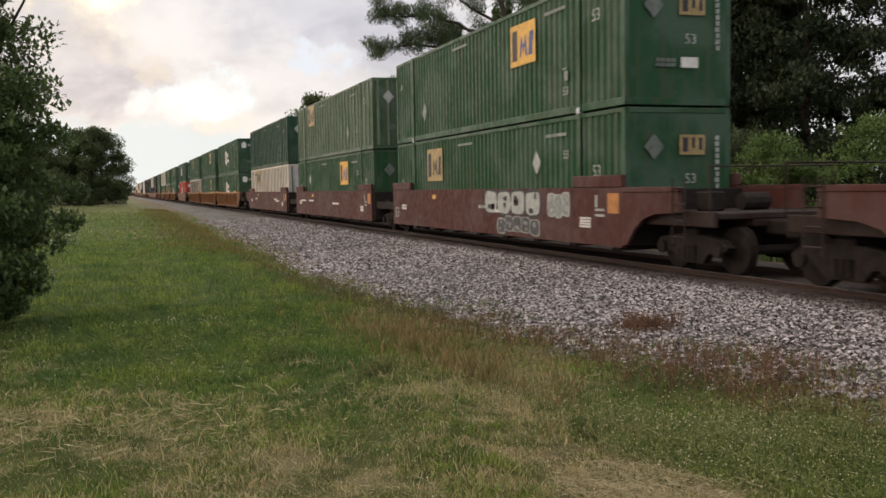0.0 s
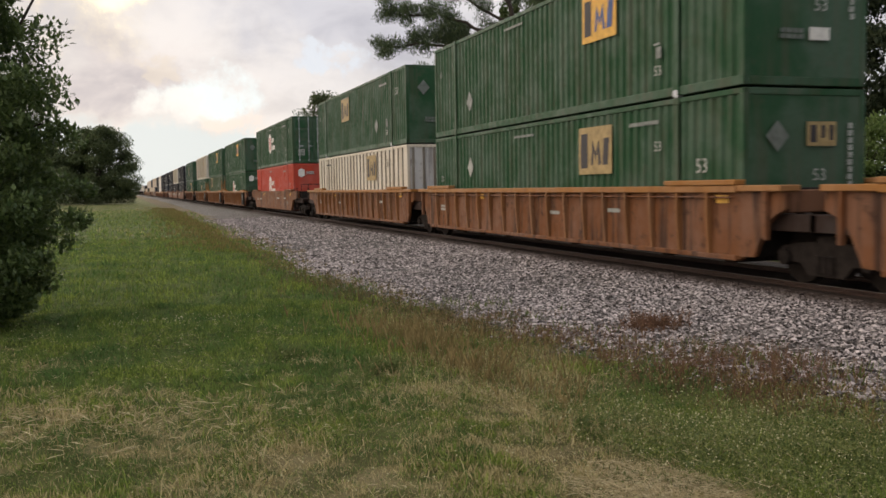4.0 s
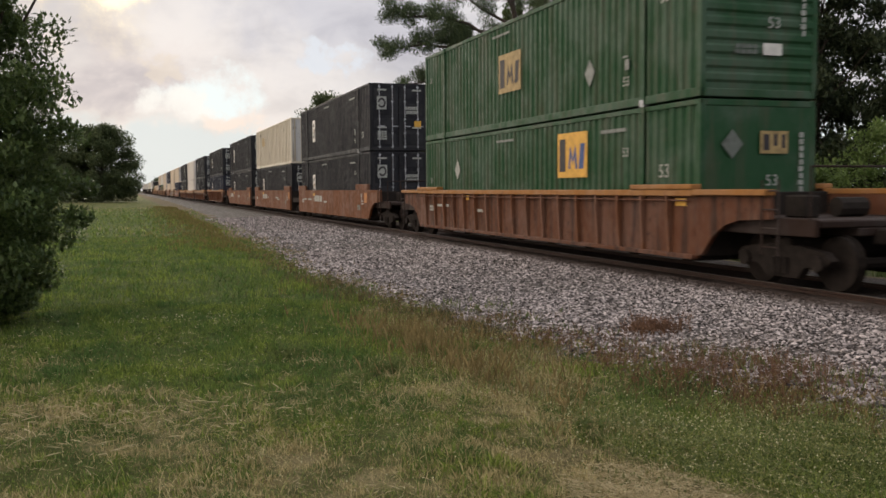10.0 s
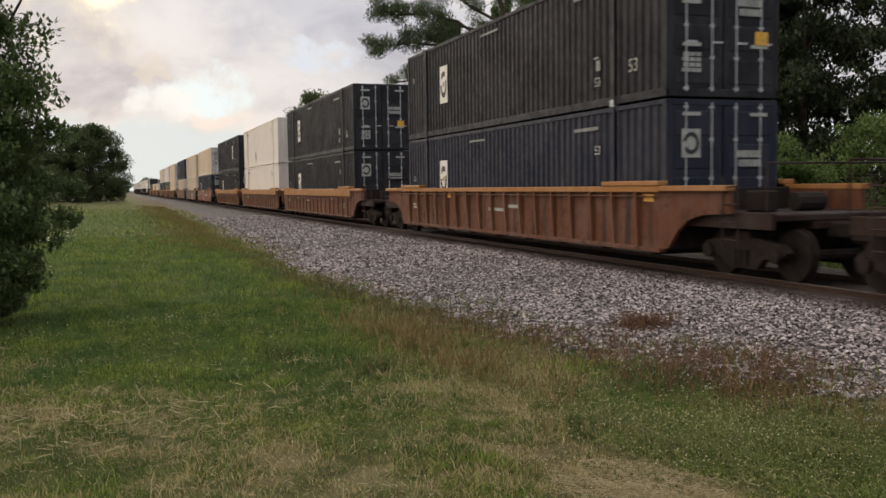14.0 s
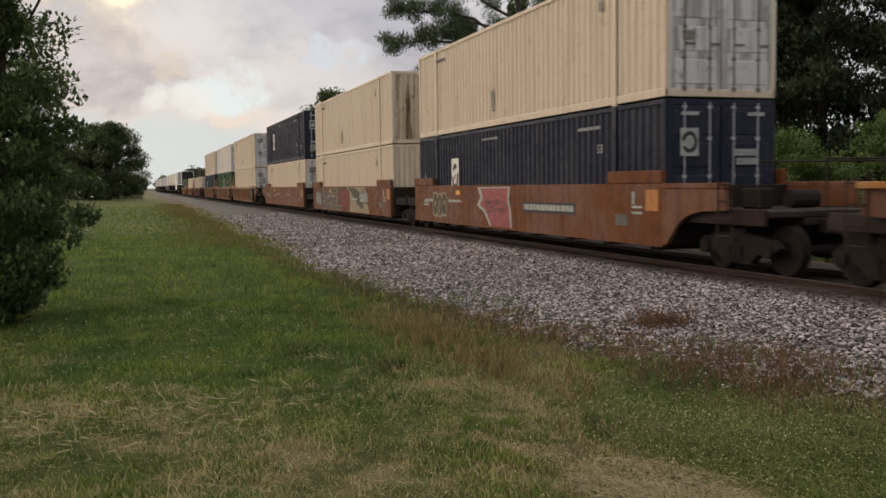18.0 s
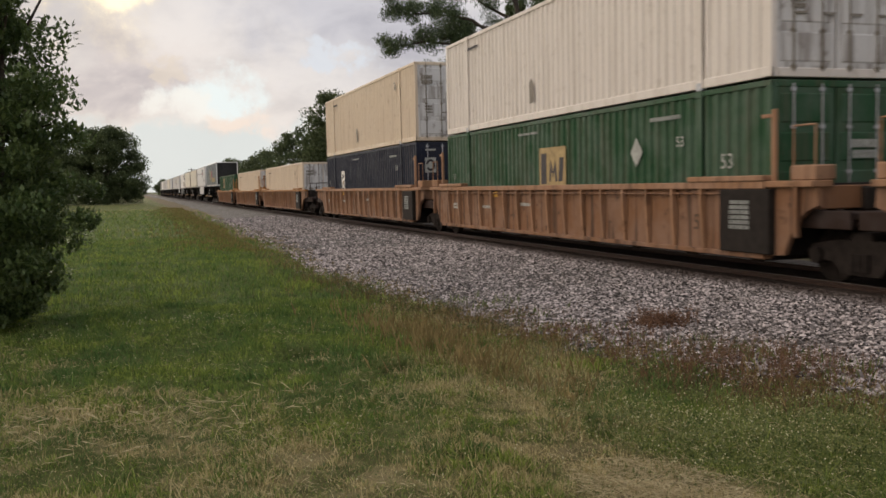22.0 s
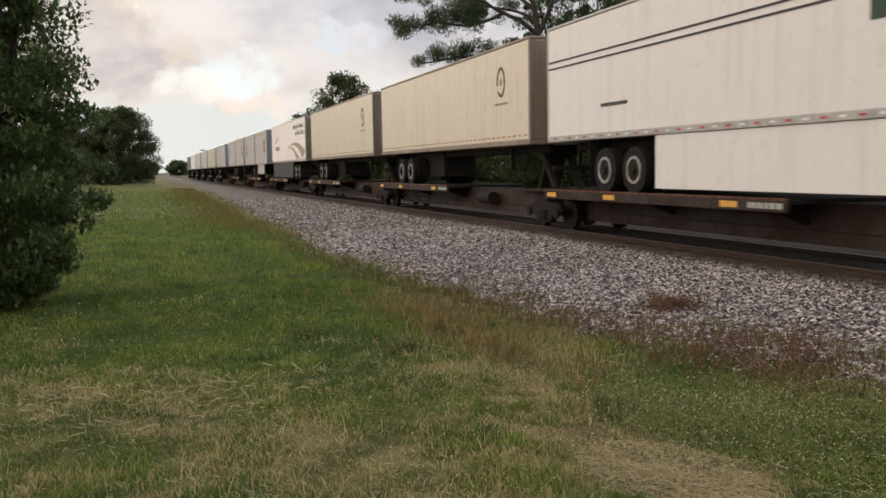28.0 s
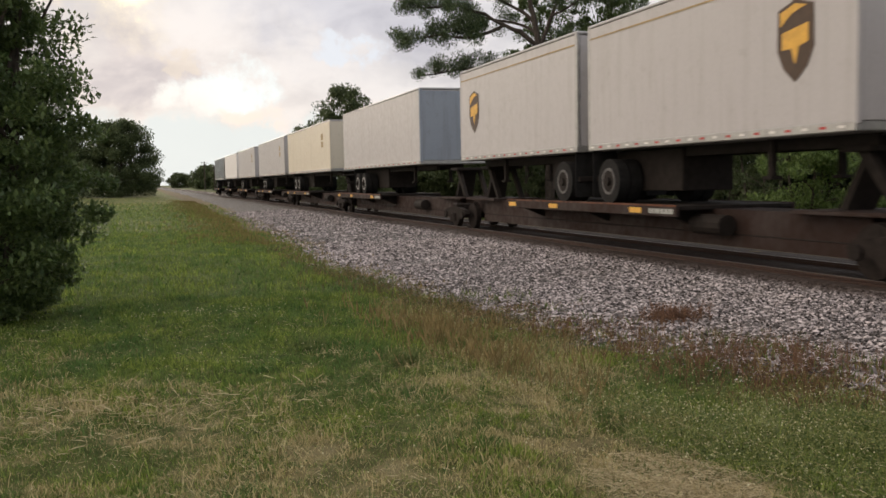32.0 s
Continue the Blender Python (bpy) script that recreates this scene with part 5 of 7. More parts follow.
def load(spec, q, z, seed):
    spec = dict(spec)
    sign, at, stale = spec.get("sign"), spec.pop("at", None), spec.pop("stale", False)
    scar = spec.pop("scar", 11.6)
    skin = {"fine": "corrugated", "broad": "broad-ribbed", "posts": "ribbed sheet-sided"}[spec.get("skin", "fine")]
    mark = {"gold": " with a gold emblem", "hex": " with a white hexagon emblem", "ring": " with a white-framed emblem"}.get(sign, ", streaked with dirt")
    where = " in the well" if z < 1 else " stacked on another"
    c = container(high=z > 1, label=WORDS[spec["paint"].name] + " " + skin + " steel container" + mark + where, mark_at=at[0] if at else 4.0, seed=seed, **spec)
    if at and sign == "gold":
        logo_gold(c, at[0], at[1], SIGN_STALE if stale else None)
    elif at and sign == "hex":
        logo_hex(c, at[0], at[1])
    elif at and sign == "ring":
        logo_ring(c, at[0] + 0.1, at[1])
    elif sign == "scar":
        put_sign(c, "bare_patch", "bare_patch", SIGN_STALE, lambda: Geo().box(-0.003, 0, 0, 1.2, 0, 0.62), scar, 1.6, 0.006, "tan patch where an emblem was removed")
    return place(c, q, z, TRAIN)


for i, (q, upper, lower) in enumerate(LOADS):
    load(lower, q, LOW, 100 + i)
    if upper:
        load(upper, q, HIGH, 200 + i)

# spine cars: leading and trailing end of each unit, first and last of its set, pups or one long trailer
SPINES = [(589.2, 607.9, 1, 0, 0), (607.9, 626.2, 0, 0, 0), (626.2, 643.6, 0, 0, 0), (643.6, 661.6, 0, 0, 0), (661.6, 680.3, 0, 1, 0),
          (681.0, 700.3, 1, 0, 1), (700.3, 720.0, 0, 0, 1), (720.0, 739.4, 0, 0, 0), (739.4, 757.8, 0, 0, 0), (757.8, 776.0, 0, 1, 0),
          (776.6, 795.0, 1, 0, 0), (795.0, 813.2, 0, 0, 0), (813.2, 832.0, 0, 1, 0)]
for a, b, f, l, pups in SPINES:
    s = spine_car("low brown spine car with a wheel platform", round((b - a) / 2, 2), bool(f), bool(l), BROWN, bool(pups), int(a))
    TRAIN.append((s, (a + b) / 2, 0.0))
    s.location = (TRACK, (a + b) / 2, 0)


def set_trailer(t, q0, q1):
    TRAIN.append((t, (q0 + q1) / 2, 0.0))
    t.location = (TRACK, (q0 + q1) / 2, 0)
    return t


def ring_outline():
    g = Geo()
    n = 28
    for i in range(n):
        a, b = i * math.tau / n, (i + 1) * math.tau / n
        if i in (8, 9):
            continue
        r0, r1 = (0.32, 0.44), (0.24, 0.34)
        g.prism([(r0[0] * math.sin(a), r0[1] * math.cos(a)), (r0[0] * math.sin(b), r0[1] * math.cos(b)), (r1[0] * math.sin(b), r1[1] * math.cos(b)), (r1[0] * math.sin(a), r1[1] * math.cos(a))], "x", -0.004, 0)
    return g


LONG = 16.15
t1 = set_trailer(trailer("black trailer with white corner frames and painted scenery", TRAILER_DARK, LONG, trim=TRAILER_WHITE, front=TRAILER_DARK), 590.3, 606.45)
trailer_sign(t1, "mural", "mural_glow", SIGN_STALE, lambda: Geo().prism([(0, 0), (5.2, 0), (5.0, 0.5), (3.6, 0.62), (2.0, 0.5), (0.4, 0.6)], "x", -0.003, 0), 2.5, 2.75, LONG, 0.004)
trailer_sign(t1, "mural_ring", "mural_ring", SIGN_STALE, lambda: Geo().disc(-0.003, 0, 0, 0, 0.8, 24), 9.5, 3.7, LONG, 0.004)
trailer_sign(t1, "mural_mark", "mural_mark", SIGN_RED, lambda: Geo().box(-0.003, 0, 0, 0.5, 0, 1.1).prism([(-0.1, 0.6), (-1.0, 1.1), (-1.3, 1.1), (-0.4, 0.55), (-1.3, 0.0), (-1.0, 0.0)], "x", -0.003, 0), 7.0, 3.1, LONG, 0.004)
t2 = set_trailer(trailer("white smooth-sided trailer with black stripes and side skirt", TRAILER_WHITE, 16.4, front=TRAILER_WHITE, skirt=TRAILER_WHITE), 609.2, 625.6)
for z in (4.05, 4.21):
    trailer_sign(t2, "stripe", ("stripe", z), SIGN_INK, lambda: Geo().box(-0.003, 0, 0, 10.2, 0, 0.045), 6.1, z, 16.4)
    trailer_sign(t2, "stripe", ("stripe_low", z), SIGN_INK, lambda: Geo().box(-0.003, 0, 0, 2.0, 0, 0.045), 0.5, z - 1.05, 16.4)
    trailer_sign(t2, "stripe", ("stripe_fall", z), SIGN_INK, lambda: Geo().prism([(0, 0), (0.06, 0), (1.05, 1.0), (1.0, 1.02)], "x", -0.003, 0), 2.5, z - 1.02, 16.4)
trailer_sign(t2, "number_strip", "t2_num", SIGN_INK, bars(1.2, 0.1, 1, 9, 93), 12.3, 2.95, 16.4)
GREEN_INK = plain("green_ink", (0.022, 0.055, 0.036))


def emblem(turn):
    """A dark green frame with a pale title bar, a red band and a white folded stroke."""
    side_on = turned if turn else (lambda b: b)
    return (("logo_bar", SIGN_PALE, side_on(lambda: Geo().box(-0.004, 0, 0.15, 1.6, 0.74, 0.96))),
            ("logo_field", SIGN_RED, side_on(lambda: Geo().box(-0.004, 0, 0.12, 0.78, 0.34, 0.62).box(-0.004, 0, 1.12, 1.62, 0.30, 0.52))),
            ("logo_stroke", SIGN_WHITE, side_on(lambda: Geo().prism([(1.3, 0.66), (0.92, 0.66), (0.92, 0.28), (0.15, 0.28), (0.15, 0.10), (1.06, 0.10), (1.06, 0.52), (1.3, 0.52)], "x", -0.006, 0))))


em = trailer_sign(t2, "logo_panel", "emblem_frame", GREEN_INK, lambda: Geo().box(-0.004, 0, 0, 1.75, 0, 1.1), 3.65, 3.64, 16.4, 0.008, "dark green framed emblem with red and white blocks")
for name, material, build in emblem(False):
    part(name, shared(("side_" + name,), material, build), em, (-0.004, 0, 0))
en = part("logo_panel", shared("emblem_front", GREEN_INK, turned(lambda: Geo().box(-0.004, 0, 0, 1.0, 0, 0.62))), t2, (1.0, -8.2 - 0.02, 4.1), "small framed emblem on the front")
part("logo_field", shared("emblem_front_red", SIGN_RED, turned(lambda: Geo().box(-0.004, 0, 0.1, 0.9, 0.2, 0.36))), en, (0, -0.004, 0))
part("logo_bar", shared("emblem_front_bar", SIGN_WHITE, turned(lambda: Geo().box(-0.004, 0, 0.1, 0.9, 0.40, 0.46).box(-0.004, 0, 0.3, 0.5, 0.1, 0.40))), en, (0, -0.006, 0))
part("number_strip", shared("t2_front_num", SIGN_INK, turned(bars(0.7, 0.10, 1, 8, 94))), t2, (0.9, -8.2 - 0.02, 3.3))
for q0, q1 in ((626.7, 642.85), (644.35, 660.5)):
    t3 = set_trailer(trailer("cream trailer with taupe frame and a dark ring emblem", TRAILER_CREAM, LONG, trim=GREY_RAIL, rail=GREY_RAIL, front=GREY_RAIL), q0, q1)
    rg = trailer_sign(t3, "logo_ring", "big_ring", SIGN_BROWN, ring_outline, 2.1, 4.08, LONG, 0.006, "dark open ring with a pale gold centre")
    part("logo_disc", shared("big_disc", SIGN_STALE, lambda: Geo().disc(-0.003, 0, 0, 0, 0.11, 16)), rg, (0, 0, 0))
    trailer_sign(t3, "lettering", "ring_word", SIGN_TAUPE, bars(1.0, 0.08, 1, 9, 91), 1.6, 3.42, LONG)


t5 = set_trailer(trailer("white ribbed trailer with tan swooshes and dark lettering", TRAILER_WHITE, LONG, rear=-1, front=GREY_RAIL, skin_kind="ribbed", skirt=SKIRT_DARK), 662.6, 678.75)


def curve_through(pts, n=20):
    """Points along a smooth line through a few given ones."""
    out = []
    for i in range(n + 1):
        t = i / n * (len(pts) - 1)
        k = min(len(pts) - 2, int(t))
        u = t - k
        p = [pts[max(0, min(len(pts) - 1, k + d))] for d in (-1, 0, 1, 2)]
        out.append(tuple(0.5 * (2 * p[1][c] + (p[2][c] - p[0][c]) * u + (2 * p[0][c] - 5 * p[1][c] + 4 * p[2][c] - p[3][c]) * u * u + (3 * p[1][c] - p[0][c] - 3 * p[2][c] + p[3][c]) * u ** 3) for c in (0, 1)))
    return out


def ribbon(upper, lower):
    def build():
        a, b = curve_through(upper), curve_through(lower)
        v = [(0.0, *p) for q in zip(a, b) for p in q]
        return Geo().add(v, [(2 * i, 2 * i + 1, 2 * i + 3, 2 * i + 2) for i in range(len(a) - 1)])
    return build


trailer_sign(t5, "swoosh", "swoosh_a", SIGN_TAUPE, ribbon([(7.6, 3.26), (5.6, 3.50), (3.6, 3.52), (1.7, 3.27), (0.1, 2.90)], [(7.6, 3.25), (5.6, 3.40), (3.9, 3.28), (2.3, 2.92), (1.3, 2.44)]), 0.0, 0.0, LONG, 0.018)
trailer_sign(t5, "swoosh", "swoosh_b", SIGN_TAUPE, ribbon([(7.6, 3.19), (6.2, 3.31), (5.0, 3.17), (3.7, 2.83), (2.5, 2.44)], [(7.6, 3.18), (6.2, 3.22), (5.3, 3.05), (4.4, 2.76), (3.8, 2.44)]), 0.0, 0.0, LONG, 0.018)
trailer_sign(t5, "wordmark", "t5_word", SIGN_TAUPE, bars(2.1, 0.42, 1, 9, 95), 11.8, 3.10, LONG, 0.016)
trailer_sign(t5, "logo_bird", "t5_bird", SIGN_FADED, ribbon([(2.0, 0.05), (1.3, 0.30), (0.8, 0.42), (0.0, 0.52)], [(2.0, 0.0), (1.3, 0.02), (0.8, 0.26), (0.0, 0.50)]), 12.0, 3.72, LONG, 0.018)
for word, z in (("Serving North America", 4.45), ("For Over 50 Years", 4.0)):
    part("lettering", digits(word, 0.46, SIGN_INK), t5, (-TW - 0.02, (4.6 if "Serving" in word else 3.6) - LONG / 2 + 0.4, z))
for q0, q1, rear, mark, skirt in ((682.0, 690.53, 1, 2.0, True), (691.0, 699.53, -1, 7.2, False), (701.1, 709.63, 1, 1.55, False), (710.2, 718.73, -1, 7.4, False)):
    p = set_trailer(trailer("grey-beige short parcel trailer with a shield emblem", TRAILER_GREY, 8.53, rear, 1, front=SLATE if rear > 0 and q0 < 690 else TRAILER_GREY, skirt=TRAILER_GREY if skirt else None), q0, q1)
    if skirt:
        part("front_plate", shared("front_plate", SIGN_FADED, turned(lambda: Geo().box(-0.006, 0, -0.1, 0.1, -0.16, 0.16))), p, (-0.85, -8.53 / 2 - 0.016, 2.75), "pale plate")
        part("front_plate", shared("front_vent", SKIRT_DARK, turned(lambda: Geo().box(-0.006, 0, -0.16, 0.16, -0.16, 0.16))), p, (0.75, -8.53 / 2 - 0.016, 2.7), "dark vent plate")
    shield_logo(p, mark - 0.2, 3.74, 8.53, 0.84)
    trailer_sign(p, "stripe", "pup_stripe", SIGN_STALE, lambda: Geo().box(-0.003, 0, 0, 8.3, 0, 0.035), 0.1, 4.78, 8.53)
for q0, q1, skin, front, words in ((723.4, 737.4, TRAILER_GREY, SLATE, "pale grey"), (741.1, 756.9, TRAILER_CREAM, TRAILER_CREAM, "cream"), (758.8, 774.9, TRAILER_GREY, TRAILER_GREY, "grey"),
                                   (778.2, 794.3, TRAILER_GREY, TRAILER_GREY, "grey"), (796.2, 812.3, TRAILER_WHITE, TRAILER_WHITE, "white"), (814.4, 830.5, TRAILER_DARK, TRAILER_DARK, "dark")):
    t = set_trailer(trailer(words + " plain-sided trailer near the train's end", skin, round(q1 - q0, 2), front=front), q0, q1)
    if words in ("cream", "grey"):
        trailer_sign(t, "lettering", "plain_word", SIGN_STALE, bars(0.7, 0.9, 2, 3, 97), 2.0, 3.6, round(q1 - q0, 2))
# ---------------------------------------------------------------- ground, ballast, track


def ground_height(x, y):
    """Lawn, a shallow ditch at the ballast's foot, the trackbed, and the field beyond."""
    pts = [(-400, 0.05), (-20, 0.05), (1.5, 0.0), (4.6, -0.22), (6.0, -0.20), (8.6, -0.13), (9.4, -0.13), (13.0, -0.13), (14.2, -0.2), (16.5, -0.55), (24, -0.45), (400, -0.3)]
    for (x0, z0), (x1, z1) in zip(pts, pts[1:]):
        if x0 <= x <= x1:
            k = (x - x0) / (x1 - x0)
            k = k * k * (3 - 2 * k)
            return z0 + (z1 - z0) * k
    return -0.3


def world_space(nt):
    return nt.nodes.new("ShaderNodeNewGeometry").outputs["Position"]


def edge_line(nt, pos):
    """How far a place lies towards the ballast: 0 in the lawn, 1 in the stone."""
    sep = nt.nodes.new("ShaderNodeSeparateXYZ")
    nt.links.new(pos, sep.inputs[0])
    wob = n_noise(nt, pos, 0.9, 5)
    near = n_range(nt, sep.outputs[1], 3.0, 13.0, 2.05, 0.0)
    far = n_range(nt, sep.outputs[1], 30.0, 110.0, 0.0, -0.8)
    x = n_mul(nt, n_mul(nt, sep.outputs[0], near, "SUBTRACT"), far, "ADD")
    return n_mul(nt, x, n_mul(nt, wob, 1.4), "ADD"), sep


def dryness(nt, pos):
    """1 where the lawn is dry, 0 where it is green: a patchy field with a few larger dry and lush places."""
    total = n_range(nt, n_mul(nt, n_mul(nt, n_noise(nt, pos, 0.5, 5), 0.5), n_mul(nt, n_noise(nt, pos, 2.6, 4), 0.5), "ADD"), 0.45, 0.60, 0.06, 0.74)
    for x, y, wide, much in ((2.85, 4.35, 0.62, 1.2), (2.7, 5.1, 0.55, 0.8), (3.25, 5.9, 0.6, 0.5), (3.3, 7.3, 1.6, 0.28), (-0.3, 6.3, 1.4, 0.14), (1.0, 4.6, 1.1, 0.35), (1.3, 5.2, 1.2, 0.2), (5.2, 6.2, 1.6, -0.5), (3.8, 11.8, 1.6, 0.45), (3.2, 40.0, 12.0, 0.3), (1.6, 10.2, 2.2, -0.5), (4.4, 5.3, 1.3, -0.4), (0.3, 8.6, 1.3, -0.3), (-0.5, 16.0, 5.0, -0.6), (1.2, 20.0, 6.0, -0.5), (0.0, 27.0, 9.0, -0.5), (-6.0, 45.0, 24.0, -0.5), (-3.0, 60.0, 28.0, -0.3), (0.2, 11.5, 3.2, -0.45), (-0.6, 7.2, 1.2, 0.06), (0.3, 6.6, 0.9, 0.08)):
        d = nt.nodes.new("ShaderNodeVectorMath")
        d.operation = "DISTANCE"
        nt.links.new(pos, d.inputs[0])
        d.inputs[1].default_value = (x, y, 0.0)
        total = n_mul(nt, total, n_range(nt, d.outputs["Value"], wide * 1.25, wide * 0.2, 0.0, much), "ADD")
    c = nt.nodes.new("ShaderNodeClamp")
    nt.links.new(total, c.inputs[0])
    return c.outputs[0]


def ground_material():
    m, nt, p = shader("lawn_and_earth", 0.9, 0.0, 0.1)
    pos = world_space(nt)
    blot = n_noise(nt, pos, 2.6, 6, 0.65)
    green = n_mix(nt, n_range(nt, blot, 0.3, 0.7), (0.055, 0.085, 0.016), (0.12, 0.155, 0.035))
    dry = n_mix(nt, n_range(nt, blot, 0.3, 0.7), (0.14, 0.115, 0.055), (0.38, 0.31, 0.17))
    x, sep = edge_line(nt, pos)
    col = n_mix(nt, n_mul(nt, dryness(nt, pos), 0.85), green, dry)
    col = n_mix(nt, n_range(nt, x, 3.4, 4.6), col, (0.15, 0.115, 0.065))
    # rank green field beyond the track
    col = n_mix(nt, n_range(nt, sep.outputs[0], 14.5, 16.5), col, n_mix(nt, blot, (0.05, 0.064, 0.024), (0.125, 0.132, 0.05)))
    nt.links.new(col, p.inputs["Base Color"])
    speck = n_noise(nt, pos, 90.0, 6, 0.75)
    col = n_mix(nt, n_range(nt, speck, 0.35, 0.65), n_mix(nt, 0.4, col, (0.02, 0.02, 0.01)), col)
    col = n_mix(nt, n_range(nt, speck, 0.58, 0.75, 0.0, 0.5), col, (0.42, 0.36, 0.22))
    nt.links.new(col, p.inputs["Base Color"])
    n_bump(nt, p, n_noise(nt, pos, 40.0, 6, 0.75), 0.9, 0.05)
    return m


def stone_material(fine):
    m, nt, p = shader("ballast_stone" if fine else "ballast_bed", 0.85, 0.0, 0.2)
    pos = world_space(nt)
    if fine:
        rnd = nt.nodes.new("ShaderNodeNewGeometry").outputs["Random Per Island"]
        col = n_mix(nt, n_mul(nt, rnd, 1.7, "POWER"), (0.026, 0.022, 0.021), (0.60, 0.53, 0.515))
    else:
        vor = nt.nodes.new("ShaderNodeTexVoronoi")
        vor.inputs["Scale"].default_value = 17.0
        nt.links.new(pos, vor.inputs["Vector"])
        sep = nt.nodes.new("ShaderNodeSeparateXYZ")
        nt.links.new(vor.outputs["Color"], sep.inputs[0])
        col = n_mix(nt, sep.outputs[0], (0.085, 0.078, 0.075), (0.30, 0.285, 0.28))
        col = n_mix(nt, n_range(nt, vor.outputs["Distance"], 0.28, 0.6), col, (0.07, 0.062, 0.056))
        n_bump(nt, p, vor.outputs["Distance"], 0.9, -0.04)
    sep2 = nt.nodes.new("ShaderNodeSeparateXYZ")
    nt.links.new(pos, sep2.inputs[0])
    # brake dust and rust by the rails, plus train shade put into the colour
    dust_and_shade = n_mul(nt, n_range(nt, sep2.outputs[0], 8.9, 9.75), n_range(nt, n_noise(nt, pos, 1.2, 4), 0.2, 0.7, 0.75, 1.0))
    col = n_mix(nt, n_mul(nt, dust_and_shade, 0.94), col, (0.042, 0.028, 0.022))
    col = n_mix(nt, n_range(nt, n_noise(nt, pos, 0.5, 4), 0.5, 0.8, 0.0, 0.35), col, (0.13, 0.11, 0.09))
    nt.links.new(col, p.inputs["Base Color"])
    return m


GROUND = ground_material()
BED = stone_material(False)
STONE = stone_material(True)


def sheet(xs, ys, height):
    v = [(x, y, height(x, y)) for y in ys for x in xs]
    n = len(xs)
    f = [(j * n + i, j * n + i + 1, (j + 1) * n + i + 1, (j + 1) * n + i) for j in range(len(ys) - 1) for i in range(n - 1)]
    return v, f


def sheet_object(name, xs, ys, height, material, label):
    me = bpy.data.meshes.new(name)
    v, f = sheet(xs, ys, height)
    me.from_pydata(v, [], f)
    me.materials.append(material)
    for q in me.polygons:
        q.use_smooth = True
    return tagged(new(name, me), label, name, kind="structure")


def steps(*runs):
    out = []
    for a, b, n in runs:
        out += [a + (b - a) * i / n for i in range(n)]
    return out + [runs[-1][1]]


def lumpy(x, y):
    z = ground_height(x, y)
    if -30 < x < 60 and -10 < y < 120:
        z += 0.045 * noise.noise((x * 0.6, y * 0.6, 1.0)) + 0.02 * noise.noise((x * 2.1, y * 2.1, 5.0))
    return z


sheet_object("ground", steps((-1500, -60, 8), (-60, -8, 20), (-8, 8, 64), (8, 30, 30), (30, 80, 12), (80, 1500, 8)),
             steps((-300, -10, 12), (-10, 2, 12), (2, 30, 90), (30, 90, 60), (90, 400, 30), (400, 4000, 16)), lumpy, GROUND,
             "lawn of mown grass, patchy green and dry brown")


def stone_edge(y):
    """Where the stone begins, uneven."""
    if y < 13:
        base = 4.35 + (13 - y) * 0.21
    else:
        base = 4.35 - 0.45 * max(0.0, 1 - abs(y - 21) / 8) + min(max(y - 26, 0), 20) * 0.025 + min(max(y - 46, 0), 90) * 0.016
    return base + 0.5 * noise.noise((y * 0.55, 3.3, 0)) + 0.32 * noise.noise((y * 2.2, 8.1, 0)) + 0.15 * noise.noise((y * 6.0, 2.1, 0))


def ballast_bed():
    ys = steps((-60, 0, 30), (0, 40, 160), (40, 120, 80), (120, 2200, 100))
    v, f = [], []
    cols = 9
    for y in ys:
        e = stone_edge(y)
        for i in range(cols):
            if i < 5:
                x = e + (9.2 - e) * i / 4
            else:
                x = (9.8, 12.6, 13.6, 16.2)[i - 5]
            z = (lumpy(x, y) if x < 8.8 else ground_height(x, y)) + (0.035 if 0 < i < cols - 1 else -0.04)
            v.append((x, y, z))
    for j in range(len(ys) - 1):
        for i in range(cols - 1):
            a = j * cols + i
            f.append((a, a + 1, a + cols + 1, a + cols))
    me = bpy.data.meshes.new("ballast")
    me.from_pydata(v, [], f)
    me.materials.append(BED)
    return tagged(new("ballast", me), "bed of crushed grey stone under the track", "ballast", kind="structure")


ballast_bed()


def scatter_mesh(name, base_v, base_f, places, material):
    """One mesh of many small pieces. places: n x (x, y, z, size_x, size_y, size_z, turn, tip)."""
    P = np.array(places, dtype=np.float64)
    B = np.array(base_v, dtype=np.float64)
    n, k = len(P), len(B)
    c, s = np.cos(P[:, 6]), np.sin(P[:, 6])
    ct, st = np.cos(P[:, 7]), np.sin(P[:, 7])
    x = B[None, :, 0] * P[:, None, 3]
    y = B[None, :, 1] * P[:, None, 4]
    z = B[None, :, 2] * P[:, None, 5]
    y, z = y * ct[:, None] - z * st[:, None], y * st[:, None] + z * ct[:, None]
    x, y = x * c[:, None] - y * s[:, None], x * s[:, None] + y * c[:, None]
    V = np.stack([x + P[:, None, 0], y + P[:, None, 1], z + P[:, None, 2]], -1).reshape(-1, 3)
    F = np.array(base_f, dtype=np.int64)
    w = F.shape[1]
    A = (F[None] + (np.arange(n) * k)[:, None, None]).reshape(-1)
    me = bpy.data.meshes.new(name)
    me.vertices.add(len(V))
    me.vertices.foreach_set("co", V.ravel())
    me.loops.add(len(A))
    me.loops.foreach_set("vertex_index", A.astype(np.int32))
    me.polygons.add(len(A) // w)
    me.polygons.foreach_set("loop_start", np.arange(0, len(A), w, dtype=np.int32))
    me.update(calc_edges=True)
    me.validate()
    me.materials.append(material)
    return me


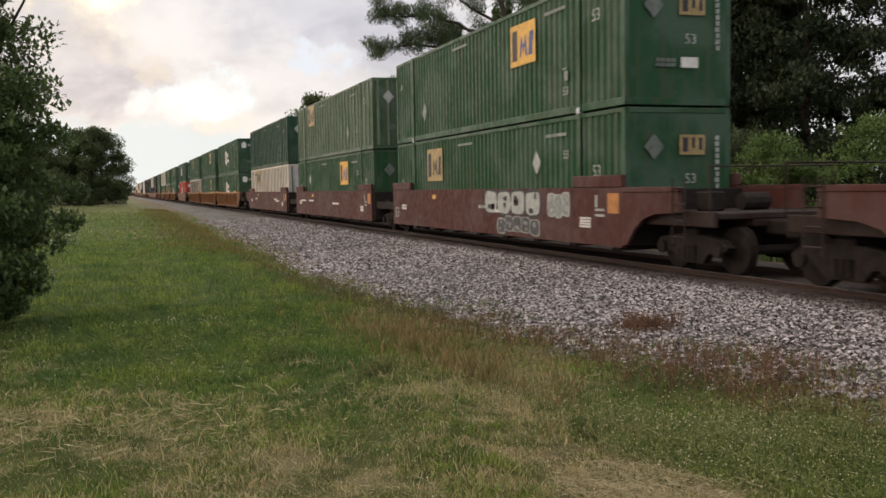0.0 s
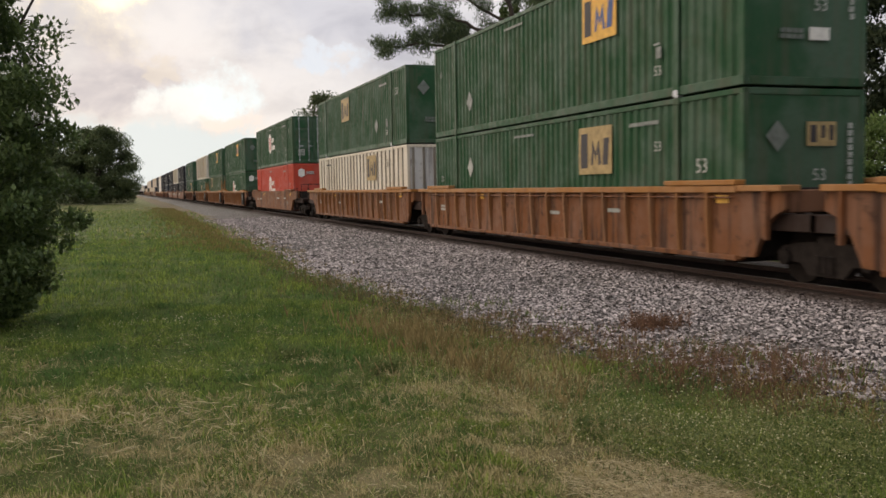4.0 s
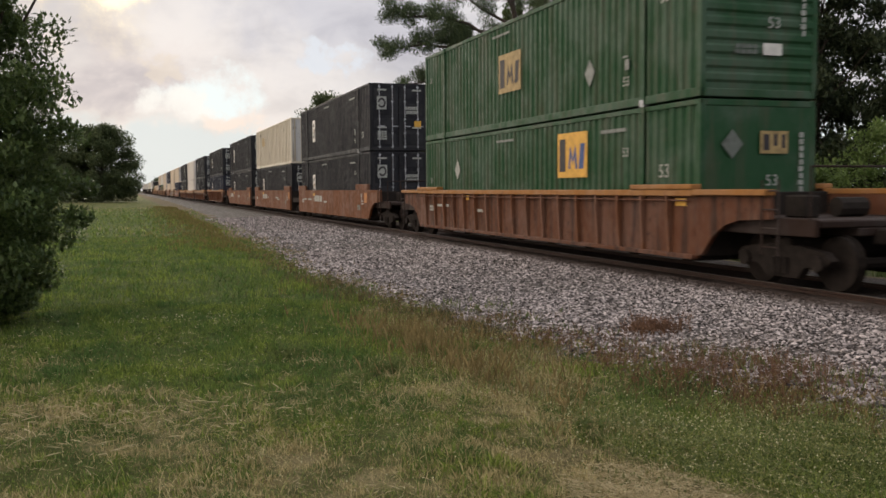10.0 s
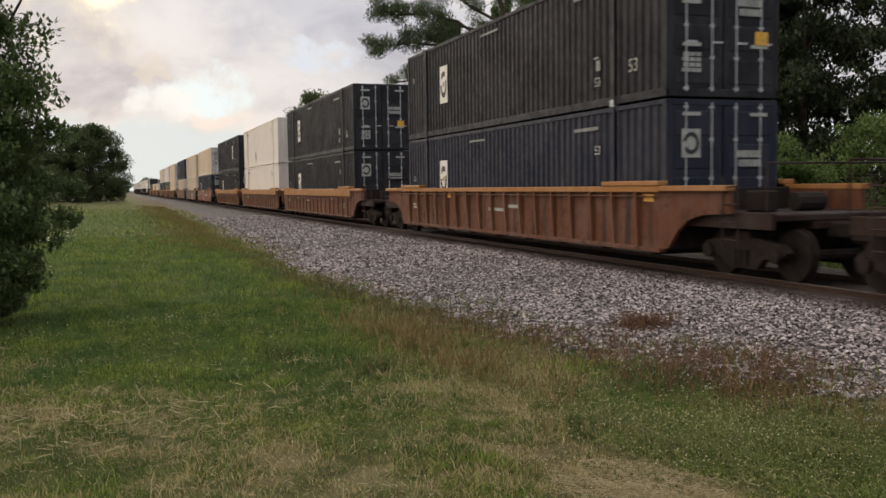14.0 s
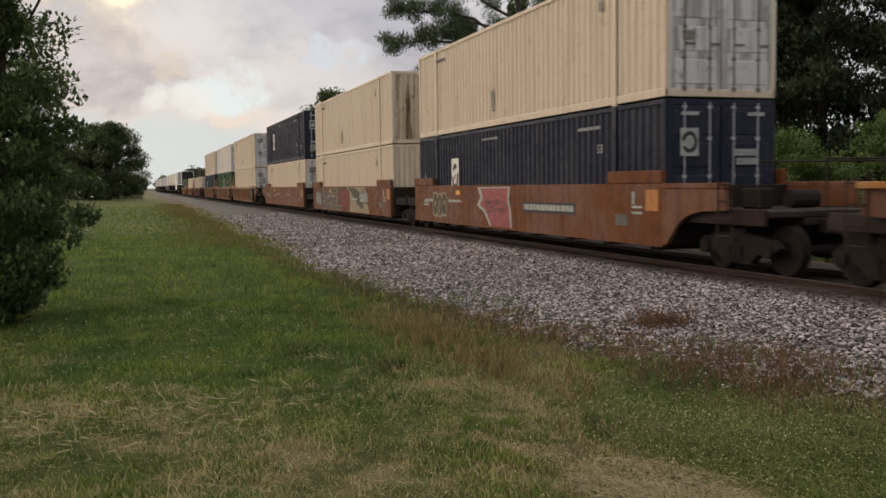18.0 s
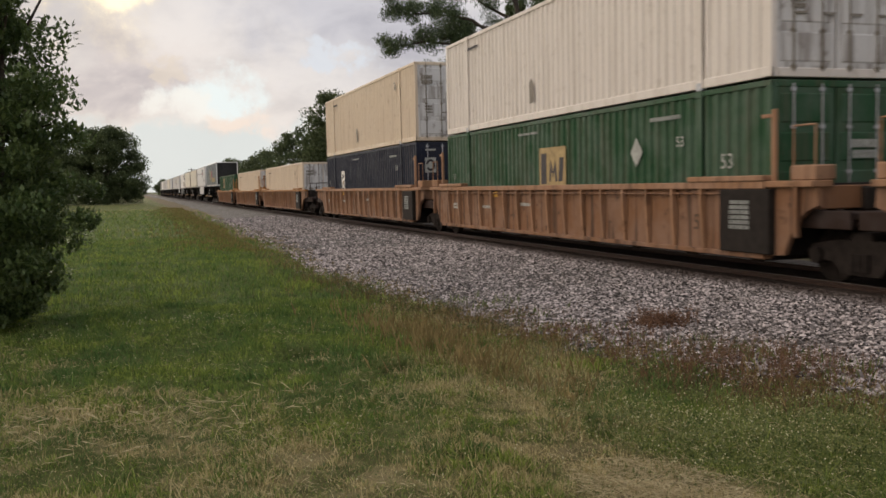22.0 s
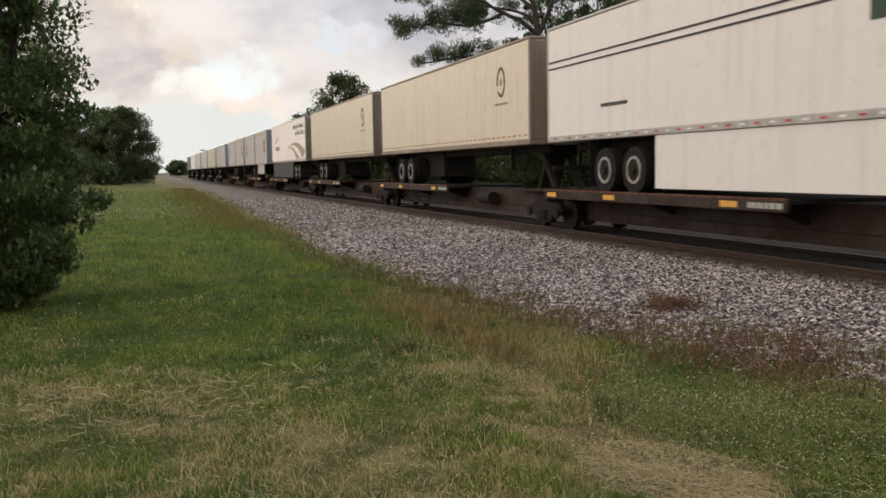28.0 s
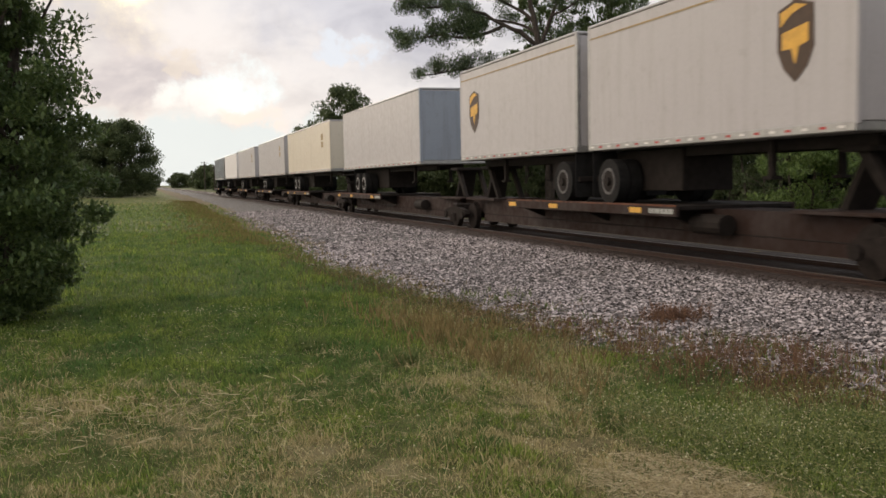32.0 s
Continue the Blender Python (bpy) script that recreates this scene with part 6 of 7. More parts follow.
def ballast_stones():
    r = np.random.RandomState(4)
    base_v = [(-1, -0.7, 0), (0.9, -0.8, 0.1), (1, 0.7, -0.1), (-0.8, 0.9, 0.1), (0.3, 0.1, 0.9), (-0.3, -0.2, 0.75)]
    base_f = [(0, 1, 5), (1, 4, 5), (1, 2, 4), (2, 3, 4), (3, 5, 4), (3, 0, 5)]
    out = []
    for y0, y1, n in ((4, 14, 52000), (14, 26, 30000), (26, 60, 16000)):
        ys = r.uniform(y0, y1, n)
        us = r.uniform(0, 1, n)
        for y, u in zip(ys, us):
            e = stone_edge(y) - 0.25
            x = e + (9.9 - e) * u ** 0.9
            s = r.uniform(0.011, 0.027) * (1 if y < 20 else 1.4)
            out.append((x, y, (lumpy(x, y) if x < 8.8 else ground_height(x, y)) + 0.045 + r.uniform(-0.015, 0.02), s * r.uniform(0.8, 1.4), s, s * r.uniform(0.7, 1.0), r.uniform(0, 6.28), r.uniform(-0.6, 0.6)))
    # strays in the weeds
    for k in range(7000):
        y = 5 + 25 * r.uniform(0, 1) ** 1.5
        x = stone_edge(y) - abs(r.normal(0, 0.28))
        s = r.uniform(0.008, 0.022)
        out.append((x, y, lumpy(x, y) + 0.012, s * 1.2, s, s * 0.8, r.uniform(0, 6.28), 0.2))
    me = scatter_mesh("ballast_stones", base_v, base_f, out, STONE)
    tagged(new("ballast_stones", me), "loose crushed grey ballast stones", "ballast", kind="stuff")


ballast_stones()

RAIL_STEEL = plain("rusty_rail_steel", (0.055, 0.028, 0.019), 0.6, 0.3, 0.3)
RAIL_TOP = plain("worn_rail_head", (0.30, 0.27, 0.25), 0.35, 0.8, 0.2)
TIE_WOOD = plain("creosoted_tie_wood", (0.06, 0.045, 0.035), 0.9, 0.0, 0.4)


def railway():
    track = tagged(new("railway_track"), "single railway track of rusty rails on dark timber ties", "railway track", kind="structure")
    prof = [(-0.07, -0.17), (0.07, -0.17), (0.07, -0.155), (0.012, -0.13), (0.012, -0.045), (0.036, -0.035), (0.036, -0.004), (-0.036, -0.004), (-0.036, -0.035), (-0.012, -0.045), (-0.012, -0.13), (-0.07, -0.155)]
    for x in (-0.752, 0.752):
        rail = part("rail", Geo().prism(prof, "y", -120, 1700).mesh("rail", RAIL_STEEL), track, (TRACK + x, 0, 0))
        part("rail_head", Geo().box(-0.03, 0.03, -120, 1700, -0.006, 0.0).mesh("rail_head", RAIL_TOP), rail)
    me = Geo().block(-1.3, 1.3, -0.11, 0.11, -0.34, -0.165, 0.012).mesh("tie", TIE_WOOD)
    for k in range(150):
        part("tie", me, track, (TRACK, 2.0 + k * 0.495, 0.0))


railway()

# ---------------------------------------------------------------- grass and weeds


def leaf_material(name, a, b, dry=None, rough=0.7, spec=0.2, thin=0.35):
    """Leaves and blades, each of its own tone; some light comes through them."""
    m, nt, p = shader(name, rough, 0.0, spec)
    rnd = nt.nodes.new("ShaderNodeNewGeometry").outputs["Random Per Island"]
    tone = n_mul(nt, n_mul(nt, rnd, 7.31), 1.0, "MODULO")
    col = n_mix(nt, tone, a, b)
    if dry:
        pos = world_space(nt)
        lush = n_range(nt, n_mul(nt, n_mul(nt, n_noise(nt, pos, 0.9, 4), 0.6), n_mul(nt, n_noise(nt, pos, 5.0, 3), 0.4), "ADD"), 0.42, 0.58)
        col = n_mix(nt, lush, n_mix(nt, tone, tuple(c * s for c, s in zip(a, (0.45, 0.62, 0.9))), tuple(c * s for c, s in zip(b, (0.42, 0.58, 0.75)))), col)
        k = n_range(nt, n_mul(nt, dryness(nt, pos), rnd, "SUBTRACT"), -0.12, 0.12)
        col = n_mix(nt, k, col, n_mix(nt, tone, dry[0], dry[1]))
    nt.links.new(col, p.inputs["Base Color"])
    through_leaf = nt.nodes.new("ShaderNodeBsdfTranslucent")
    nt.links.new(col, through_leaf.inputs["Color"])
    mx = nt.nodes.new("ShaderNodeMixShader")
    mx.inputs[0].default_value = thin
    nt.links.new(p.outputs[0], mx.inputs[1])
    nt.links.new(through_leaf.outputs[0], mx.inputs[2])
    nt.links.new(mx.outputs[0], nt.nodes["Material Output"].inputs["Surface"])
    return m


LAWN = leaf_material("grass_blade", (0.085, 0.130, 0.018), (0.31, 0.385, 0.085), ((0.22, 0.185, 0.08), (0.63, 0.53, 0.29)))
WEED_DRY = leaf_material("dry_weed", (0.14, 0.105, 0.045), (0.34, 0.26, 0.12))
FAR_BROWN = leaf_material("brownish_grass", (0.12, 0.105, 0.035), (0.26, 0.21, 0.085))
WEED_RED = leaf_material("reddish_weed", (0.11, 0.062, 0.036), (0.25, 0.155, 0.085))
CLOVER = leaf_material("low_green_weed", (0.080, 0.115, 0.034), (0.185, 0.215, 0.075))

BLADE_V = [(-0.5, 0, 0), (0.5, 0, 0), (0.2, 0.25, 0.6), (-0.1, 0.7, 1.0)]
BLADE_F = [(0, 1, 2), (0, 2, 3)]
LEAF_V = [(0, 0, 0), (0.5, -0.1, 0.42), (0, 0.06, 1.0), (-0.5, -0.1, 0.42)]
LEAF_F = [(0, 1, 2), (0, 2, 3)]
STEM_V = [(-0.5, 0, 0), (0.5, 0, 0), (0.2, 0.6, 1.0), (-0.2, 0.6, 1.0)]
STEM_F = [(0, 1, 2), (0, 2, 3)]


def grass():
    r = np.random.RandomState(9)
    out = []
    for y0, y1, n, tall, wide in ((3.0, 7.0, 170000, 0.040, 0.0042), (7.0, 14.0, 130000, 0.055, 0.0065), (14.0, 34.0, 60000, 0.085, 0.014), (34.0, 90.0, 24000, 0.12, 0.035)):
        ys = r.uniform(y0, y1, n)
        for y in ys:
            e = stone_edge(y)
            lo = -1.2 - 0.28 * y
            x = lo + (e + 0.15 - lo) * r.uniform(0, 1)
            if (x - 2.8) ** 2 + ((y - 4.35) / 1.15) ** 2 < 0.20 and r.uniform() < 0.72:
                continue
            k = 0.6 + 0.7 * max(0.0, noise.noise((x * 1.3, y * 1.3, 2.0)) + 0.3) + 0.9 * max(0.0, noise.noise((x * 4.1, y * 4.1, 7.0)) + 0.1)
            h = tall * k * r.uniform(0.5, 1.4)
            out.append((x, y, lumpy(x, y) - 0.01, wide * r.uniform(0.7, 1.4), h * r.uniform(0.2, 0.9), h, r.uniform(0, 6.28), r.uniform(-0.7, 0.5)))
    me = scatter_mesh("grass", BLADE_V, BLADE_F, out, LAWN)
    tagged(new("grass", me), "mown lawn grass, green with dry brown patches", "grass", kind="stuff")


grass()


def weeds(name, label, material, n, where, tall, wide, seed):
    r = np.random.RandomState(seed)
    out = []
    for k in range(n):
        x, y = where(r)
        for j in range(9):
            h = tall * r.uniform(0.4, 1.2)
            out.append((x + r.normal(0, 0.06), y + r.normal(0, 0.06), lumpy(x, y), wide * r.uniform(0.6, 1.3), h * r.uniform(0.1, 0.6), h, r.uniform(0, 6.28), r.uniform(-0.25, 0.25)))
    me = scatter_mesh(name, BLADE_V, BLADE_F, out, material)
    tagged(new(name, me), label, "weeds", kind="stuff")


def branched_weeds(name, label, stem, leaf, n, where, tall, seed, twigs=5, leaves=12, leaf_size=0.014):
    """Many-stemmed weeds: thin leaning stems from one foot, small leaves and seed heads along them."""
    r = np.random.RandomState(seed)
    stems, bits = [], []
    for k in range(n):
        x, y = where(r)
        z, high = lumpy(x, y), tall * r.uniform(0.45, 1.15)
        for j in range(twigs):
            turn, lean, h = r.uniform(0, 6.28), r.uniform(0.05, 0.6), high * r.uniform(0.6, 1.0)
            stems.append((x, y, z, 0.0035, h * lean * 1.4, h, turn, 0.0))
            for q in range(leaves // twigs):
                u = r.uniform(0.35, 1.0)
                off = h * lean * 0.84 * u
                s = leaf_size * r.uniform(0.6, 1.4)
                bits.append((x - off * math.sin(turn) + r.normal(0, 0.012), y + off * math.cos(turn) + r.normal(0, 0.012), z + h * u, s * 0.6, s, s, r.uniform(0, 6.28), r.uniform(-1.5, 1.5)))
    ob = tagged(new(name, scatter_mesh(name, STEM_V, STEM_F, stems, stem)), label, "weeds", kind="stuff")
    part("leaves", scatter_mesh("leaves", LEAF_V, LEAF_F, bits, leaf), ob)
    return ob


def fringe(r):
    while True:
        y = 5 + 30 * r.uniform(0, 1) ** 1.5
        if noise.noise((y * 0.7, 4.0, 1.0)) > -0.15 + 0.3 * r.uniform(-1, 1):
            return stone_edge(y) - 0.25 + r.normal(0, 0.42), y


def red_fringe(r):
    while True:
        y = r.uniform(5.8, 12.0)
        if noise.noise((y * 0.9, 9.0, 1.0)) > 0.0 + 0.2 * r.uniform(-1, 1):
            return stone_edge(y) + r.normal(-0.5 if y < 7.6 else -0.05, 0.5), y


def lush(r):
    return 4.3 + r.normal(0, 0.75), 5.4 + r.normal(0, 0.8)


weeds("dry_grass_fringe", "tall dry brown grass along the ballast's edge", WEED_DRY, 620, fringe, 0.13, 0.005, 21)
weeds("red_weed_fringe", "low reddish-brown weeds at the ballast's edge", WEED_RED, 450, red_fringe, 0.105, 0.0045, 22)


def clover():
    """Round low leaves between the blades, in drifts."""
    r = np.random.RandomState(63)
    out = []
    for k in range(70000):
        y = 3.2 + 11 * r.uniform(0, 1) ** 1.5
        x = -1.2 - 0.27 * y + (stone_edge(y) + 1.2 + 0.27 * y) * r.uniform(0, 1)
        if noise.noise((x * 0.8, y * 0.8, 12.0)) + 0.5 * noise.noise((x * 2.7, y * 2.7, 4.0)) < 0.05 + 0.15 * r.uniform(-1, 1) - 0.4 * (x > 3.4 and y < 7):
            continue
        s = r.uniform(0.006, 0.013) * (1 + 0.05 * y)
        out.append((x, y, lumpy(x, y) + r.uniform(0.01, 0.06), s, s, s * 0.9, r.uniform(0, 6.28), r.uniform(-1.5, -0.6)))
    tagged(new("clover", scatter_mesh("clover", LEAF_V, LEAF_F, out, CLOVER)), "low round-leaved clover in the lawn", "clover", kind="stuff")


weeds("clover_patch", "bright low green weeds in the lawn", CLOVER, 900, lush, 0.05, 0.010, 23)


def spot(x, y, wide, deep):
    return lambda r: (x + r.normal(0, wide), y + r.normal(0, deep))


def among(*spots):
    """One of several growing places, picked by its weight: x, y, spread in x and y, weight."""
    total = sum(q[4] for q in spots)

    def pick(r):
        u = r.uniform(0, total)
        for x, y, wide, deep, w in spots:
            u -= w
            if u <= 0:
                return x + r.normal(0, wide), y + r.normal(0, deep)
        return spots[0][0], spots[0][1]
    return pick


SEEDY = leaf_material("rusty_seed_heads", (0.085, 0.045, 0.030), (0.24, 0.135, 0.085))
DULL_LEAF = leaf_material("dull_weed_leaf", (0.050, 0.062, 0.024), (0.14, 0.15, 0.062))
branched_weeds("red_weed", "reddish-brown weed growing in the ballast", WEED_RED, SEEDY, 100, spot(6.25, 9.95, 0.16, 0.16), 0.27, 31, 6, 36, 0.021)
branched_weeds("red_weed_thicket", "rusty-brown seeding weeds at the ballast's foot", WEED_RED, SEEDY, 370,
               among((5.45, 7.4, 0.45, 0.32, 3.0), (5.0, 8.2, 0.40, 0.35, 1.4), (5.6, 6.7, 0.45, 0.28, 2.6), (4.75, 9.6, 0.35, 0.40, 1.6), (5.5, 9.2, 0.22, 0.25, 0.6), (6.0, 7.2, 0.2, 0.22, 0.8)), 0.26, 32, 6, 24, 0.015)
branched_weeds("dark_weed_fringe", "dark brown and green weeds between lawn and stone", WEED_RED, DULL_LEAF, 420,
               among((3.55, 14.3, 0.35, 0.7, 1.5), (3.2, 18.0, 0.28, 1.2, 1.2), (4.0, 12.4, 0.32, 0.5, 1.4), (4.3, 10.6, 0.3, 0.4, 1.2), (3.4, 22.5, 0.3, 2.0, 0.8), (5.6, 8.0, 0.35, 0.3, 0.9), (3.55, 16.4, 0.25, 0.4, 0.6)), 0.24, 33, 5, 20, 0.020)
branched_weeds("leafy_weed", "dark leafy weeds standing in the lawn", CLOVER, CLOVER, 60,
               among((2.17, 7.9, 0.10, 0.16, 1.4), (1.45, 8.9, 0.10, 0.2, 1.0), (1.75, 7.3, 0.2, 0.2, 0.7), (3.0, 5.6, 0.14, 0.14, 0.8), (1.2, 6.4, 0.3, 0.3, 0.6)), 0.20, 34, 5, 40, 0.024)
LUSH = leaf_material("bright_weed_leaf", (0.075, 0.100, 0.024), (0.27, 0.29, 0.085), rough=0.5, spec=0.35)


def lush_mat():
    """A low mat of small broad leaves, thick towards the ballast's foot, with taller sprigs."""
    r = np.random.RandomState(36)
    out = []
    for k in range(46000):
        x, y = 4.35 + r.normal(0, 0.85), 5.3 + r.normal(0, 0.75)
        if y < 3.2 or x > stone_edge(y) - 0.1 or x - 3.0 < 0.5 * noise.noise((x * 1.7, y * 1.7, 3.0)) - 0.22 * (y - 5.0):
            continue
        top = 0.075 + 0.10 * max(0.0, noise.noise((x * 2.6, y * 2.6, 6.0)))
        s = r.uniform(0.008, 0.020)
        out.append((x, y, lumpy(x, y) + top * r.uniform(0.15, 1.0), s * 0.75, s, s, r.uniform(0, 6.28), r.uniform(-1.7, -0.4)))
    tagged(new("leafy_ground_cover", scatter_mesh("leafy_ground_cover", LEAF_V, LEAF_F, out, LUSH)), "thick mat of bright small-leaved weeds", "weeds", kind="stuff")


lush_mat()


def long_blades():
    """Uncut blades that lean and lie every way over the mown ones, green and straw."""
    r = np.random.RandomState(38)
    v = [(-0.5, 0.0, 0.0), (0.5, 0.0, 0.0), (0.42, 0.22, 0.55), (-0.42, 0.22, 0.55), (0.3, 0.62, 0.86), (-0.3, 0.62, 0.86), (0.0, 1.1, 0.92)]
    f = [(0, 1, 2), (0, 2, 3), (3, 2, 4), (3, 4, 5), (5, 4, 6)]
    out = []
    for k in range(34000):
        y = 3.2 + 11 * r.uniform(0, 1) ** 1.3
        lo = -1.2 - 0.26 * y
        x = lo + (stone_edge(y) - lo) * r.uniform(0, 1)
        if (x - 2.85) ** 2 + ((y - 4.3) / 1.25) ** 2 < 0.5 or noise.noise((x * 1.1, y * 1.1, 15.0)) + 0.5 * noise.noise((x * 3.0, y * 3.0, 2.0)) < 0.35 * r.uniform(-1, 1):
            continue
        h = r.uniform(0.06, 0.15)
        out.append((x, y, lumpy(x, y) - 0.005, r.uniform(0.0025, 0.0045) * (1 + 0.05 * y), h * r.uniform(0.4, 1.3), h, r.uniform(0, 6.28), r.uniform(-0.9, 0.2)))
    tagged(new("long_grass", scatter_mesh("long_grass", v, f, out, LAWN)), "loose uncut grass blades leaning over the lawn", "grass", kind="stuff")


long_blades()
clover()
weeds("dry_tall_grass", "thin patch of tall straw-brown grass in the lawn", WEED_DRY, 230, lambda r: (3.1 + r.normal(0, 0.4), 9.3 + r.normal(0, 1.5)), 0.20, 0.003, 26)
weeds("far_brown_grass", "long reddish-brown grass far along the lawn", FAR_BROWN, 1700, lambda r: (lambda y: (stone_edge(y) - 0.9 - abs(r.normal(0, 1.1)), y))(r.uniform(26.0, 105.0)), 0.14, 0.03, 27)
weeds("green_weed_tufts", "tufts of dull green weeds at the ballast's edge", CLOVER, 90, lambda r: (lambda y: (stone_edge(y) + r.normal(0.35, 0.35), y))(r.uniform(6.0, 14.0)), 0.16, 0.008, 25)

# ---------------------------------------------------------------- trees
BARK = plain("grey_brown_bark", (0.075, 0.058, 0.045), 0.9, 0.0, 0.4, 9.0)
HOLLY = leaf_material("glossy_dark_leaf", (0.050, 0.085, 0.028), (0.155, 0.205, 0.070), rough=0.45, spec=0.4, thin=0.4)
OAK = leaf_material("dark_oak_leaf", (0.024, 0.038, 0.020), (0.075, 0.090, 0.044), rough=0.6)
PINE = leaf_material("pine_needles", (0.050, 0.080, 0.040), (0.14, 0.18, 0.08), rough=0.6)
HAZY = leaf_material("mid_green_leaf", (0.050, 0.072, 0.030), (0.125, 0.150, 0.066), rough=0.6)
LIGHT = leaf_material("airy_tree_leaf", (0.050, 0.080, 0.030), (0.14, 0.18, 0.065), rough=0.6)
BRIGHT = leaf_material("light_green_leaf", (0.085, 0.135, 0.035), (0.18, 0.24, 0.075), rough=0.6)


def limb(g, p, q, r0, r1, n=7, bend=0.0, seed=0):
    r = random.Random(seed)
    p, q = Vector(p), Vector(q)
    last, k = p, 4
    ring0 = None
    side = (q - p).orthogonal().normalized()
    for i in range(k + 1):
        t = i / k
        c = p.lerp(q, t) + side * bend * math.sin(math.pi * t) + Vector((r.uniform(-1, 1), r.uniform(-1, 1), 0)) * bend * 0.25 * (0 < i < k)
        d = (q - p).normalized()
        s = d.orthogonal().normalized()
        u = d.cross(s)
        rad = r0 + (r1 - r0) * t
        ring = [c + (s * math.cos(a * math.tau / n) + u * math.sin(a * math.tau / n)) * rad for a in range(n)]
        base = len(g.v)
        g.v += [tuple(o) for o in ring]
        if i:
            b0 = base - n
            g.f += [(b0 + a, b0 + (a + 1) % n, base + (a + 1) % n, base + a) for a in range(n)]
        last = c
    return last


HOLLY_SHAPE = ((0.0, 0.52), (0.08, 0.84), (0.19, 1.02), (0.28, 0.98), (0.38, 0.88), (0.5, 0.93), (0.62, 0.88), (0.72, 0.96), (0.85, 0.82), (1.0, 0.35))


def crown_width(kind, t):
    """Half width of a crown at the part t of its height, of the full spread."""
    if kind == "column":
        for (a, u), (b, w) in zip(HOLLY_SHAPE, HOLLY_SHAPE[1:]):
            if a <= t <= b:
                return u + (w - u) * (t - a) / (b - a)
    if kind == "open":
        return 0.55 + 0.45 * math.sin(math.pi * t)
    return math.sqrt(max(0.02, 1 - (max(0.0, t - 0.32) / 0.70) ** 2)) * (0.80 + 0.20 * min(1, t / 0.32))


def tree(name, label, x, y, height, spread, crown_from, leaf, leaf_size, clumps, per, seed, trunks=1, lean=0.0, clump_r=0.2, kind="dome", flat=0.75):
    """Tapered trunk, limbs to clumps of leaves with gaps between them."""
    r = random.Random(seed)
    root = thing(name, label, "tree", "")
    root.location = (x, y, ground_height(x, y) - 0.05)
    g = Geo()
    centres = []
    for t in range(trunks):
        a = t * math.tau / trunks + r.uniform(-0.4, 0.4)
        off = 0.0 if trunks == 1 else 0.22 * spread
        base = (off * math.cos(a), off * math.sin(a), 0)
        tip = (lean * height + off * 2.0 * math.cos(a), off * 2.0 * math.sin(a), height * 0.85)
        limb(g, base, tip, height * 0.020 / trunks ** 0.6 + 0.02, 0.03, 8, height * 0.02, seed + t)
        for k in range(max(4, clumps // trunks)):
            u = r.random()
            h = crown_from + (0.97 - crown_from) * u
            w = spread * crown_width(kind, u)
            d = w * math.sqrt(r.uniform(0.05, 1.0)) * r.uniform(0.82, 1.06)
            a2 = r.uniform(0, 6.28)
            c = Vector((lean * height * h + d * math.cos(a2), d * math.sin(a2), height * h))
            if kind == "column" and 0.3 < u < 0.75 and noise.noise((c.x * 2.3, c.y * 0.9, c.z * 2.3 + 3.0)) < -0.08:
                continue
            centres.append(c)
            if k % 5 == 0:
                b = Vector(base).lerp(Vector(tip), max(0.05, min(1.0, h * 0.8)))
                limb(g, b, c, 0.010 * height ** 0.75 * 0.6 + 0.008, 0.010, 5, 0.10 * d, seed * 7 + k)
    part("trunk", g.mesh("trunk", BARK), root)
    rn = np.random.RandomState(seed)
    C = np.array([tuple(c) for c in centres])
    n = len(C) * per
    idx = np.repeat(np.arange(len(C)), per)
    cr = clump_r * spread * rn.uniform(0.6, 1.4, len(C))[idx]
    d = rn.normal(0, 1, (n, 3))
    d /= np.linalg.norm(d, axis=1)[:, None]
    d *= (rn.uniform(0.1, 1, n) ** 0.5)[:, None]
    d[:, 2] *= flat
    pts = C[idx] + d * cr[:, None]
    pts[:, 2] = np.maximum(pts[:, 2], 0.12 + 0.1 * rn.uniform(0, 1, n))
    s = leaf_size * 0.85 * rn.uniform(0.6, 1.4, n)
    P = np.stack([pts[:, 0], pts[:, 1], pts[:, 2], s * 0.6, s, s, rn.uniform(0, 6.28, n), rn.uniform(-1.9, 1.9, n)], 1)
    part("crown", scatter_mesh("crown", LEAF_V, LEAF_F, P, leaf), root)
    return root


# the glossy tree at the lawn's edge, in several stems
tree("broadleaf_tree", "dense dark glossy-leaved tree with several stems at the lawn's edge", -2.12, 12.4, 6.4, 1.72, 0.03, HOLLY, 0.085, 640, 260, 7, trunks=5, clump_r=0.155, kind="column")
# the round trees farther up the lawn
tree("oak_tree", "broad dark round-topped tree beside the track", -3.3, 138.0, 10.7, 5.7, 0.04, HAZY, 0.32, 240, 260, 5, clump_r=0.19)
tree("oak_tree", "dark tree behind the round one", -14.0, 150.0, 9.8, 6.0, 0.04, HAZY, 0.42, 150, 130, 6, clump_r=0.2)
tree("oak_tree", "broad dark tree beside the round one", -10.5, 141.0, 9.2, 5.2, 0.03, HAZY, 0.36, 170, 160, 8, clump_r=0.2)
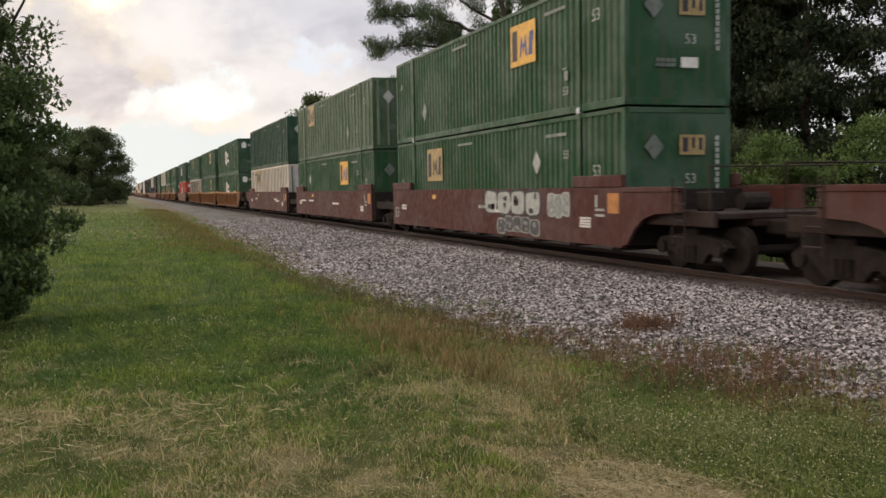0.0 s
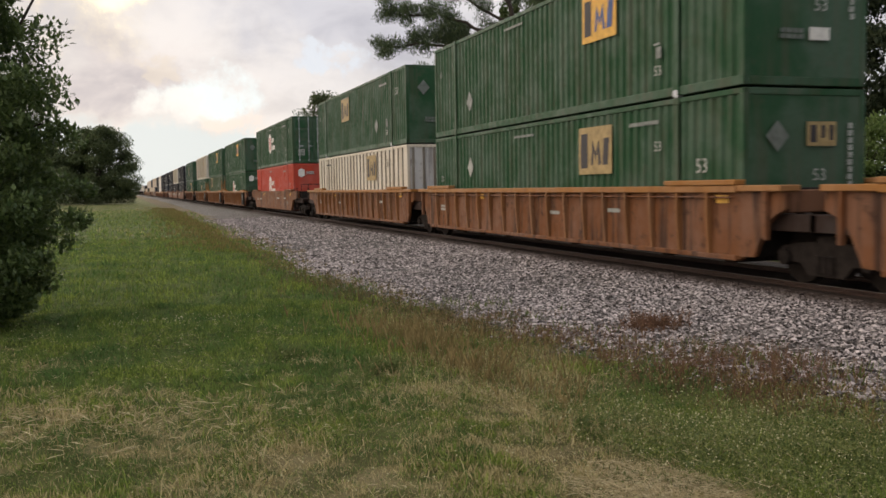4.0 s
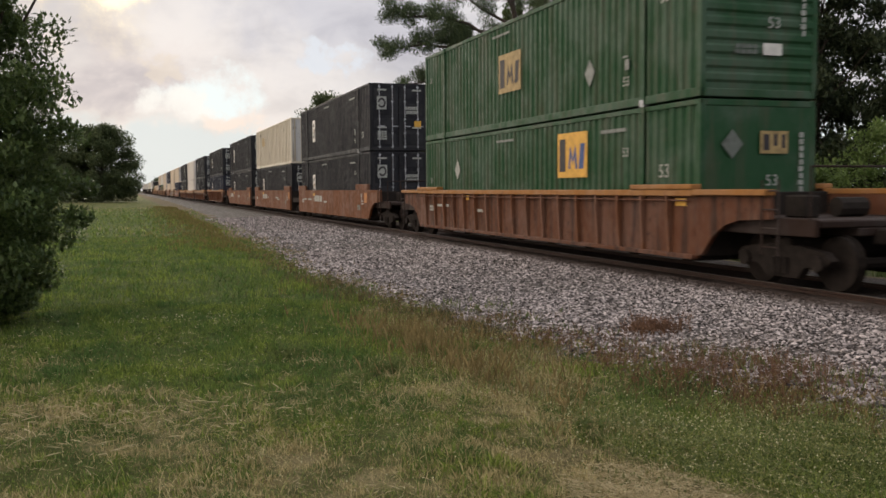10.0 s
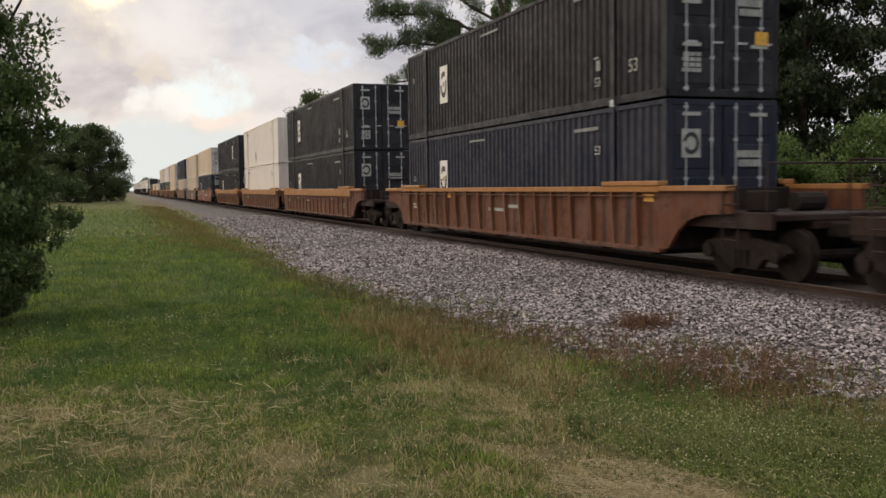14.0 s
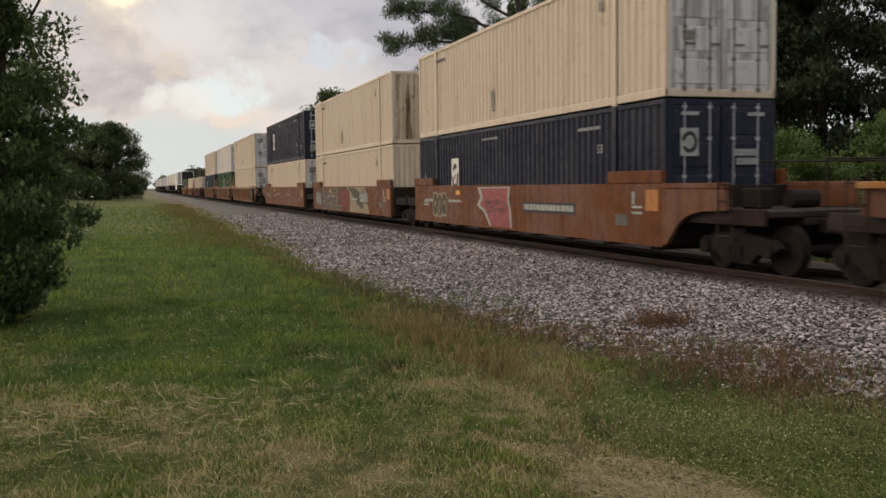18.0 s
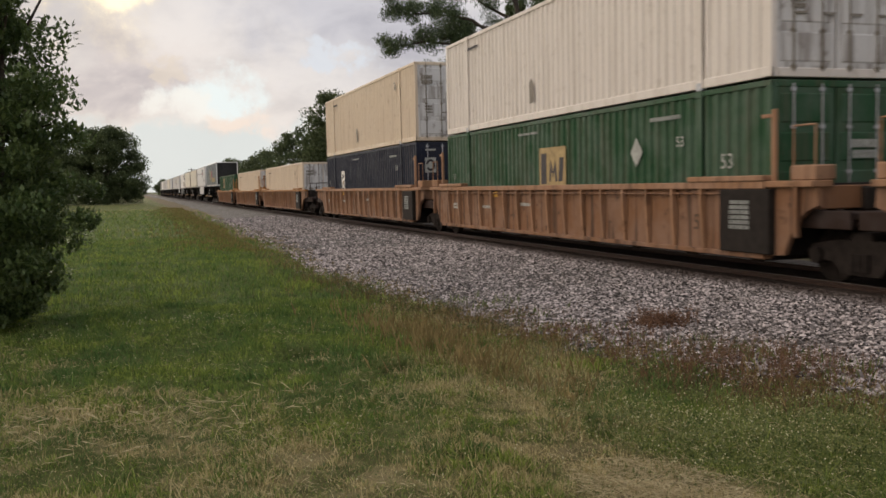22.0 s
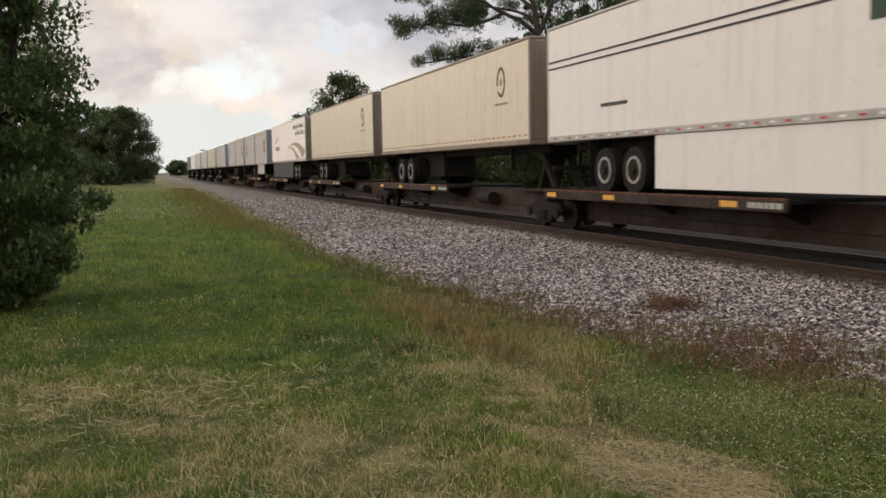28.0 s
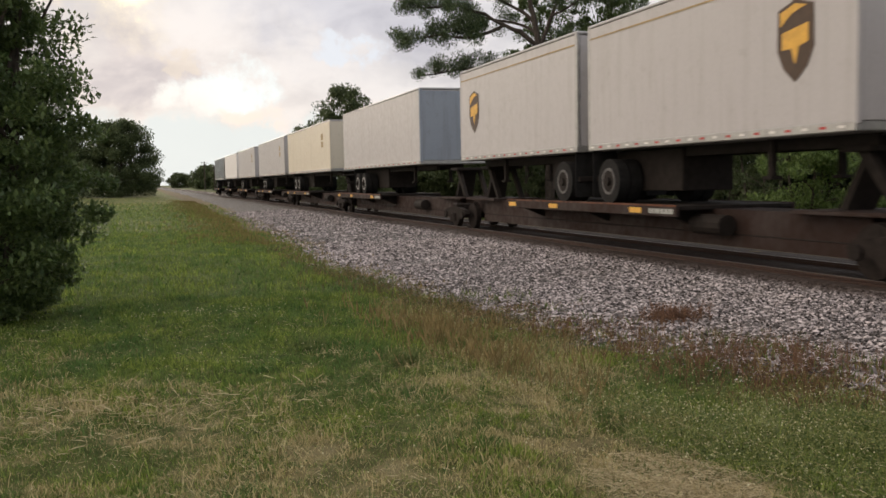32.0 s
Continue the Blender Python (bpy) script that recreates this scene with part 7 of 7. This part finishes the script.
# behind the track: a pine with open limbs, airy light trees, dark evergreens, shrubs
tree("oak_tree", "slender light-leaved tree behind the track", 30.5, 57.0, 15.0, 4.4, 0.22, LIGHT, 0.24, 250, 110, 12, clump_r=0.13, kind="open")
tree("oak_tree", "slender light-leaved tree behind the track", 27.6, 60.0, 16.0, 3.6, 0.25, LIGHT, 0.22, 190, 110, 34, clump_r=0.13, kind="open")
evergreens = [tree("evergreen_tree", "large dark evergreen tree behind the track", 30.5, 42.5, 14.5, 4.7, 0.03, OAK, 0.31, 230, 210, 13, clump_r=0.2),
              tree("evergreen_tree", "large dark evergreen tree behind the track", 33.3, 38.2, 15.0, 4.6, 0.03, OAK, 0.31, 230, 210, 14, clump_r=0.2)]
for k, (dx, dy, turn, size) in enumerate(((34.5, 31.5, 70, 0.5), (38.0, 24.5, 200, 0.5), (38.5, 48.0, 140, 1.0), (43.0, 38.0, 320, 0.5), (42.0, 29.0, 20, 0.55), (36.5, 15.0, 110, 0.6), (37.5, 33.5, 250, 0.95))):
    copy_thing(evergreens[k % 2], pose(dx, dy, ground_height(dx, dy) - 0.05, 0, 0, turn) @ Matrix.Scale(size, 4))
for dx, dy, hh, sp, seed in ((20.5, 97.0, 12.4, 4.6, 16), (26.0, 84.0, 9.6, 4.6, 17), (27.0, 73.0, 9.0, 4.4, 18), (25.5, 63.5, 7.4, 3.8, 27), (29.0, 66.0, 8.2, 4.0, 28), (24.5, 72.0, 7.6, 3.8, 29), (23.0, 80.0, 8.4, 4.0, 30), (30.5, 50.0, 7.0, 3.6, 31), (28.2, 55.5, 9.4, 3.4, 32), (23.5, 91.0, 9.4, 4.2, 33), (24.0, 118.0, 10.2, 5.0, 19),
                             (25.0, 150.0, 11.0, 5.6, 20), (26.0, 190.0, 9.5, 6.0, 21), (25.0, 240.0, 9.5, 6.5, 22), (27.0, 310.0, 9.0, 7.5, 23), (26.0, 400.0, 9.0, 9.0, 24)):
    tree("bushy_tree", "dark bushy tree behind the track", dx, dy, hh, sp, 0.03, HAZY, 0.26 + 0.0022 * (dy - 60), 150, 120 if dy < 130 else 70, seed, clump_r=0.2)
for dx, dy, hh, sp, seed in ((23.5, 28.5, 3.8, 2.1, 41), (24.5, 24.5, 4.2, 2.2, 42), (25.0, 33.0, 4.4, 2.3, 43), (25.5, 20.0, 3.8, 2.2, 44), (26.5, 38.5, 4.6, 2.4, 45), (26.5, 46.0, 4.4, 2.4, 46), (26.0, 57.0, 4.6, 2.6, 47)):
    tree("shrub", "light green leafy shrub behind the track" if dy < 32 else "dull green leafy shrub behind the track", dx, dy, hh, sp, 0.03, BRIGHT if dy < 32 else HAZY, 0.15, 70, 160, seed, trunks=3, clump_r=0.24)
for dx, dy, hh, sp, seed in ((-9.0, 560.0, 9.5, 9.0, 51), (2.0, 600.0, 8.5, 8.0, 52), (21.0, 610.0, 9.0, 8.0, 53), (35.0, 590.0, 10.0, 9.0, 54), (-26.0, 560.0, 10.0, 10.0, 55)):
    tree("bushy_tree", "distant dark tree where the track ends in haze", dx, dy, hh, sp, 0.02, HAZY, 1.2, 90, 60, seed, clump_r=0.22)


def pine(x, y, seed):
    """A leaning trunk, long crooked limbs, flat tufts of needles at their ends."""
    r = random.Random(seed)
    root = thing("pine_tree", "tall pine with crooked open limbs and tufted needles", "tree")
    root.location = (x, y, ground_height(x, y) - 0.05)
    g, tufts = Geo(), []
    over = Vector((0.91, -0.42, 0.0))   # across the view from the lawn
    away = Vector((0.42, 0.91, 0.0))

    def spot_at(u, z, w=0.0):
        return over * u + away * w + Vector((0, 0, z))

    def bough(points, r0, r1, tuft_from, count, wide):
        """A crooked limb through a few points (across, height, depth), with tufts over its outer part."""
        path = [spot_at(*q) for q in points]
        n = len(path) - 1
        for k in range(n):
            a, b = r0 + (r1 - r0) * k / n, r0 + (r1 - r0) * (k + 1) / n
            limb(g, path[k], path[k + 1], a, b, 7, 0.12, seed * 3 + k + len(g.v))
        for k in range(count):
            t = (tuft_from + (1.03 - tuft_from) * r.random() ** 0.8) * n
            i = min(n - 1, int(t))
            p = path[i].lerp(path[i + 1], t - i)
            c = p + Vector((r.uniform(-1, 1), r.uniform(-1, 1), r.uniform(-0.45, 0.75))) * wide
            tufts.append(c)
            limb(g, p, c, 0.028, 0.012, 4, 0.08, seed + k)

    bough([(0.3, 0.0), (0.35, 4.0), (-0.1, 7.9), (-0.3, 10.7), (-0.9, 14.0), (-0.6, 17.5)], 0.36, 0.09, 0.8, 16, 1.2)
    bough([(-0.25, 10.5), (0.4, 12.0), (1.2, 14.2), (1.8, 16.6)], 0.15, 0.05, 0.45, 14, 1.1)
    bough([(-0.05, 7.6), (-1.6, 8.9, 0.5), (-3.4, 9.5, 0.6), (-5.6, 9.3, 0.2), (-8.0, 9.0, 0.4)], 0.16, 0.04, 0.42, 22, 0.75)
    bough([(-0.3, 10.6), (-1.4, 11.5, -0.4), (-2.4, 11.9, -0.6), (-4.4, 11.2, -0.5), (-6.6, 11.4, -0.8), (-8.6, 11.2, -0.9)], 0.17, 0.04, 0.40, 34, 0.95)
    bough([(-2.4, 11.9, -0.6), (-3.6, 12.6, -0.9), (-5.4, 13.2, -1.0), (-7.6, 13.2, -0.6), (-8.4, 13.6, -0.6)], 0.11, 0.04, 0.25, 28, 0.9)
    bough([(-0.5, 12.0), (-1.8, 13.2, 0.8), (-3.8, 14.6, 1.2), (-6.2, 15.6, 1.0)], 0.13, 0.04, 0.35, 22, 1.0)
    bough([(-0.4, 11.4), (-2.0, 12.4, 1.6), (-4.2, 13.0, 2.2), (-5.4, 12.2, 2.6)], 0.11, 0.04, 0.35, 16, 0.9)
    bough([(-0.8, 13.6), (-2.2, 15.4, -0.8), (-4.0, 16.4, -1.2)], 0.10, 0.04, 0.3, 14, 1.0)
    bough([(-0.2, 9.6), (1.2, 10.8, 0.8), (2.4, 11.2, 1.0)], 0.09, 0.03, 0.5, 7, 0.7)
    bough([(0.5, 12.4), (2.0, 13.0, -0.8), (3.4, 13.8, -1.0)], 0.08, 0.03, 0.4, 8, 0.8)
    part("trunk", g.mesh("trunk", BARK), root)
    rn = np.random.RandomState(seed)
    C = np.array([tuple(c) for c in tufts])
    per = 230
    idx = np.repeat(np.arange(len(C)), per)
    n = len(idx)
    d = rn.normal(0, 1, (n, 3))
    d /= np.linalg.norm(d, axis=1)[:, None]
    d *= (rn.uniform(0, 1, n) ** 0.45)[:, None] * np.array([0.95, 0.95, 0.8])
    pts = C[idx] + d * rn.uniform(0.5, 0.85, len(C))[idx][:, None]
    s = rn.uniform(0.14, 0.30, n)
    P = np.stack([pts[:, 0], pts[:, 1], pts[:, 2], s * 0.13, s, s, rn.uniform(0, 6.28, n), rn.uniform(-1.6, 1.6, n)], 1)
    part("crown", scatter_mesh("crown", LEAF_V, LEAF_F, P, PINE), root)


pine(24.6, 54.6, 11)
tree("bushy_tree", "leafy dark understorey tree round the pine's foot", 23.6, 55.2, 9.0, 1.9, 0.03, HAZY, 0.2, 80, 120, 35, clump_r=0.24, kind="open")


def utility_pole(x, y, h):
    root = thing("utility_pole", "wooden utility pole with a crossarm beside the track", "pole", "poles along the track")
    root.location = (x, y, ground_height(x, y))
    part("pole", Geo().prism([(0.16 * math.cos(k * math.tau / 8), 0.16 * math.sin(k * math.tau / 8)) for k in range(8)], "z", 0, h).mesh("pole", BARK), root)
    for z in (h - 0.5, h - 1.6):
        part("crossarm", Geo().box(-1.2, 1.2, -0.07, 0.07, z, z + 0.16).mesh("crossarm", BARK), root)
        for k in (-1.05, -0.5, 0.5, 1.05):
            part("insulator", shared("insulator", SIGN_FADED, lambda: Geo().tube((0, 0, 0), (0, 0, 0.2), 0.06, 6)), root, (k, 0, z + 0.16))


utility_pole(19.8, 330.0, 10.0)
utility_pole(21.0, 300.0, 8.0)


def straw():
    """Cut straw lying in the lawn, and small pale flower heads."""
    r = np.random.RandomState(77)
    out, dots = [], []
    for k in range(4200):
        a, d = r.uniform(0, 6.28), r.uniform(0, 1) ** 0.6
        x, y, q = 2.8 + 0.55 * d * math.cos(a), 4.35 + 0.62 * d * math.sin(a), r.uniform(0.03, 0.10)
        out.append((x, y, lumpy(x, y) + r.uniform(0.005, 0.03), 0.0030, q * 0.25, q, r.uniform(0, 6.28), -1.45 + r.uniform(-0.2, 0.35)))
    for k in range(420):
        x, y, q = -0.3 + r.normal(0, 0.8), 6.8 + r.normal(0, 0.4), r.uniform(0.05, 0.16)
        out.append((x, y, lumpy(x, y) + r.uniform(0.03, 0.09), 0.0030, q * 0.3, q, r.uniform(0, 6.28), -1.2 + r.uniform(-0.4, 0.5)))
    for k in range(150):
        x, y = 0.5 + r.normal(0, 0.6), 11.6 + r.normal(0, 0.25)
        dots.append((x, y, lumpy(x, y) + r.uniform(0.05, 0.10), 0.016, 0.016, 0.014, r.uniform(0, 6.28), r.uniform(-0.5, 0.5)))
    for k in range(16000):
        y = 3.2 + 8 * r.uniform(0, 1) ** 1.6
        x = -1.2 - 0.25 * y + (stone_edge(y) + 1.2 + 0.25 * y) * r.uniform(0, 1)
        if noise.noise((x * 0.7, y * 0.7, 9.0)) < -0.05 + 0.25 * r.uniform(-1, 1):
            continue
        q = r.uniform(0.02, 0.09)
        out.append((x, y, lumpy(x, y) + r.uniform(0.02, 0.07), 0.0020, q * 0.25, q, r.uniform(0, 6.28), -1.3 + r.uniform(-0.3, 0.6)))
    for k in range(2600):
        y = 3.4 + 10 * r.uniform(0, 1) ** 1.4
        x = -1.2 - 0.25 * y + (stone_edge(y) + 0.8 + 0.25 * y) * r.uniform(0, 1)
        if k % 2:
            x, y = 4.2 + r.normal(0, 0.9), 5.6 + r.normal(0, 0.8)
        dots.append((x, y, lumpy(x, y) + r.uniform(0.06, 0.11), 0.0135, 0.0135, 0.012, r.uniform(0, 6.28), r.uniform(-0.5, 0.5)))
    tagged(new("straw", scatter_mesh("straw", BLADE_V, BLADE_F, out, leaf_material("dry_straw", (0.36, 0.29, 0.16), (0.66, 0.57, 0.37)))), "cut dry straw lying in the lawn", "straw", kind="stuff")
    tagged(new("flower_heads", scatter_mesh("flower_heads", LEAF_V, LEAF_F, dots, leaf_material("pale_petal", (0.45, 0.43, 0.22), (0.66, 0.62, 0.42)))), "tiny pale flower heads in the lawn", "flowers", kind="stuff")


straw()
weeds("field_weeds", "rank green weeds in the field beyond the track", CLOVER, 2600, lambda r: (16.4 + 8 * r.uniform(0, 1) ** 1.3, r.uniform(8, 70)), 0.6, 0.03, 24)


def motions():
    """The whole train runs towards the camera's side and past it at one speed."""
    for ob, q, z in TRAIN:
        walk(ob, [(0.0, pose(TRACK, q, z)), (16.0, pose(TRACK, q - SPEED * 16.0, z)), (CLIP, pose(TRACK, q - SPEED * CLIP, z))])


motions()
